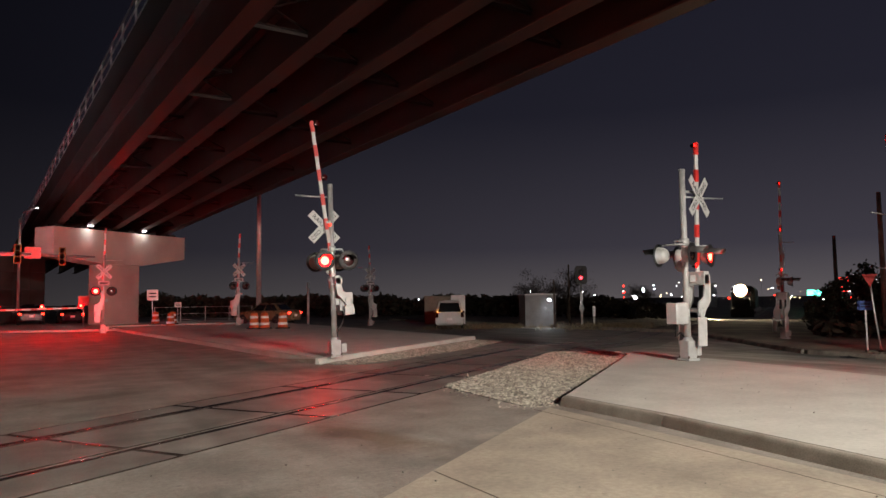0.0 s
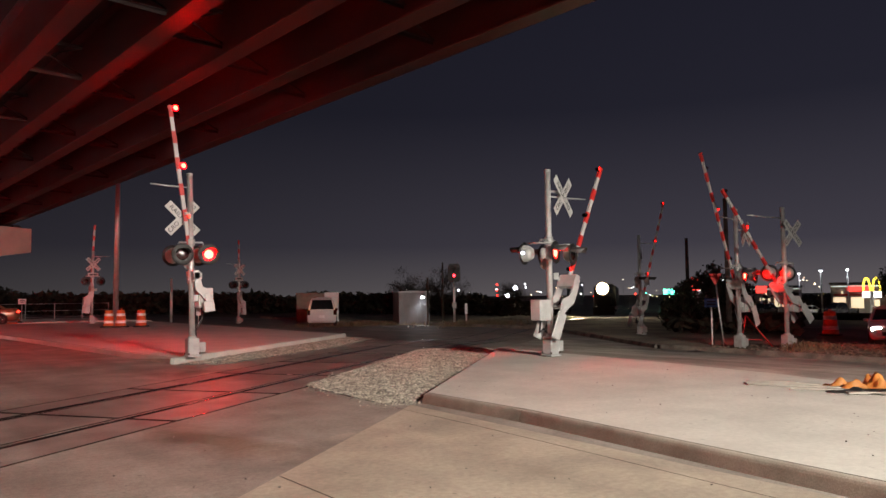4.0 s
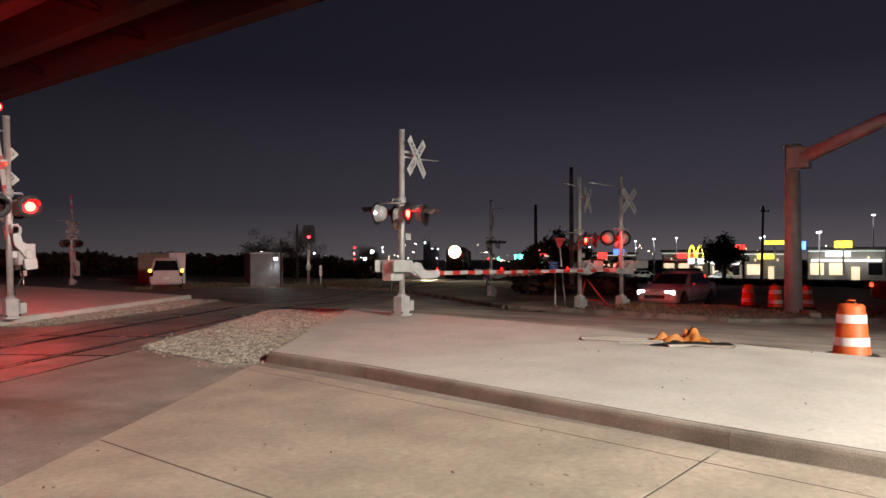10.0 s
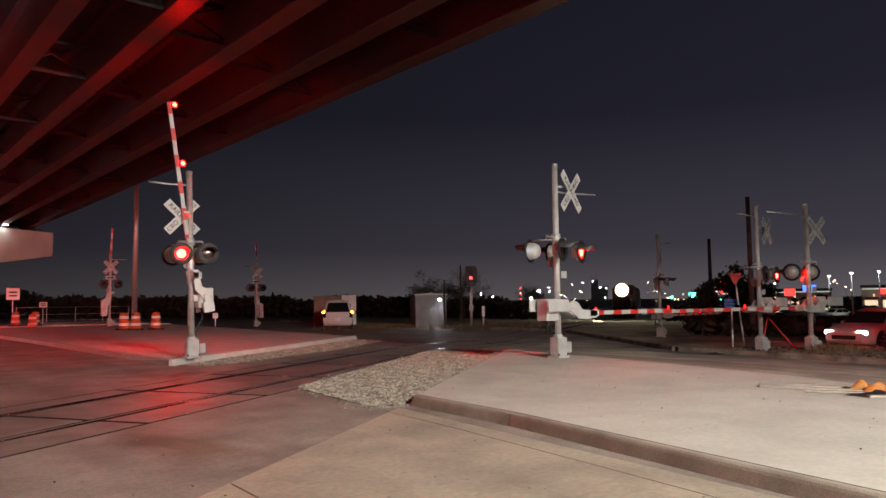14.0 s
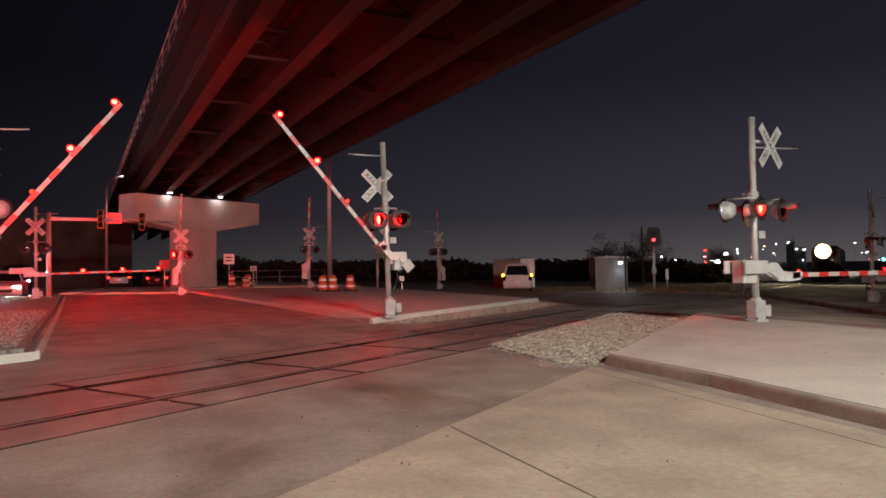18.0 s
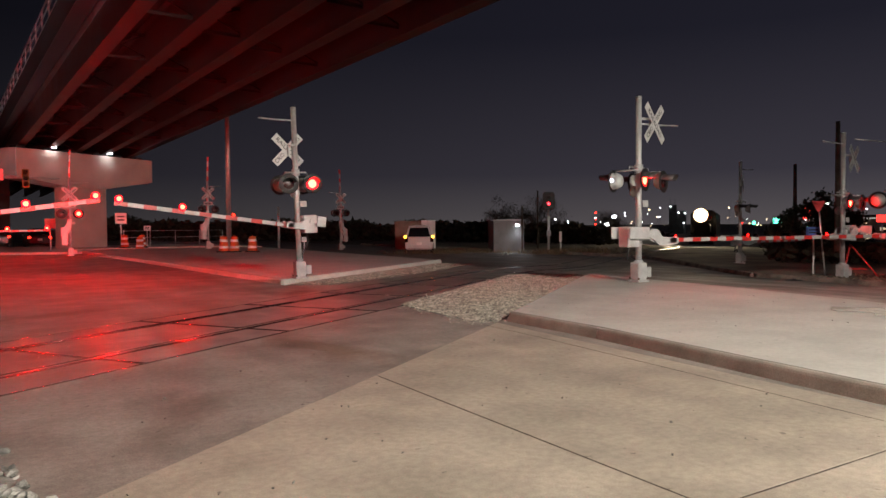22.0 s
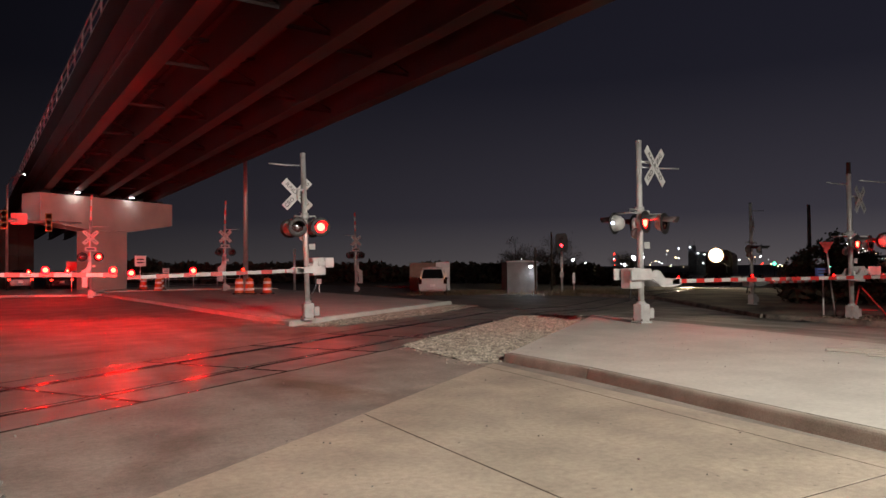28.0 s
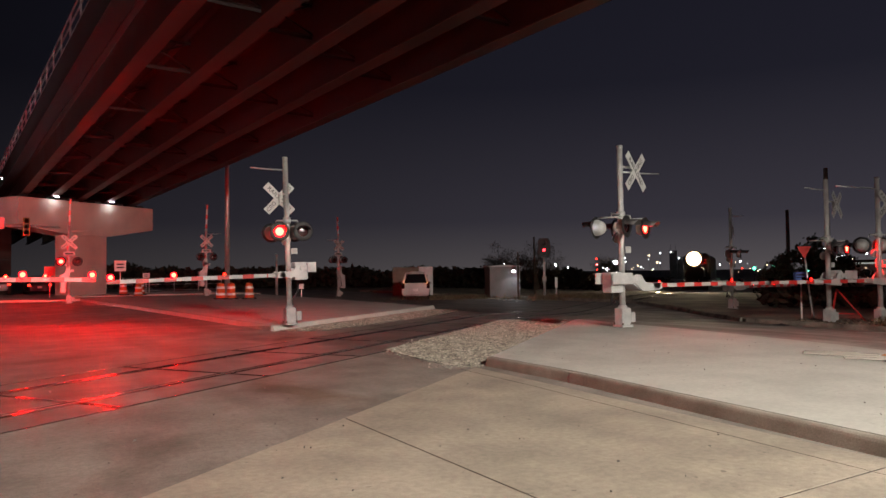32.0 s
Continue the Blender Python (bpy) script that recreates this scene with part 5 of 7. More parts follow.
# tripod sign and small roadside signs
g = thing("yield_sign", pose(21.35, 12.0, gz(21.3, 12) + 0.06, 0, 0, -60), "red triangular sign on a leaning post with red tripod legs", "road sign")
bm = bmesh.new()
tube(bm, [(0.10, 0, 0), (-0.02, 0, 1.2), (-0.10, 0.0, 2.2)], 0.025, 8)
part("post", bm, M_GALV, g)
bm = bmesh.new()
tri = [(-0.20, 0.17), (0.20, 0.17), (0.0, -0.22)]
a = [bm.verts.new((x - 0.1, -0.035, 2.15 + z)) for x, z in tri]
b = [bm.verts.new((x - 0.1, -0.028, 2.15 + z)) for x, z in tri]
bm.faces.new(a), bm.faces.new(b[::-1])
for k in range(3):
    bm.faces.new((a[k], b[k], b[(k + 1) % 3], a[(k + 1) % 3]))
bmesh.ops.recalc_face_normals(bm, faces=bm.faces)
part("sign_face", bm, M_REDSHEET, g)
for k, (dx, dy) in enumerate(((1.3, 0.1), (0.35, -0.5), (0.4, 0.7))):
    bm = bmesh.new()
    tube(bm, [(0.75, 0, 1.0), (0.75 + dx - 0.55, dy, 0.02)], 0.022, 8)
    part("tripod_leg", bm, M_REDSHEET, g)
bm = bmesh.new()
tube(bm, [(0.45, 0.1, 0.25), (1.2, 0.05, 0.25)], 0.018, 8)
part("brace", bm, M_REDSHEET, g)


def post_sign(x, y, z, yaw, top, w, h, mat, label, bars=True):
    g = thing("road_sign", pose(x, y, z, 0, 0, yaw), label, "road sign", "road signs")
    bm = bmesh.new()
    box(bm, 0.05, 0.05, top, Matrix.Translation((0, 0, top / 2)))
    part("post", bm, M_GALV, g)
    bm = bmesh.new()
    box(bm, w, 0.006, h, Matrix.Translation((0, -0.03, top - h / 2)))
    part("sign_face", bm, mat, g)
    if bars:
        for k in range(2):
            bm = bmesh.new()
            box(bm, w * 0.6, 0.003, h * 0.12, Matrix.Translation((0, -0.036, top - h * (0.35 + 0.3 * k))))
            part("bar", bm, M_BLACK, g)
    return g


post_sign(2.45, 50.9, -0.006, 0, 2.1, 0.62, 0.62, M_REDSHEET, "square red-lit road sign on a steel post", False)
post_sign(6.9, 53.6, 0.12, 0, 2.4, 0.75, 0.75, M_WHITE, "square white road sign on a post beside the pier")
post_sign(8.9, 55.5, 0.12, 10, 1.5, 0.5, 0.35, M_WHITE, "small white road sign on a short post")
post_sign(16.5, 43.5, gz(16.5, 43.5), -15, 0.9, 0.32, 0.32, M_WHITE, "small white marker plate on a short post", False)
post_sign(21.9, 12.6, gz(21.9, 12.6) + 0.085, -60, 1.5, 0.42, 0.28, node_mat("blue_sign_sheet", (0.05, 0.12, 0.4), 0.4), "small blue sign plate on a post beside the signal", True)

# wayside railway signal and marker post
g = thing("railway_signal", pose(28.2, 33.05, gz(28.2, 33), 0, 0, -38), "black-hooded railway signal showing red on a steel post", "railway signal")
bm = bmesh.new()
cyl(bm, 0.075, 0.07, 2.9, None, 14)
part("post", bm, M_GALV, g)
bm = bmesh.new()
prof = [(-0.36, -0.36), (-0.28, -0.52), (0.28, -0.52), (0.36, -0.36), (0.36, 0.42), (0.26, 0.56), (-0.26, 0.56), (-0.36, 0.42)]
extrude_profile(bm, prof, 0.05, Matrix.Translation((0, -0.16, 3.15)))
box(bm, 0.34, 0.26, 0.78, Matrix.Translation((0, 0.03, 3.15)), 0.04)
part("backplate", bm, M_BLACK, g, "black backplate and housing")
for k, (dz, mat) in enumerate(((0.22, M_BLACK), (-0.16, G_SIGNAL))):
    bm = bmesh.new()
    lathe(bm, [(0.0, 0.02), (0.05, 0.016), (0.085, 0.0)], pose(0, -0.17, 3.15 + dz, 90, 0, 0), 16)
    part("lens", bm, mat, g, "lit red lens" if k else "dark lens")
    bm = bmesh.new()
    lathe(bm, [(0.12, 0.0), (0.12, 0.24)], pose(0, -0.16, 3.15 + dz, 90, 0, 0), 16)
    part("hood", bm, M_BLACK, g)
bm = bmesh.new()
box(bm, 0.16, 0.10, 0.62, Matrix.Translation((0, -0.10, 1.95)), 0.015)
part("number_plate", bm, M_GREY, g, "pale plate on the post")
bm = bmesh.new()
box(bm, 0.26, 0.22, 0.36, Matrix.Translation((0, -0.08, 1.2)), 0.03)
part("junction_box", bm, M_GREY, g)
bm = bmesh.new()
tube(bm, [(-0.02, 0.12, 0.1), (-0.05, 0.18, 2.7)], 0.02, 6)
part("conduit", bm, M_GREY, g)
g = thing("marker_post", pose(28.75, 32.6, gz(28.7, 32.6), 0, 0, -38), "short grey pedestal post with a white top", "marker post")
bm = bmesh.new()
box(bm, 0.10, 0.10, 0.75, Matrix.Translation((0, 0, 0.375)), 0.01)
part("post", bm, M_GREY, g)
bm = bmesh.new()
box(bm, 0.17, 0.14, 0.62, Matrix.Translation((0, 0, 1.0)), 0.02)
part("head", bm, M_WHITE, g)
for px, py, h in ((27.3, 34.5, 2.9), (33, 40, 4.2)):
    g = thing("wooden_post", pose(px, py, gz(px, py)), "dark weathered wooden post beside the track", "post")
    bm = bmesh.new()
    cyl(bm, 0.07, 0.055, h, None, 10)
    part("pole", bm, M_WOOD, g)

# signal house with a lamp over its door
HM = pose(27.35, 35.95, gz(27, 36), 0, 0, -26)
g = thing("signal_house", HM, "pale grey sheet-metal signal house with a lamp over its door", "equipment hut")
bm = bmesh.new()
box(bm, 1.95, 2.3, 1.98, Matrix.Translation((0, 1.15, 1.02)), 0.01)
part("shell", bm, M_HUT, g)
bm = bmesh.new()
extrude_profile(bm, [(-1.05, 2.01), (1.05, 2.01), (1.05, 2.06), (0.0, 2.13), (-1.05, 2.06)], 2.46, Matrix.Translation((0, -0.08, 0)))
part("roof", bm, M_GREY, g)
for k in range(9):
    bm = bmesh.new()
    box(bm, 0.035, 0.02, 1.9, Matrix.Translation((-0.88 + 0.22 * k, -0.01, 1.02)))
    part("rib", bm, M_HUT, g)
    bm = bmesh.new()
    box(bm, 0.02, 0.035, 1.9, Matrix.Translation((0.985, 0.12 + 0.25 * k, 1.02)))
    part("rib", bm, M_HUT, g)
bm = bmesh.new()
box(bm, 0.03, 0.85, 1.8, Matrix.Translation((1.0, 1.1, 0.97)), 0.01)
door = part("door", bm, M_GREY, g)
bm = bmesh.new()
box(bm, 0.05, 0.03, 0.12, Matrix.Translation((1.03, 0.8, 0.95)))
part("handle", bm, M_BLACK, door)
bm = bmesh.new()
box(bm, 2.1, 2.4, 0.12, Matrix.Translation((0, 1.15, 0.0)))
part("footing", bm, M_CURB, g)
bm = bmesh.new()
box(bm, 0.22, 0.14, 0.14, Matrix.Translation((0.52, -0.08, 1.74)), 0.02)
part("lamp_housing", bm, M_GREY, g)
bm = bmesh.new()
box(bm, 0.18, 0.02, 0.12, Matrix.Translation((0.52, -0.16, 1.71)))
part("lamp_lens", bm, G_FAR, g, "lit white lamp")
lp = HM @ Vector((0.52, -0.25, 1.68))
lamp("signal_house_light", "SPOT", lp, HM @ Vector((0.52, -1.2, 0)), 60, (0.9, 0.95, 1.0), 0.06, 150, 0.5)
bm = bmesh.new()
cyl(bm, 0.012, 0.012, 1.2, Matrix.Translation((-0.3, 0.6, 2.05)), 6)
part("aerial", bm, M_BLACK, g)

# tan and white cabinets behind the van
simple("equipment_cabinet", pose(26.1, 46.8, gz(26, 46) - 0.06, 0, 0, -30), "tan sheet-metal equipment cabinet", "cabinet",
       [("body", box(bmesh.new(), 2.15, 1.0, 2.1, Matrix.Translation((0, 0, 1.05)), 0.02), M_TAN, ""), ("door", box(bmesh.new(), 0.7, 0.03, 1.3, Matrix.Translation((-0.4, -0.51, 0.9)), 0.01), M_TAN, ""),
        ("roof", box(bmesh.new(), 2.25, 1.1, 0.06, Matrix.Translation((0, 0, 2.13)), 0.01), M_TAN, "")], "cabinets")
simple("equipment_cabinet", pose(27.1, 45.65, gz(27, 45) - 0.06, 0, 0, -30), "white lit equipment cabinet beside a tan one", "cabinet",
       [("body", box(bmesh.new(), 1.05, 0.6, 2.2, Matrix.Translation((0, 0, 1.1)), 0.02), M_WHITE, ""), ("window", box(bmesh.new(), 0.25, 0.02, 0.3, Matrix.Translation((0, -0.31, 1.4))), M_BLACK, ""),
        ("door", box(bmesh.new(), 0.7, 0.02, 0.8, Matrix.Translation((0, -0.305, 0.6)), 0.005), M_WHITE, "")], "cabinets")

# ---- poles ----
def pole(x, y, h, r0, r1, label, name="utility_pole", mat=M_WOOD, arm=0.0, lean=0.0):
    g = thing(name, pose(x, y, gz(x, y) - 0.05, 0, lean, 35), label, "pole", "poles")
    bm = bmesh.new()
    cyl(bm, r0, r1, h, None, 14)
    part("shaft", bm, mat, g)
    if arm:
        bm = bmesh.new()
        box(bm, arm, 0.1, 0.12, Matrix.Translation((0, -r1 - 0.05, h - 0.5)), 0.01)
        part("crossarm", bm, M_WOOD, g)
        for dx in (-0.45, 0.0, 0.45):
            bm = bmesh.new()
            lathe(bm, [(0.03, 0), (0.05, 0.05), (0.04, 0.1), (0.0, 0.14)], Matrix.Translation((dx * arm, -r1 - 0.05, h - 0.44)), 10)
            part("insulator", bm, M_GREY, g)
    return g


pole(13.78, 51.4, 14.5, 0.19, 0.12, "tall pale galvanised steel pole beyond the island", "steel_pole", M_GALV)
pole(16.2, 47.6, 3.0, 0.09, 0.08, "short galvanised steel post beyond the island", "steel_pole", M_GALV)
pole(31.9, 17.5, 6.3, 0.13, 0.09, "dark leaning wooden utility pole", mat=M_POLE, lean=1.0)
pole(38.7, 23.8, 5.2, 0.13, 0.09, "dark wooden utility pole by the track", mat=M_POLE, lean=1.0)
pole(72.8, 19.7, 7.8, 0.15, 0.10, "dark wooden utility pole near the shops", mat=M_POLE, arm=2.0, lean=-5)
pole(-29, 76, 15.0, 0.2, 0.15, "dark steel lattice-like mast on the skyline", "steel_pole", M_BLACK)

# big signal pole with its mast arm over the verge
zb = gz(23.15, 5.35)
g = thing("mast_arm_pole", pose(23.15, 5.35, zb), "thick grey steel pole with a red-lit mast arm over the road", "mast arm")
bm = bmesh.new()
cyl(bm, 0.25, 0.20, 4.98, None, 24)
part("shaft", bm, M_ALU, g)
bm = bmesh.new()
box(bm, 0.9, 0.9, 0.05, Matrix.Translation((0, 0, 0.09)), 0.01)
part("base_plate", bm, M_ALU, g)
bm = bmesh.new()
cyl(bm, 0.25, 0.25, 0.06, Matrix.Translation((0, 0, 4.96)), 24)
part("cap_ring", bm, M_ALU, g)
bm = bmesh.new()
box(bm, 0.42, 0.6, 0.6, Matrix.Translation((-0.08, -0.2, 4.6)), 0.03)
part("arm_clamp", bm, M_ALU, g)
bm = bmesh.new()
tube(bm, [(-0.1, -0.3, 4.6), (-1.0, -2.2, 5.2), (-2.6, -5.6, 6.1), (-4.6, -9.8, 7.0)], [0.20, 0.185, 0.16, 0.12], 18)
part("mast_arm", bm, M_ALU, g, "tapered galvanised mast arm")
bm = bmesh.new()
box(bm, 1.5, 0.08, 0.9, pose(-3.1, -6.8, 6.75, 0, 0, 64), 0.01)
part("sign_panel", bm, M_WALLB, g, "pale sign panel on the arm")
for k in range(4):
    bm = bmesh.new()
    cyl(bm, 0.04, 0.04, 0.1, Matrix.Translation((0.36 * math.cos(k * 1.57 + 0.8), 0.36 * math.sin(k * 1.57 + 0.8), 0.11)), 8)
    part("bolt", bm, M_RUST, g)
simple("kerb_block", pose(21.9, 4.6, gz(21.9, 4.6) + 0.085, 0, 0, 20), "broken concrete block lying on the verge", "concrete block", [("block", box(bmesh.new(), 1.1, 0.3, 0.16, Matrix.Translation((0, 0, 0.08)), 0.03), M_CURB, "")])


# traffic signals on mast arms beyond the median
def signal_head(parent, x, y, z, yaw):
    bm = bmesh.new()
    box(bm, 0.34, 0.2, 1.0, pose(x, y, z, 0, 0, yaw), 0.03)
    hd = part("signal_head", bm, M_YELLOWP, parent, "yellow three-lamp signal head")
    for k in (-1, 0, 1):
        bm = bmesh.new()
        lathe(bm, [(0.0, 0.0), (0.11, 0.0), (0.13, 0.0), (0.13, 0.16)], pose(x, y, z + 0.31 * k, 0, 0, yaw) @ pose(0, -0.1, 0, 90, 0, 0), 14)
        part("visor", bm, M_BLACK, hd)


def mast_arm_signal(x, y, z, h, ex, ey, heads, label, thick=0.13):
    g = thing("traffic_signal", pose(x, y, z), label, "traffic signal", "traffic signals")
    bm = bmesh.new()
    cyl(bm, thick, thick * 0.8, h + 0.3, None, 16)
    part("shaft", bm, M_GALV, g)
    bm = bmesh.new()
    tube(bm, [(0, 0, h), (ex / 2, ey / 2, h + 0.12), (ex, ey, h + 0.18)], [0.11, 0.09, 0.05], 12)
    part("mast_arm", bm, M_GALV, g)
    for k in heads:
        signal_head(g, ex * k, ey * k - 0.12, h + 0.1, 0)
    bm = bmesh.new()
    k = sum(heads) / len(heads) - 0.06
    box(bm, 0.75, 0.02, 0.6, Matrix.Translation((ex * k, ey * k - 0.14, h + 0.2)))
    part("street_sign", bm, M_REDSHEET, g, "sign plate on the arm")
    return g


mast_arm_signal(-3.3, 40.5, 0.16, 3.9, 6.0, 4.6, (0.38, 0.72), "galvanised traffic signal mast arm with yellow heads over the road")
mast_arm_signal(-7.0, 22.8, -0.006, 3.3, 3.4, 2.2, (0.55,), "galvanised traffic signal mast arm over the side roadway", 0.065)

# street lamp beyond the pier
g = thing("street_lamp", pose(-1.4, 62.0, -0.01), "tall grey street lamp with a lit white head", "street lamp")
bm = bmesh.new()
tube(bm, [(0, 0, 0), (0, 0, 8.0), (0.25, 0, 8.6), (1.1, 0, 9.0)], [0.11, 0.08, 0.06, 0.05], 12)
part("shaft", bm, M_GALV, g)
bm = bmesh.new()
box(bm, 0.7, 0.28, 0.12, Matrix.Translation((1.35, 0, 9.0)), 0.04)
part("lamp_head", bm, M_GREY, g)
bm = bmesh.new()
box(bm, 0.5, 0.2, 0.04, Matrix.Translation((1.35, 0, 8.92)))
part("lens", bm, G_FAR, g, "lit white lens")
lamp("street_lamp_light", "SPOT", (-0.05, 62, 8.85), (-0.05, 61, 0), 900, (0.9, 0.95, 1.0), 0.15, 150, 0.4)

# dry weeds on the verge
def weeds(name, x, y, z, n, spread, h, seed, label):
    rnd = random.Random(seed)
    vs, fs = [], []
    for k in range(n):
        bx, by = x + rnd.gauss(0, spread), y + rnd.gauss(0, spread * 0.6)
        a, ln, w = rnd.uniform(0, 6.28), h * rnd.uniform(0.4, 1.2), rnd.uniform(0.006, 0.016)
        tip = (bx + math.cos(a) * ln * 0.7, by + math.sin(a) * ln * 0.7, z + ln * rnd.uniform(0.3, 1))
        mid = (bx + math.cos(a) * ln * 0.25, by + math.sin(a) * ln * 0.25, z + ln * 0.6)
        i = len(vs)
        sx, sy = -math.sin(a) * w, math.cos(a) * w
        vs += [(bx - sx, by - sy, z - 0.02), (bx + sx, by + sy, z - 0.02), (mid[0] + sx, mid[1] + sy, mid[2]), (mid[0] - sx, mid[1] - sy, mid[2]), tip]
        fs += [(i, i + 1, i + 2, i + 3), (i + 3, i + 2, i + 4)]
    me = bpy.data.meshes.new(name)
    me.from_pydata(vs, [], fs)
    me.materials.append(M_WEED)
    return tagged(new(name, me), label, "weeds", kind="stuff")


M_WEED = node_mat("dry_straw_weeds", (0.24, 0.19, 0.11), 0.85, vary=0.3, scale=5, fine=30, bump=0.0)
weeds("dry_weeds", 21.6, 9.4, gz(21, 9) + 0.08, 420, 0.45, 0.34, 1, "tangle of dry weeds round the signal mast")
weeds("dry_weeds", 23.3, 7.9, gz(23, 8) + 0.08, 380, 1.0, 0.13, 2, "low dry weeds on the verge")
weeds("dry_weeds", 22.4, 5.6, gz(22, 5) + 0.08, 260, 0.7, 0.16, 3, "low dry weeds round the pole base")
weeds("dry_grass", 29.0, 32.0, gz(29, 32) - 0.05, 1500, 1.6, 0.5, 4, "dry grass along the track edge")
weeds("dry_grass", 25.0, 38.0, gz(25, 38) - 0.05, 1500, 2.2, 0.4, 5, "dry grass round the equipment cabinets")

# clods, broken concrete and sticks on the verge
verge_bed = [o for o in scene.collection.objects if o.name == "verge_right"][0]
stones("rubble", [(22.4, 3.2), (24.6, 3.2), (24.8, 9.5), (21.6, 12.6), (20.3, 11.5), (19.7, 6.6)], 2600, 0.085, 0.088, verge_bed, 0, mat=M_RUBBLE)
rnd = random.Random(77)
for k in range(26):
    x, y = rnd.uniform(20.6, 24.2), rnd.uniform(4.0, 9.6)
    ln, a = rnd.uniform(0.4, 1.3), rnd.uniform(0, 6.28)
    bm = bmesh.new()
    tube(bm, [(0, 0, 0.0), (ln * 0.5 * math.cos(a), ln * 0.5 * math.sin(a), rnd.uniform(0.03, 0.14)), (ln * math.cos(a + 0.2), ln * math.sin(a + 0.2), 0.01)], [0.012, 0.010, 0.005], 6)
    stick = tagged(part("fallen_stick", bm, M_POLE, None, "dry broken stick lying on the rough verge"), category="stick", group="sticks on the verge")
    stick.matrix_basis = Matrix.Translation((x, y, gz(x, y) + 0.10))

# ---- vehicles ----
CARS = {
    # lower body stations (y, bottom, top, half width); cabin base (y0, y1), roof (y0, y1), roof height; wheel places and radius
    "sedan": dict(st=[(-2.30, 0.42, 0.78, 0.66), (-2.22, 0.28, 0.95, 0.82), (-1.4, 0.20, 0.99, 0.88), (-0.3, 0.18, 0.94, 0.89), (0.9, 0.18, 0.92, 0.89), (1.6, 0.20, 0.86, 0.87), (2.12, 0.24, 0.76, 0.80), (2.30, 0.36, 0.64, 0.62)],
                  cab=(-1.75, 1.10), roof=(-1.05, 0.25), h=1.45, belt=0.92, wheels=(-1.35, 1.38), r=0.32),
    "van": dict(st=[(-2.05, 0.42, 0.95, 0.78), (-2.00, 0.26, 1.02, 0.87), (-1.2, 0.20, 1.02, 0.90), (0.4, 0.18, 1.02, 0.90), (1.2, 0.20, 0.98, 0.89), (1.8, 0.24, 0.86, 0.84), (2.05, 0.36, 0.70, 0.66)],
                cab=(-2.02, 1.45), roof=(-1.85, 0.35), h=1.72, belt=0.99, wheels=(-1.25, 1.30), r=0.32),
    "suv": dict(st=[(-2.3, 0.48, 0.98, 0.74), (-2.24, 0.32, 1.08, 0.88), (-1.2, 0.26, 1.10, 0.94), (0.6, 0.24, 1.08, 0.94), (1.5, 0.26, 1.04, 0.93), (2.15, 0.30, 0.94, 0.86), (2.32, 0.45, 0.8, 0.70)],
                cab=(-2.2, 1.05), roof=(-1.95, 0.30), h=1.75, belt=1.06, wheels=(-1.4, 1.42), r=0.37),
    "pickup": dict(st=[(-2.75, 0.5, 1.02, 0.84), (-2.7, 0.36, 1.08, 0.94), (-1.2, 0.30, 1.08, 0.97), (0.6, 0.28, 1.10, 0.97), (1.8, 0.30, 1.10, 0.96), (2.55, 0.34, 1.0, 0.90), (2.75, 0.5, 0.85, 0.76)],
                   cab=(-0.95, 1.35), roof=(-0.75, 0.55), h=1.85, belt=1.08, wheels=(-1.65, 1.75), r=0.40),
}
ME_WHEEL = {}


def wheel_meshes(r):
    if r not in ME_WHEEL:
        t = bmesh.new()
        lathe(t, [(r * 0.66, -0.10), (r * 0.94, -0.105), (r, -0.07), (r, 0.07), (r * 0.94, 0.105), (r * 0.66, 0.10)], pose(0, 0, 0, 0, 90, 0), 24)
        m = bmesh.new()
        lathe(m, [(0.0, 0.09), (r * 0.15, 0.095), (r * 0.2, 0.06), (r * 0.55, 0.06), (r * 0.62, 0.09), (r * 0.66, 0.09), (r * 0.66, -0.09), (0.0, -0.05)], pose(0, 0, 0, 0, 90, 0), 20)
        for k in range(5):
            box(m, 0.03, r * 0.12, r * 0.5, pose(0, 0, 0, 72 * k, 0, 0) @ Matrix.Translation((0.075, 0, r * 0.36)))
        ME_WHEEL[r] = to_mesh("tyre", t, M_RUBBER), to_mesh("rim", m, M_CHROME)
    return ME_WHEEL[r]


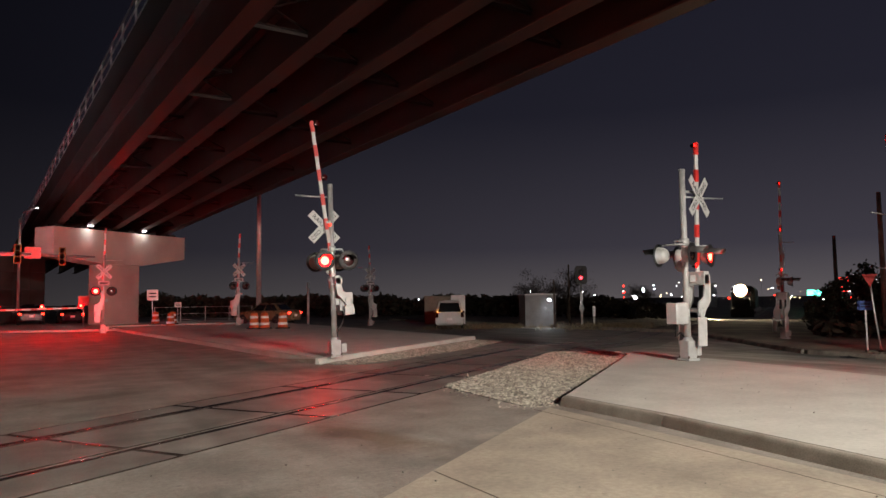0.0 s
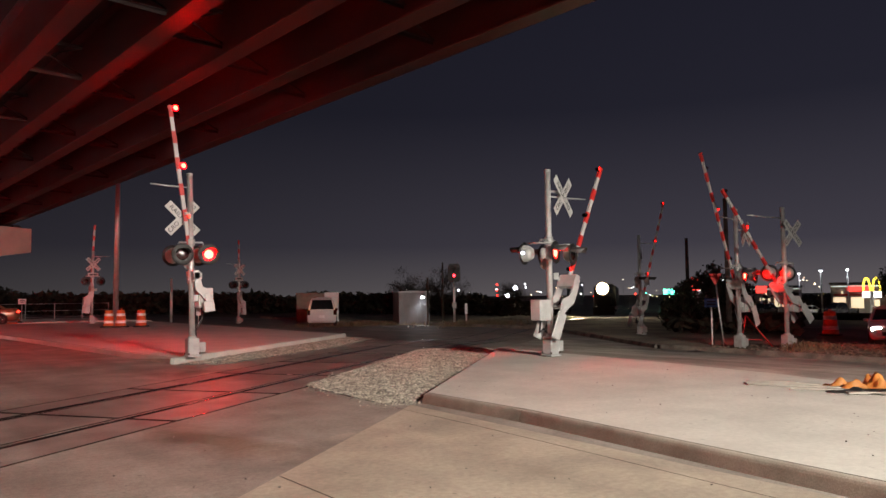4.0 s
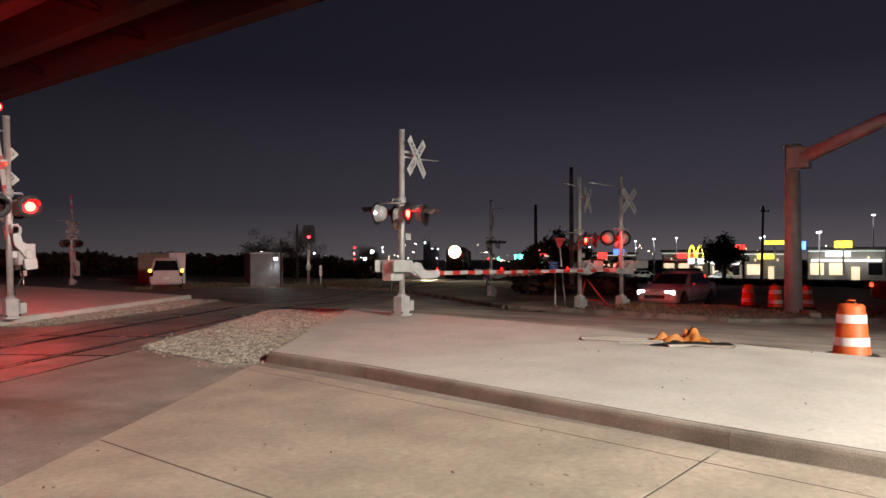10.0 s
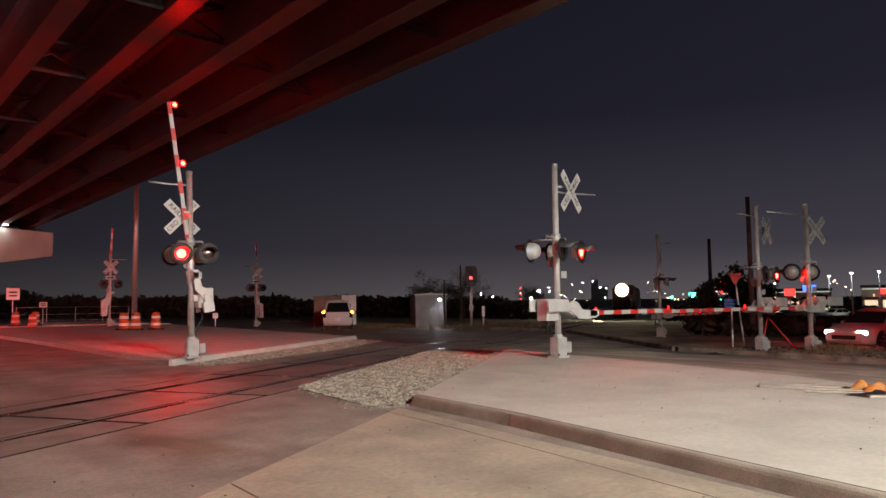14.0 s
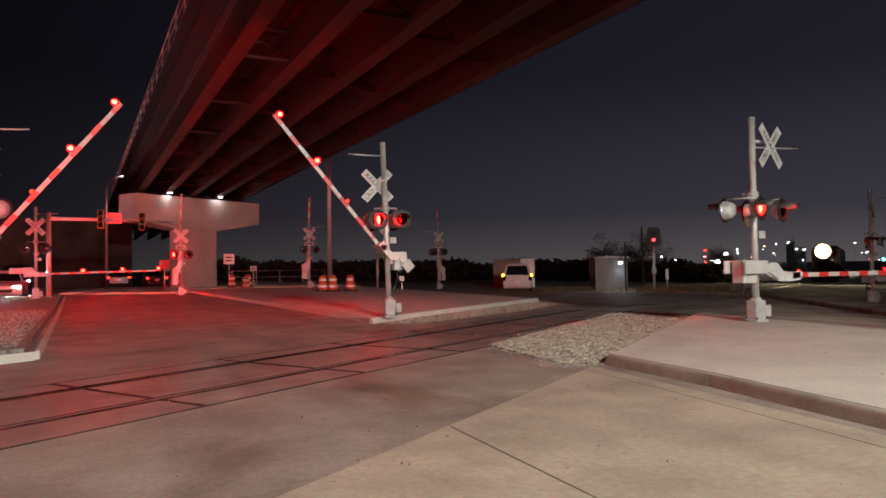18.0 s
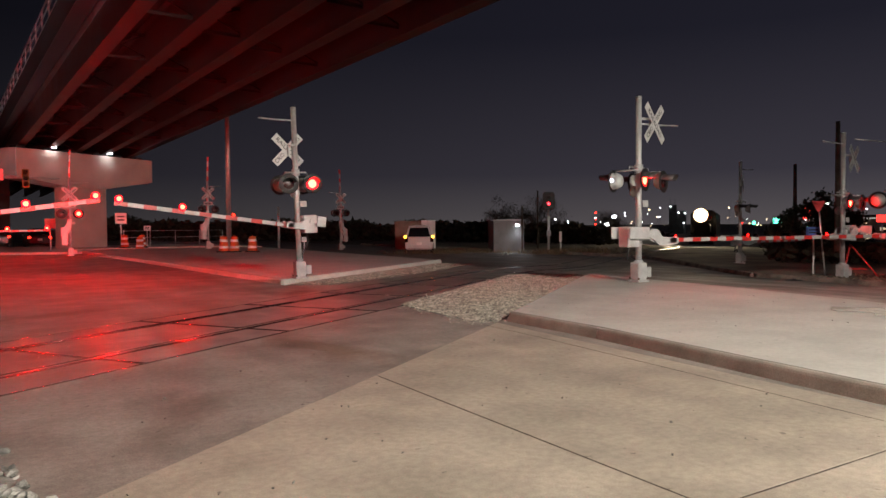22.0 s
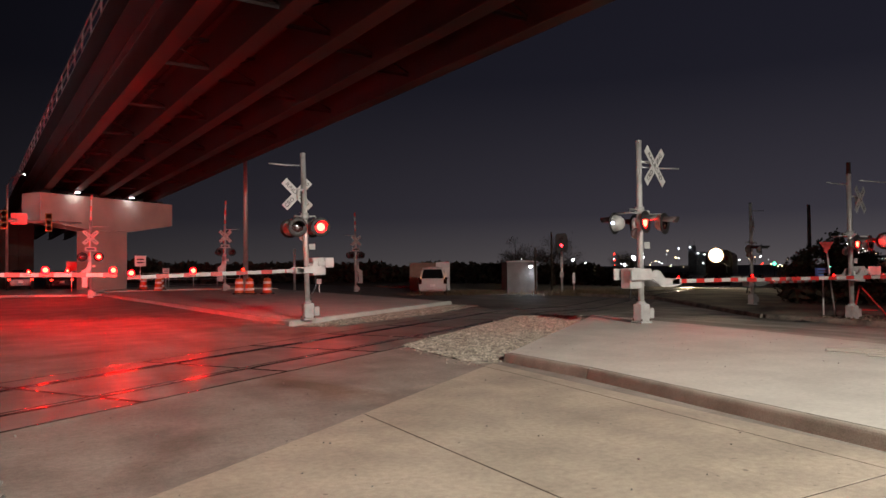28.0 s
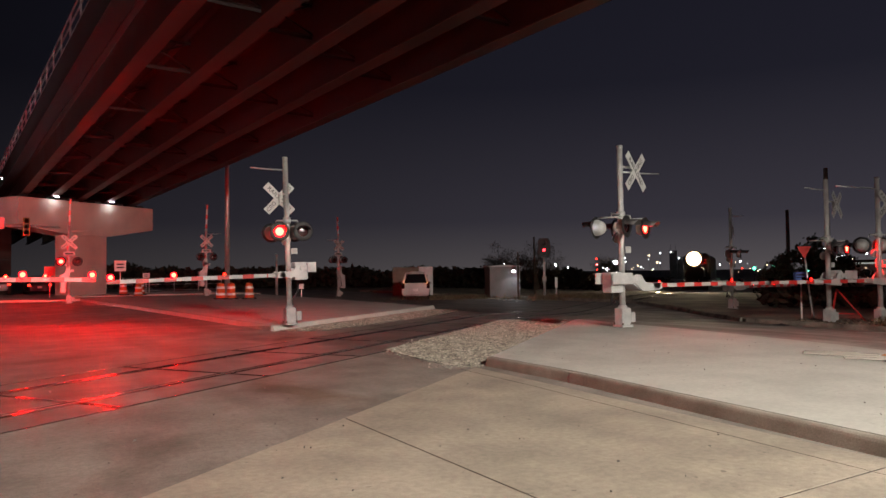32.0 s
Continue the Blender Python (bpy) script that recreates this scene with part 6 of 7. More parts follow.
def car(kind, m, paint, label, head=None, tail=None, amber=None):
    c = CARS[kind]
    g = thing({"sedan": "sedan_car", "van": "minivan", "suv": "suv_car", "pickup": "pickup_truck"}[kind], m, label, "car", "cars")
    st = c["st"]
    bm = bmesh.new()
    rings = []
    fine = []
    for i in range(len(st) - 1):
        p0, p1, p2, p3 = st[max(i - 1, 0)], st[i], st[i + 1], st[min(i + 2, len(st) - 1)]
        for u in (0.0, 0.33, 0.67):
            row = [0.5 * (2 * b + (q - a) * u + (2 * a - 5 * b + 4 * q - d) * u * u + (3 * b - a - 3 * q + d) * u ** 3) for a, b, q, d in zip(p0, p1, p2, p3)]
            fine.append(row if 0 < i < len(st) - 2 else [p1[j] + u * (p2[j] - p1[j]) for j in range(4)])
    fine.append(st[-1])
    for y, z0, z1, w in fine:
        ring = []
        for dx, dz in ((-0.86, 0.0), (-0.97, 0.12), (-1.0, 0.45), (-0.99, 0.75), (-0.94, 0.93), (-0.85, 1.0), (-0.4, 1.02), (0.4, 1.02), (0.85, 1.0), (0.94, 0.93), (0.99, 0.75), (1.0, 0.45), (0.97, 0.12), (0.86, 0.0)):
            ring.append(bm.verts.new((dx * w, y, z0 + dz * (z1 - z0))))
        rings.append(ring)
    n = len(rings[0])
    for a, b in zip(rings, rings[1:]):
        for k in range(n):
            bm.faces.new((a[k], a[(k + 1) % n], b[(k + 1) % n], b[k])).smooth = True
    bm.faces.new(rings[0]), bm.faces.new(rings[-1][::-1])
    bmesh.ops.recalc_face_normals(bm, faces=bm.faces)
    part("body", bm, paint, g)
    # cabin
    y0, y1 = c["cab"]
    r0, r1 = c["roof"]
    hb, ht = c["belt"] - 0.03, c["h"]
    wb, wt = max(s[3] for s in st) * 0.95, max(s[3] for s in st) * 0.72
    lo = [(-wb, y0), (wb, y0), (wb, y1), (-wb, y1)]
    hi = [(-wt, r0), (wt, r0), (wt, r1), (-wt, r1)]
    bm = bmesh.new()
    a = [bm.verts.new((x, y, hb)) for x, y in lo]
    b = [bm.verts.new((x, y, ht - 0.04)) for x, y in hi]
    d = [bm.verts.new((x * 0.9, y * 0.97, ht)) for x, y in hi]
    for p, q in ((a, b), (b, d)):
        for k in range(4):
            bm.faces.new((p[k], p[(k + 1) % 4], q[(k + 1) % 4], q[k]))
    bm.faces.new(d)
    bmesh.ops.recalc_face_normals(bm, faces=bm.faces)
    bmesh.ops.bevel(bm, geom=bm.edges[:], offset=0.10, segments=4, affect="EDGES")
    for f in bm.faces:
        f.smooth = True
    part("roof", bm, paint, g)

    def pane(name, k, u0, u1, v0=0.12, v1=0.9):
        """A window on one side of the cabin, set a little proud."""
        p, q, p2, q2 = (Vector((*lo[k], hb)), Vector((*lo[(k + 1) % 4], hb)), Vector((*hi[k], ht - 0.04)), Vector((*hi[(k + 1) % 4], ht - 0.04)))
        at = lambda u, v: (p.lerp(q, u)).lerp(p2.lerp(q2, u), v)
        nrm = (q - p).cross(p2 - p).normalized()
        bm = bmesh.new()
        top = [at(u0, v0), at(u1, v0), at(u1, v1), at(u0, v1)]
        e = [bm.verts.new(v + nrm * 0.006) for v in top]
        i = [bm.verts.new(v - nrm * 0.02) for v in top]
        bm.faces.new(e)
        for j in range(4):
            bm.faces.new((e[j], i[j], i[(j + 1) % 4], e[(j + 1) % 4]))
        bmesh.ops.recalc_face_normals(bm, faces=bm.faces)
        part(name, bm, M_GLASS, g)
    pane("rear_window", 0, 0.08, 0.92)
    pane("windscreen", 2, 0.06, 0.94)
    for side in (1, 3):
        pane("side_window", side, 0.10 if side == 1 else 0.52, 0.48 if side == 1 else 0.90)
        pane("side_window", side, 0.52 if side == 1 else 0.10, 0.90 if side == 1 else 0.48)
    tyre, rim = wheel_meshes(c["r"])
    w = max(s[3] for s in st)
    for yy in c["wheels"]:
        for sx in (-1, 1):
            wh = sub("wheel", tyre, g, pose(sx * (w - 0.10), yy, c["r"], 0, 0, 0 if sx > 0 else 180))
            sub("rim", rim, wh)
            bm = bmesh.new()
            lathe(bm, [(0.0, 0.0), (c["r"] + 0.055, 0.0), (c["r"] + 0.06, -0.05)], pose(sx * (w - 0.012), yy, c["r"] + 0.02, 0, 90 * sx, 0), 24)
            part("wheel_arch", bm, M_RUBBER, g, "black wheel arch")
    mid_y = (c["cab"][0] + c["cab"][1]) / 2
    for sx in (-1, 1):
        for yy in (mid_y - 0.95, mid_y + 0.05, mid_y + 1.05):
            bm = bmesh.new()
            box(bm, 0.012, 0.012, c["belt"] - 0.42, Matrix.Translation((sx * (w - 0.006), yy, 0.34 + (c["belt"] - 0.42) / 2)))
            part("door_seam", bm, M_BLACK, g)
        for yy in (mid_y - 0.75, mid_y + 0.25):
            bm = bmesh.new()
            box(bm, 0.03, 0.17, 0.035, Matrix.Translation((sx * (w + 0.004), yy, c["belt"] - 0.14)), 0.01)
            part("door_handle", bm, paint, g)
        bm = bmesh.new()
        box(bm, 0.03, c["wheels"][1] - c["wheels"][0] - 2 * c["r"] - 0.1, 0.07, Matrix.Translation((sx * (w - 0.005), (c["wheels"][0] + c["wheels"][1]) / 2, 0.25)), 0.01)
        part("sill", bm, M_RUBBER, g, "black plastic sill")
    yf, yr = st[-1][0], st[0][0]
    zf, zr = st[-2][2] - 0.12, st[1][2] - 0.16
    for sx in (-1, 1):
        bm = bmesh.new()
        box(bm, 0.34, 0.16, 0.13, pose(sx * (st[-2][3] - 0.20), yf - 0.13, zf, 0, 0, sx * -22), 0.03, 2)
        part("headlight", bm, head or M_CHROME, g, "lit white headlight" if head else "")
        bm = bmesh.new()
        box(bm, 0.2, 0.1, 0.30 if kind in ("van", "suv") else 0.14, pose(sx * (st[1][3] - 0.09), yr + 0.03, zr, 0, 0, sx * 18), 0.02)
        part("tail_light", bm, tail or M_LENS_OFF, g, "lit red tail light" if tail else "")
        bm = bmesh.new()
        box(bm, 0.16, 0.09, 0.12, Matrix.Translation((sx * (w + 0.07), c["cab"][1] - 0.45, hb + 0.06)), 0.03, 2)
        part("mirror", bm, paint, g)
    bm = bmesh.new()
    box(bm, st[-2][3] * 1.1, 0.05, 0.16, Matrix.Translation((0, yf + 0.002, st[-1][1] + 0.10)), 0.02)
    part("grille", bm, M_BLACK, g)
    for yy in (yf - 0.03, yr + 0.03):
        bm = bmesh.new()
        box(bm, 1.3, 0.10, 0.14, Matrix.Translation((0, yy, 0.40)), 0.03, 2)
        part("bumper", bm, paint if kind != "pickup" else M_CHROME, g)
    bm = bmesh.new()
    box(bm, 0.32, 0.012, 0.16, Matrix.Translation((0, yr - 0.012, 0.62)))
    part("number_plate", bm, M_WHITE, g)
    if amber:
        for sx in (-1, 1):
            bm = bmesh.new()
            lathe(bm, [(0.0, 0.02), (0.05, 0.015), (0.085, 0.001)], pose(0, 0, 0, 90, 0, 0), 14, 0)
            lathe(bm, [(0.085, 0.0), (0.05, -0.006), (0.0, -0.006)], pose(0, 0, 0, 90, 0, 0), 14, 1)
            lens = part("hazard_lamp", bm, (amber, M_LENS_OFF), g, "flashing amber hazard lamp")
            base = pose(sx * (st[1][3] - 0.02), yr - 0.035, zr + 0.18)
            rows, ang = [(0.0, base @ pose(0, 0, 0, 0, 0, 180))], 180
            k = 0
            while 0.8 * k + 0.27 < 31.8:
                for t in (0.8 * k + 0.25, 0.8 * k + 0.52):
                    for j in range(4):
                        rows.append((t - 0.05 + j / 30, base @ pose(0, 0, 0, 0, 0, ang + 60 * j)))
                    ang += 180
                k += 1
            rows.append((32.0, base @ pose(0, 0, 0, 0, 0, ang)))
            lens.matrix_basis = base
            KEYED.append((lens, rows))
    return g


car("van", pose(22.95, 39.75, gz(23, 40) - 0.002, 0, 0, -30), M_CAR_WHITE, "white compact minivan with amber hazard lamps, parked by the crossing", None, None, G_AMBER)
zc = gz(28.6, 10.5) - 0.06
sedan = car("sedan", pose(28.6, 10.5, zc, 0, 0, 110), M_CAR_WHITE, "white sedan with its headlights on, waiting at the gate", G_HEAD)
KEYED.append((sedan, [(0, pose(38.5, 12.0, zc - 0.02, 0, 0, 106)), (3, pose(34.5, 11.3, zc, 0, 0, 108)), (5.5, pose(30.7, 10.55, zc, 0, 0, 112)), (6, pose(30.6, 10.6, zc, 0, 0, 110)), (7, pose(30.5, 10.8, zc, 0, 0, 105)),
                      (8, pose(30.4, 11.05, zc, 0, 0, 99)), (9, pose(30.3, 11.3, zc, 0, 0, 93)), (10, pose(30.2, 11.5, zc, 0, 0, 88)), (11.5, pose(30.3, 11.6, zc, 0, 0, 84)), (13, pose(30.4, 11.7, zc, 0, 0, 83)), (32, pose(30.4, 11.7, zc, 0, 0, 83))]))
zs = lambda x, y: gz(x, y) - 0.05
suv = car("suv", pose(57.6, 18.4, zs(57.6, 18)), M_CAR_DARK, "dark suv with lit tail lights driving past the shops", None, G_TAIL)
KEYED.append((suv, [(0, pose(69, 4, zs(69, 4), 0, 0, -5)), (7, pose(73.5, 15, zs(73.5, 15), 0, 0, -2)), (9, pose(73.4, 23.4, zs(73.4, 23), 0, 0, 5)), (10.3, pose(72.4, 28.8, zs(72.4, 28), 0, 0, 12)), (14, pose(69, 46, zs(69, 46), 0, 0, 14)), (32, pose(51, 121, zs(51, 121), 0, 0, 14))]))
car("pickup", pose(36.3, 2.5, gz(36.3, 2.5) - 0.06, 0, 0, 188), M_CAR_RED, "dark red pickup truck with its headlights on beside the pole", G_HEAD, G_TAIL)
# cars that cross beyond the far island at the start
cross = car("sedan", pose(12, 45, 0.0), M_CAR_BEIGE, "bronze sedan driving along the far cross street", None, G_TAIL)
KEYED.append((cross, [(0, pose(13.9, 49.6, 0.0, 0, 0, 40)), (1, pose(11.4, 50.1, 0.0, 0, 0, 26)), (2, pose(9.35, 50.3, -0.002, 0, 0, 28)), (3, pose(7.4, 50.3, -0.002, 0, 0, 60)), (5, pose(3.0, 50.0, 0.12, 0, 0, 88)), (7, pose(-6, 50.5, -0.002, 0, 0, 84)), (10, pose(-20, 52, -0.06, 0, 0, 84)), (32, pose(-150, 66, -0.06, 0, 0, 84))]))
# traffic held on the left roadway
for k, (x, y, paint, kind) in enumerate(((-6.9, 35.2, M_CAR_DARK, "suv"), (-5.6, 44.0, M_CAR_WHITE, "sedan"), (-9.9, 45.5, M_CAR_DARK, "sedan"), (-6.3, 53.0, M_CAR_DARK, "pickup"), (-9.5, 56.0, M_CAR_WHITE, "suv"))):
    car(kind, pose(x, y, -0.006, 0, 0, 183), paint, ("white " if paint is M_CAR_WHITE else "dark ") + kind + " with bright headlights, held at the far gate", G_HEADCOOL)
for k, (x, y) in enumerate(((-0.6, 62.5), (2.2, 66.0))):
    car("sedan", pose(x, y, 0.12 if k == 0 else 0.0, 0, 0, 3), M_CAR_DARK, "dark sedan with lit tail lights beyond the pier", None, G_TAIL)
# cars parked before the shops
for k, (x, y, paint, kind, yaw) in enumerate(((103, 45.2, M_CAR_WHITE, "sedan", 60), (103.5, 41.2, M_CAR_DARK, "pickup", 70), (104, 33.6, M_CAR_WHITE, "sedan", 80), (101, 50.5, M_CAR_DARK, "suv", 80))):
    car(kind, pose(x, y, gz(x, y) - 0.05, 0, 0, yaw), paint, ("white " if paint is M_CAR_WHITE else "dark ") + kind + " parked before the shops")

# ---- the locomotive on the track ----
loco = thing("locomotive", Matrix(), "dark diesel locomotive with blazing headlights coming along the track", "locomotive")
bm = bmesh.new()
extrude_profile(bm, [(-1.45, 0.9), (1.45, 0.9), (1.45, 1.25), (-1.45, 1.25)], 18.0, Matrix.Translation((0, 0, 0)))
part("frame", bm, M_BLACK, loco)
bm = bmesh.new()
extrude_profile(bm, [(-0.95, 1.25), (0.95, 1.25), (0.95, 2.45), (0.7, 2.7), (-0.7, 2.7), (-0.95, 2.45)], 2.2, Matrix.Translation((0, 0.3, 0)))
part("nose", bm, M_RUBBER, loco)
bm = bmesh.new()
extrude_profile(bm, [(-1.5, 1.25), (1.5, 1.25), (1.5, 3.9), (1.0, 4.35), (-1.0, 4.35), (-1.5, 3.9)], 2.4, Matrix.Translation((0, 2.5, 0)))
part("cab", bm, M_RUBBER, loco)
for sx in (-0.62, 0.62):
    bm = bmesh.new()
    box(bm, 0.8, 0.03, 0.55, Matrix.Translation((sx, 2.49, 3.35)), 0.01)
    part("cab_window", bm, M_GLASS, loco)
bm = bmesh.new()
extrude_profile(bm, [(-1.1, 1.25), (1.1, 1.25), (1.1, 3.8), (0.7, 4.2), (-0.7, 4.2), (-1.1, 3.8)], 12.5, Matrix.Translation((0, 4.9, 0)))
part("hood", bm, M_RUBBER, loco)
for y in (3.2, 14.0):
    bm = bmesh.new()
    box(bm, 2.0, 3.6, 0.55, Matrix.Translation((0, y, 0.6)), 0.05)
    part("bogie", bm, M_BLACK, loco)
bm = bmesh.new()
extrude_profile(bm, [(-1.4, 0.15), (1.4, 0.15), (1.45, 0.9), (-1.45, 0.9)], 0.2, Matrix.Translation((0, -0.1, 0)))
part("pilot_plough", bm, M_BLACK, loco)
bm = bmesh.new()
lathe(bm, [(0.0, -0.3), (0.90, -0.28), (0.94, 0.02), (0.89, 0.03)], pose(-0.3, 2.42, 3.72, 90, 0, 0), 28)
part("headlight_housing", bm, M_BLACK, loco)
# Lens oversized, with a dim warm ring standing in for the glare.
bm = bmesh.new()
lathe(bm, [(0.0, 0.16), (0.45, 0.13), (0.72, 0.05)], pose(-0.3, 2.42, 3.72, 90, 0, 0), 28)
lathe(bm, [(0.72, 0.05), (0.89, 0.02)], pose(-0.3, 2.42, 3.72, 90, 0, 0), 28, 1)
part("headlight", bm, (G_TRAIN, G_TRAIN_GLARE), loco, "blazing headlight, widened with a warm glare ring")
for sx in (-1.05, 1.05):
    bm = bmesh.new()
    lathe(bm, [(0.0, 0.05), (0.10, 0.04), (0.16, 0.0)], pose(sx, -0.02, 1.45, 90, 0, 0), 16)
    part("ditch_light", bm, M_GLASS, loco, "dark ditch light")


def loco_pose(s):
    x, y = on_track(s, TRACK_MID)
    return pose(x, y, gz(x, y) + 0.006, 0, 0, math.degrees(PHI) - 90)


loco.matrix_basis = loco_pose(100)
KEYED.append((loco, [(0, loco_pose(102)), (8, loco_pose(96)), (16, loco_pose(92)), (24, loco_pose(91)), (32, loco_pose(85))]))

# ---- the strip of shops, trees and distance ----
def shop(x, y, w, d, h, yaw, wall_mat, label, front=G_SHOP, sign=None, canopy=None):
    """A low shop with lit front windows, parapet and door."""
    m = pose(x, y, gz(x, y) - 0.08, 0, 0, yaw)
    g = thing("shop_building", m, label, "building", "shops")
    bm = bmesh.new()
    box(bm, w, d, h, Matrix.Translation((0, d / 2, h / 2)), 0.05)
    part("wall", bm, wall_mat, g)
    bm = bmesh.new()
    box(bm, w + 0.3, d + 0.3, 0.35, Matrix.Translation((0, d / 2, h + 0.15)), 0.04)
    part("roof", bm, M_ROOFB, g)
    n = max(3, int(w / 2.2))
    for k in range(n):
        cx = -w / 2 + (k + 0.5) * w / n
        if k == n // 2:
            bm = bmesh.new()
            box(bm, 1.0, 0.06, 2.1, Matrix.Translation((cx, -0.03, 1.1)), 0.01)
            part("door", bm, front, g, "lit glass door")
            continue
        bm = bmesh.new()
        box(bm, w / n * 0.72, 0.05, h * 0.36, Matrix.Translation((cx, -0.025, h * 0.40)), 0.01)
        lit = (k * 7 + int(w * 10)) % 5 not in (1, 4)
        win = part("window", bm, front if lit else M_GLASS, g, "lit shop window" if lit else "dark shop window")
        bm = bmesh.new()
        for dx in (-1, 1):
            box(bm, 0.07, 0.09, h * 0.40, Matrix.Translation((cx + dx * w / n * 0.37, -0.045, h * 0.40)))
        for dz in (-1, 1):
            box(bm, w / n * 0.78, 0.09, 0.07, Matrix.Translation((cx, -0.045, h * 0.40 + dz * h * 0.2)))
        part("window_frame", bm, M_GREY, win)
    if canopy:
        bm = bmesh.new()
        box(bm, w * 0.9, 1.0, 0.25, Matrix.Translation((0, -0.5, h * 0.66)), 0.03)
        part("canopy", bm, canopy, g)
    bm = bmesh.new()
    box(bm, w * 0.98, 0.06, 0.12, Matrix.Translation((0, -0.05, h - 0.25)), 0.01)
    part("roof_strip", bm, G_STRIP, g, "lit strip under the roof edge")
    for k in range(int(w // 3)):
        bm = bmesh.new()
        box(bm, 0.22, 0.16, 0.4, Matrix.Translation((-w / 2 + 1.5 + 3 * k, -0.08, h * 0.74)), 0.03)
        part("wall_lamp", bm, G_SHOP, g, "lit wall lamp")
    if sign:
        bm = bmesh.new()
        box(bm, w * 0.32, 0.12, h * 0.16, Matrix.Translation((-w * 0.1, -0.1, h * 0.86)), 0.03)
        part("sign", bm, sign, g, "lit sign panel")
    return g


shop(112.8, 41.0, 9.0, 12, 4.4, -72, M_WALLB, "restaurant with lit windows and a red canopy", G_SHOP, G_REDSIGN, M_REDSHEET)
shop(112, 28.8, 7.5, 10, 4.2, -76, M_WALLB, "low shop with warm lit windows", G_SHOP, G_YELLOW)
shop(113.5, 19.5, 9.5, 12, 4.6, -80, M_WALLB, "wide pale shop with a white lit sign", G_SHOP, G_SIGNWHITE, G_SIGNWHITE)
shop(109, 34.5, 4.5, 8, 3.9, -74, M_WALLB, "small shop with a white lit canopy", G_SHOP, G_SIGNWHITE, G_SIGNWHITE)
shop(120, 62, 16, 12, 4.2, -62, M_WALLB, "long dim shop row beyond the car park", G_SHOP)
shop(128, 6, 20, 12, 4.6, -86, M_WALLB, "long pale store front with lit windows", G_SHOP, G_SIGNWHITE)

# pylon sign with two plain yellow rounded slabs over a pale panel
gx0, gy0 = 104.0, 37.1
g = thing("pylon_sign", pose(gx0, gy0, gz(gx0, gy0) - 0.08, 0, 0, -70), "lit yellow roadside sign over a pale panel on a post", "sign")
bm = bmesh.new()
box(bm, 0.5, 0.4, 3.4, Matrix.Translation((0, 0, 1.7)), 0.03)
part("post", bm, M_GREY, g)
bm = bmesh.new()
box(bm, 2.2, 0.35, 0.8, Matrix.Translation((0, 0, 2.95)), 0.05)
part("panel", bm, G_SIGNWHITE, g, "lit pale panel")
for sx in (-0.55, 0.55):
    bm = bmesh.new()
    pts = [(-0.5, 0), (-0.46, 0.9), (-0.3, 1.55), (0, 1.85), (0.3, 1.55), (0.46, 0.9), (0.5, 0), (0.3, 0), (0.26, 0.9), (0.12, 1.35), (0, 1.5), (-0.12, 1.35), (-0.26, 0.9), (-0.3, 0)]
    a = [bm.verts.new((x + sx, -0.15, 3.45 + z)) for x, z in pts]
    b = [bm.verts.new((x + sx, 0.15, 3.45 + z)) for x, z in pts]
    n = len(pts)
    for k in range(7):
        bm.faces.new((a[k % n], a[(k + 1) % n] if k < 6 else a[7], a[13 - k - 1] if k < 6 else a[7], a[13 - k])) if k < 6 else None
        bm.faces.new((b[k % n], b[13 - k], b[13 - k - 1], b[(k + 1) % n])) if k < 6 else None
    for k in range(n):
        bm.faces.new((a[k], b[k], b[(k + 1) % n], a[(k + 1) % n]))
    bmesh.ops.recalc_face_normals(bm, faces=bm.faces)
    part("arch", bm, G_YELLOW, g, "lit yellow arch shape")
g = thing("round_sign", pose(104.2, 34.9, gz(104, 35) - 0.08, 0, 0, -70), "round white lit sign on a post", "sign")
bm = bmesh.new()
cyl(bm, 0.12, 0.12, 2.6, None, 10)
part("post", bm, M_GREY, g)
bm = bmesh.new()
cyl(bm, 0.75, 0.75, 0.25, pose(0, 0.12, 3.3, 90, 0, 0), 24)
part("disc", bm, G_SIGNWHITE, g, "lit white disc")


def far_sign(x, y, z, w, h, mat, label):
    g = thing("lit_sign", pose(x, y, gz(x, y) - 0.08, 0, 0, math.degrees(math.atan2(-x, y))), label, "sign", "distant signs")
    zz = z - gz(x, y) + 0.08
    bm = bmesh.new()
    box(bm, 0.25, 0.2, zz, Matrix.Translation((0, 0.1, zz / 2)))
    part("post", bm, M_GREY, g)
    bm = bmesh.new()
    box(bm, w, 0.2, h, Matrix.Translation((0, -0.02, zz)), 0.05)
    part("panel", bm, mat, g)


far_sign(126.3, 81.5, 1.9, 3.2, 1.0, G_GREEN, "green lit sign far down the road")
far_sign(128.9, 77.4, 3.0, 3.0, 2.0, G_SIGNWHITE, "white lit sign far down the road")
far_sign(132.0, 74.0, 3.2, 2.6, 1.0, G_SIGNWHITE, "small white lit sign far down the road")
far_sign(103.0, 62.2, 3.0, 1.3, 2.1, G_REDSIGN, "red lit sign far down the road")
far_sign(110.0, 52.0, 2.6, 1.8, 0.9, G_BLUE, "blue lit sign far down the road")
far_sign(112.0, 56.0, 2.0, 1.6, 1.1, G_REDSIGN, "small red lit sign far down the road")
far_sign(104.4, 31.0, 3.0, 1.4, 0.8, G_REDSIGN, "small red lit sign by the shops")
far_sign(102.6, 26.0, 3.6, 2.6, 0.5, G_YELLOW, "yellow lit strip sign by the shops")
far_sign(104, 23.2, 3.2, 1.3, 1.1, G_BLUE, "blue lit sign by the shops")
far_sign(105, 18.3, 3.3, 2.0, 0.9, G_YELLOW, "yellow lit sign by the shops")


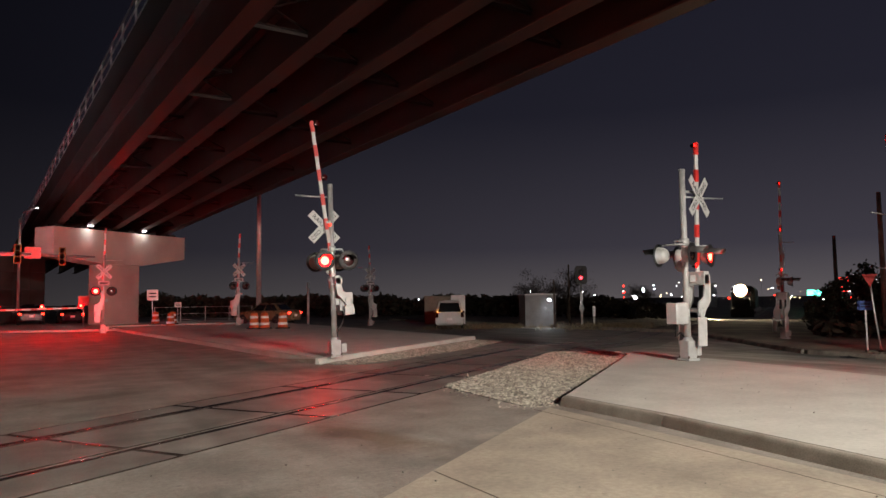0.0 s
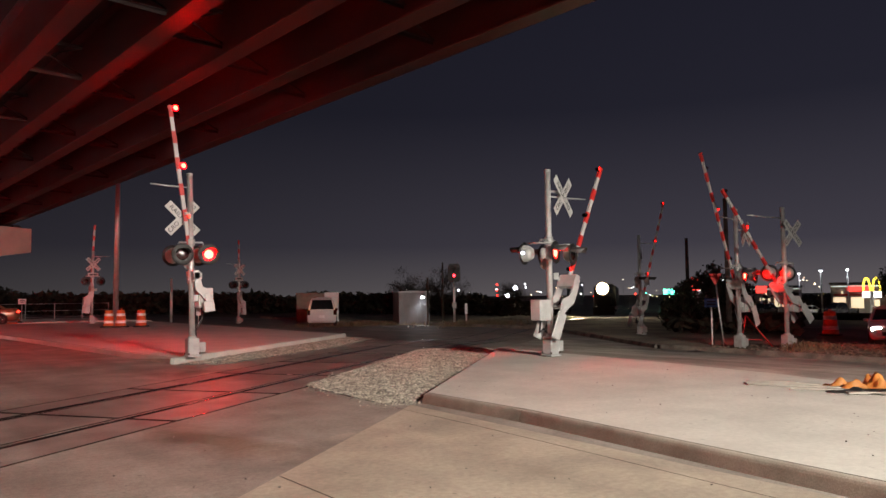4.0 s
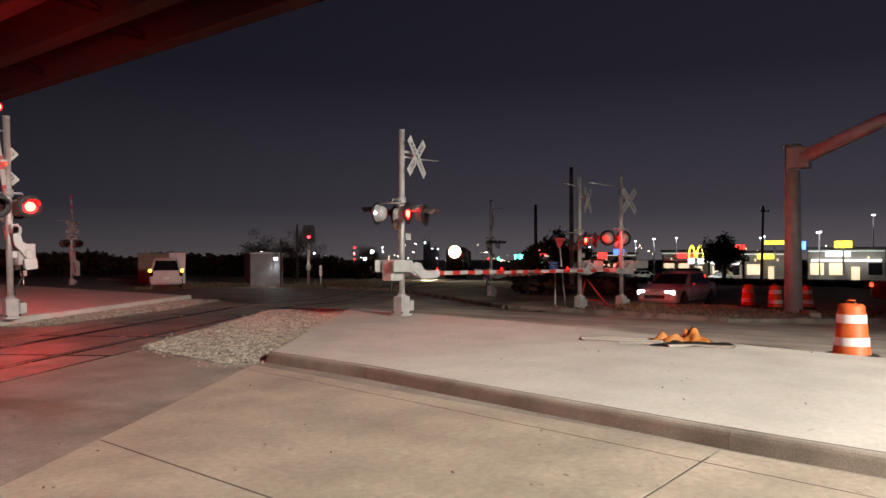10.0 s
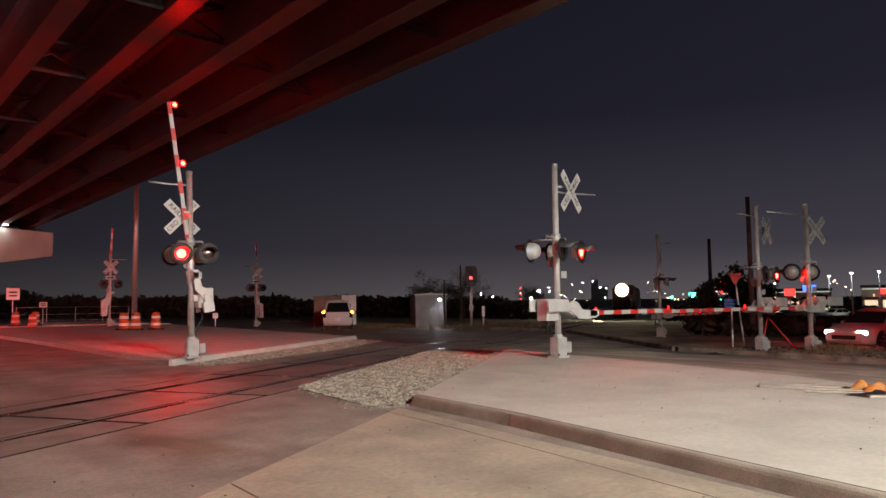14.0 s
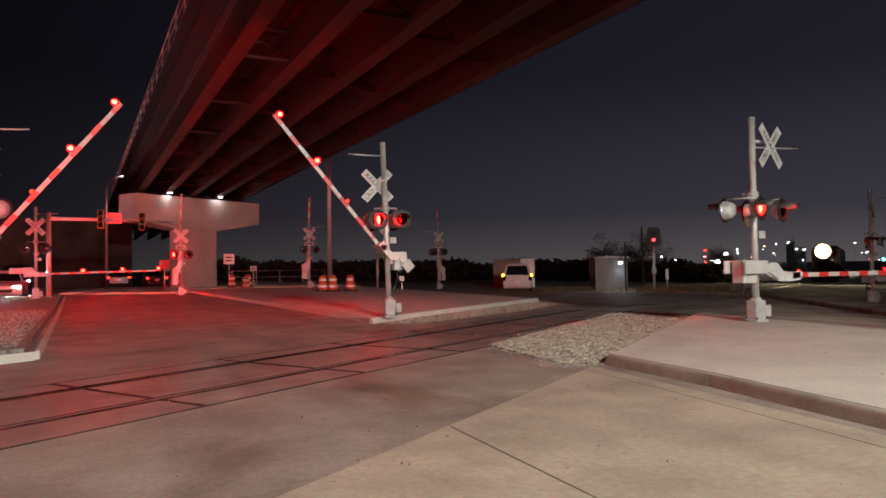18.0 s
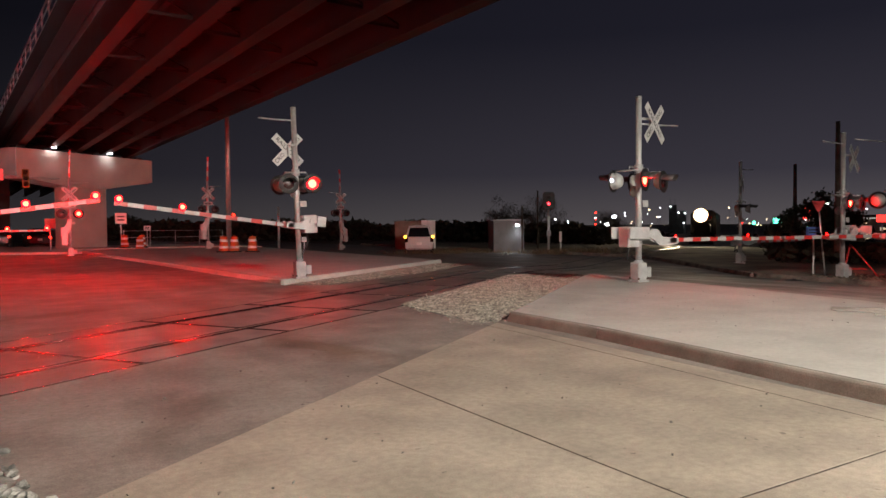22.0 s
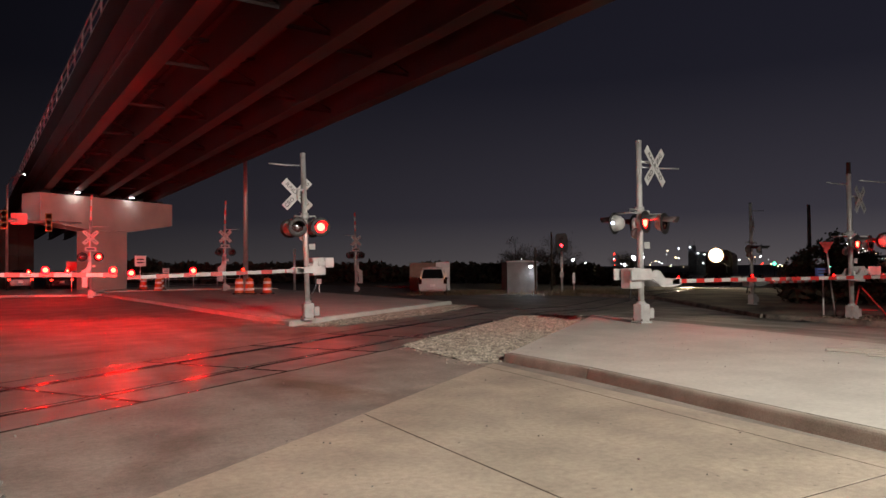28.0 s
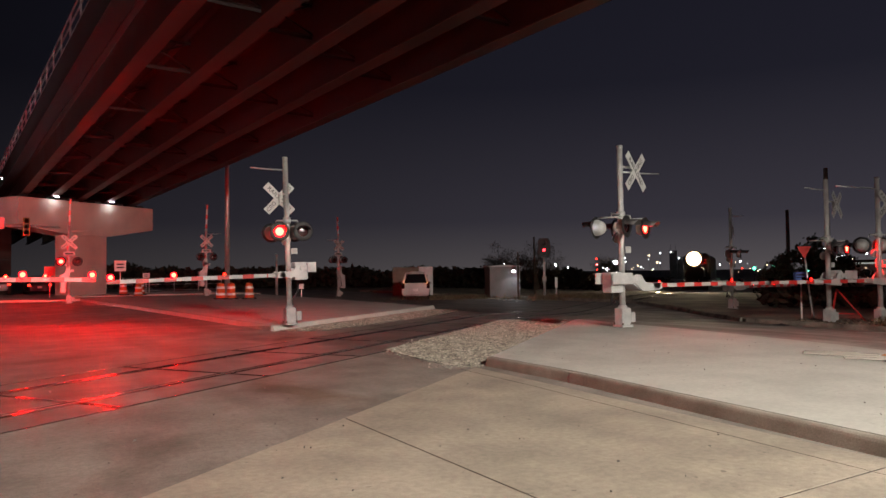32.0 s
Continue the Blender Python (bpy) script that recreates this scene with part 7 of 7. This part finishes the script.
def area_lamp(x, y, z, mat, label="tall car park lamp with a lit white head", two=True):
    g = thing("car_park_lamp", pose(x, y, gz(x, y) - 0.08, 0, 0, 20), label, "street lamp", "car park lamps")
    zz = z - gz(x, y)
    bm = bmesh.new()
    cyl(bm, 0.11, 0.07, zz, None, 10)
    part("shaft", bm, M_GREY, g)
    for sx in ((-1, 1) if two else (1,)):
        bm = bmesh.new()
        box(bm, 0.8, 0.35, 0.14, Matrix.Translation((sx * 0.55, 0, zz)), 0.03)
        head = part("lamp_head", bm, M_GREY, g)
        bm = bmesh.new()
        box(bm, 0.7, 0.3, 0.05, Matrix.Translation((sx * 0.55, 0, zz - 0.09)))
        part("lens", bm, mat, head)


for x, y, z in ((97.2, 40.6, 4.4), (98.3, 37.8, 4.5), (100, 27.0, 4.4), (102, 20.5, 5.0), (139, 19.7, 9.0), (112, 50, 4.5), (118, 68, 4.5), (105, 12, 5.2), (150, 40, 6), (96, 55, 4.2)):
    area_lamp(x, y, z, G_FAR)
lamp("car_park_light", "SPOT", (100.5, 33.0, 4.6), (104, 33.0, -2), 1100, (1.0, 0.95, 0.85), 0.5, 170, 0.5)
lamp("car_park_light", "SPOT", (103, 22.0, 4.8), (107, 22.0, -2), 900, (0.9, 0.95, 1.0), 0.5, 170, 0.5)

# distant lamps over the plain, too small to tell apart
rnd = random.Random(5)
def bulbs(name, rows, mat, label):
    bm = bmesh.new()
    for x, y, z, r in rows:
        bmesh.ops.create_icosphere(bm, subdivisions=1, radius=r, matrix=Matrix.Translation((x, y, z)))
        box(bm, r * 0.25, r * 0.25, z + 4, Matrix.Translation((x, y, (z - 4) / 2 - r)), mi=1)
    ob = part(name, bm, (mat, M_BLACK), None, label, "stuff")
    return tagged(ob, category="lamps")


def polar(az, d, z):
    return (d * math.sin(radians(az)), d * math.cos(radians(az)), z)


white = [(177.5, 176.5, 3.9, 0.9), (175.7, 178.3, 1.6, 0.8), (130.4, 152.1, 3.1, 0.35), (139, 172, 1.6, 0.25), (208, 235, 2.6, 0.5), (215, 225, 4.0, 0.35)]
warm = []
for k in range(46):
    white.append((*polar(rnd.uniform(44, 66), rnd.uniform(170, 320), rnd.uniform(0.5, 6)), rnd.uniform(0.05, 0.16)))
for k in range(60):
    warm.append((*polar(rnd.uniform(46, 80), rnd.uniform(150, 300), rnd.uniform(0.3, 5)), rnd.uniform(0.05, 0.15)))
for k in range(30):
    warm.append((*polar(rnd.uniform(-36, -14), rnd.uniform(220, 320), rnd.uniform(1, 3.4)), rnd.uniform(0.12, 0.26)))
for k in range(10):
    white.append((*polar(rnd.uniform(-26, -8), rnd.uniform(200, 300), rnd.uniform(0.5, 3)), rnd.uniform(0.12, 0.3)))
for az, d, z, r in ((27.5, 260, 1.9, 0.28), (29.0, 255, 1.9, 0.2), (31.5, 240, 2.2, 0.3), (36.5, 200, 3.5, 0.3), (12.0, 150, 1.5, 0.25), (16, 170, 1.8, 0.2), (9.0, 120, 1.2, 0.2)):
    white.append((*polar(az, d, z), r))
bulbs("distant_white_lamps", white, G_FAR, "white lamps scattered along the far horizon")
bulbs("distant_warm_lamps", warm, G_FARWARM, "warm lamps scattered along the far horizon")
bulbs("distant_red_lamps", [(207.5, 217, 3.6, 0.45), (207.5, 217, 6.2, 0.4), (207.5, 217, 1.6, 0.4), (150, 120, 1.0, 0.25), (140, 100, 1.5, 0.2), (160, 95, 0.8, 0.25)], G_TAIL, "red warning lamps on a distant mast")
bulbs("distant_green_lamps", [(150, 104, 1.5, 0.4), (158, 92, 2.0, 0.35), (165, 100, 0.8, 0.3)], G_GREEN, "green signal lamps far down the road")

# a tall mill with lamps on its roof, far along the track
g = thing("mill_tower", pose(184.0, 155.5, gz(184, 155) - 0.06, 0, 0, -50), "dark tall mill building with white lamps on its roof", "building")
for px, w, h in ((-1.2, 2.4, 9.4), (1.5, 3.0, 7.4)):
    bm = bmesh.new()
    box(bm, w, 6.0, h, Matrix.Translation((px, 3.0, h / 2)), 0.05)
    part("block", bm, M_HUT, g)
for px, pz in ((-1.8, 8.9), (0.6, 6.9), (2.6, 6.6), (2.2, 3.6)):
    bm = bmesh.new()
    box(bm, 0.26, 0.2, 0.2, Matrix.Translation((px, -0.16, pz)), 0.05)
    part("wall_lamp", bm, G_FAR, g, "lit white lamp")
for px in (-2.0, -0.5):
    bm = bmesh.new()
    cyl(bm, 0.05, 0.03, 2.2, Matrix.Translation((px, 3.0, 9.35)), 8)
    part("roof_mast", bm, M_BLACK, g)

# water tower and hangar on the left skyline
g = thing("water_tower", pose(-83.4, 246, -0.06), "pale flared concrete water tower on the skyline", "water tower")
bm = bmesh.new()
lathe(bm, [(2.3, 0), (2.1, 5.6), (2.4, 6.2)], None, 24)
part("shaft", bm, M_WALLB, g)
bm = bmesh.new()
lathe(bm, [(2.3, 6.1), (4.0, 8.0), (4.0, 10.8), (3.4, 11.3), (0.0, 11.6)], None, 28)
part("tank", bm, M_WALLB, g)
lamp("tower_light", "SPOT", (-90, 228, 1.5), (-83.4, 246, 8), 16000, (1, 0.97, 0.9), 0.5, 80, 0.5)
for x, y, w, h, yaw in ((-60, 235, 40, 3.4, 14), (-105, 225, 30, 2.8, 24), (-18, 210, 26, 3.0, 5)):
    g = thing("warehouse", pose(x, y, -0.06, 0, 0, yaw), "long pale low warehouse on the skyline", "building", "warehouses")
    bm = bmesh.new()
    box(bm, w, 12, h, Matrix.Translation((0, 6, h / 2)), 0.05)
    part("wall", bm, M_WALLB, g)
    bm = bmesh.new()
    extrude_profile(bm, [(-w / 2 - 0.3, h), (w / 2 + 0.3, h), (0, h + 1.0)], 12.4, Matrix.Translation((0, -0.2, 0)))
    part("roof", bm, M_ROOFB, g)
    for k in range(5):
        bm = bmesh.new()
        box(bm, 0.5, 0.2, 0.25, Matrix.Translation((-w / 2 + (k + 0.5) * w / 5, -0.12, h - 0.4)))
        part("wall_lamp", bm, G_FARWARM, g, "lit wall lamp")


# ---- trees and brush ----
def tree(x, y, h, crown_r, crown_z, seed, label, leaves=2600, name="tree", mat=None, leaf=0.22):
    rnd = random.Random(seed)
    g = thing(name, pose(x, y, gz(x, y) - 0.08), label, "tree", "trees")
    bm = bmesh.new()
    tube(bm, [(0, 0, 0), (0.08 * h / 5, 0.02, h * 0.25), (0.0, 0.05, h * 0.5), (0.1, 0, h * 0.75)], [0.045 * h, 0.033 * h, 0.02 * h, 0.008 * h], 9)
    part("trunk", bm, M_WOOD, g)
    limbs = []
    for k in range(9):
        a, z0 = k * 2.4 + rnd.random(), h * rnd.uniform(0.28, 0.6)
        ln = crown_r * rnd.uniform(0.6, 1.0)
        tip = Vector((math.cos(a) * ln, math.sin(a) * ln, z0 + ln * rnd.uniform(0.3, 1.0)))
        bm = bmesh.new()
        tube(bm, [(0, 0.03, z0), tip * 0.5 + Vector((0, 0, z0 * 0.45)), tip], [0.014 * h, 0.009 * h, 0.003 * h], 6)
        part("limb", bm, M_WOOD, g)
        limbs.append(tip)
    clumps = [Vector((rnd.gauss(0, 0.42) * crown_r, rnd.gauss(0, 0.42) * crown_r, crown_z + rnd.gauss(0, 0.4) * crown_r)) for _ in range(26)] + limbs
    vs, fs = [], []
    for k in range(leaves):
        c = clumps[rnd.randrange(len(clumps))]
        p = c + Vector((rnd.gauss(0, 1), rnd.gauss(0, 1), rnd.gauss(0, 0.8))) * crown_r * 0.17
        u = Vector((rnd.gauss(0, 1), rnd.gauss(0, 1), rnd.gauss(0, 1))).normalized() * leaf * rnd.uniform(0.6, 1.3)
        v = u.cross(Vector((rnd.gauss(0, 1), rnd.gauss(0, 1), rnd.gauss(0, 1)))).normalized() * leaf * 0.5
        i = len(vs)
        vs += [tuple(p - u), tuple(p + v), tuple(p + u), tuple(p - v)]
        fs.append((i, i + 1, i + 2, i + 3))
    me = bpy.data.meshes.new("crown")
    me.from_pydata(vs, [], fs)
    me.materials.append(mat or M_LEAF)
    ob = new("crown", me)
    ob.parent = g
    return g


tree(91, 29, 6.6, 2.3, 4.4, 1, "dark round-crowned tree before the shops", 3200)
tree(35.2, 19.6, 3.4, 1.25, 2.1, 2, "dark bushy tree beside the utility pole", 2600, leaf=0.13)
tree(33.4, 20.8, 2.6, 0.9, 1.6, 3, "dark bush beside the utility pole", 1500, leaf=0.11)
tree(99, 31.5, 4.2, 1.2, 2.6, 4, "small dark tree by the car park", 1200)
tree(46, 56, 4.4, 2.4, 2.6, 5, "bare winter tree beside the track, fine twigs", 6000, mat=M_BRUSH, leaf=0.07)
tree(44, 58.5, 3.6, 2.0, 2.2, 6, "bare winter tree beside the track, fine twigs", 5000, mat=M_BRUSH, leaf=0.07)
tree(62, 62, 4.4, 1.8, 2.6, 7, "bare winter tree along the track, fine twigs", 4500, mat=M_BRUSH, leaf=0.07)


def brush_belt(name, az0, az1, d0, d1, h0, h1, n, seed, label, size=0.9):
    """A belt of brush and far trees with an uneven top."""
    rnd = random.Random(seed)
    vs, fs = [], []
    for k in range(n):
        az, d = rnd.uniform(az0, az1), rnd.uniform(d0, d1)
        top = h0 + (h1 - h0) * (0.5 + 0.5 * noise.noise(Vector((az * 0.35, seed, 0)))) * rnd.uniform(0.5, 1.1)
        x, y, _ = polar(az, d, 0)
        if abs(Vector((x, y, 0)).dot(RAIL_N) - TRACK_MID) < 7.5:
            continue
        zg = gz(x, y) - 0.1
        z = zg + top * rnd.random() ** 0.6
        u = Vector((rnd.gauss(0, 1), rnd.gauss(0, 1), rnd.gauss(0, 0.6))).normalized() * size * rnd.uniform(0.4, 1.1)
        v = u.cross(Vector((rnd.gauss(0, 1), rnd.gauss(0, 1), rnd.gauss(0, 1)))).normalized() * size * rnd.uniform(0.2, 0.6)
        p = Vector((x, y, z))
        i = len(vs)
        vs += [tuple(p - u), tuple(p + v), tuple(p + u), tuple(p - v)]
        fs.append((i, i + 1, i + 2, i + 3))
    me = bpy.data.meshes.new(name)
    me.from_pydata(vs, [], fs)
    me.materials.append(M_BRUSH)
    return tagged(new(name, me), label, "brush", kind="stuff")


brush_belt("far_brush", 4, 44, 85, 120, 1.4, 3.8, 22000, 1, "dark belt of winter brush along the horizon", 0.5)
brush_belt("far_brush", 44, 60, 75, 130, 1.2, 2.6, 9000, 2, "dark low brush beyond the track", 0.5)
brush_belt("far_brush", 60, 110, 130, 180, 1.5, 4.0, 6000, 3, "dark far trees behind the shops", 1.4)
brush_belt("far_brush", -60, -7, 110, 190, 1.2, 2.6, 9000, 4, "dark low brush on the left horizon", 1.2)
brush_belt("near_brush", 50, 66, 34, 60, 0.3, 1.0, 3500, 5, "dark weeds on the bank beyond the far road", 0.35)
bm = bmesh.new()
for k in range(40):
    box(bm, 2.0, 1.0, 0.9, Matrix.Translation((84 + k * 0.25, 46 - k * 1.15, gz(84 + k * 0.25, 46 - k) + 0.3)) @ pose(0, 0, 0, 0, 0, 78 + rnd.uniform(-6, 6)), 0.2)
tagged(part("hedge", bm, M_LEAF, None, "low dark clipped hedge before the car park", "stuff"), category="hedge")
# chain-link fence beyond the island
fence = thing("chain_fence", Matrix(), "low galvanised fence beyond the far island", "fence")
fx = [(7.5 + 1.9 * k, 57.0 + 0.35 * k) for k in range(5)]
for x, y in fx:
    bm = bmesh.new()
    cyl(bm, 0.03, 0.03, 1.3, Matrix.Translation((x, y, 0)), 8)
    part("post", bm, M_GALV, fence)
for (x1, y1), (x2, y2) in zip(fx, fx[1:]):
    for z in (0.3, 0.75, 1.25):
        bm = bmesh.new()
        tube(bm, [(x1, y1, z), (x2, y2, z)], 0.015, 6)
        part("rail", bm, M_GALV, fence)


def motions():
    for ob, rows in KEYED:
        walk(ob, rows)


motions()
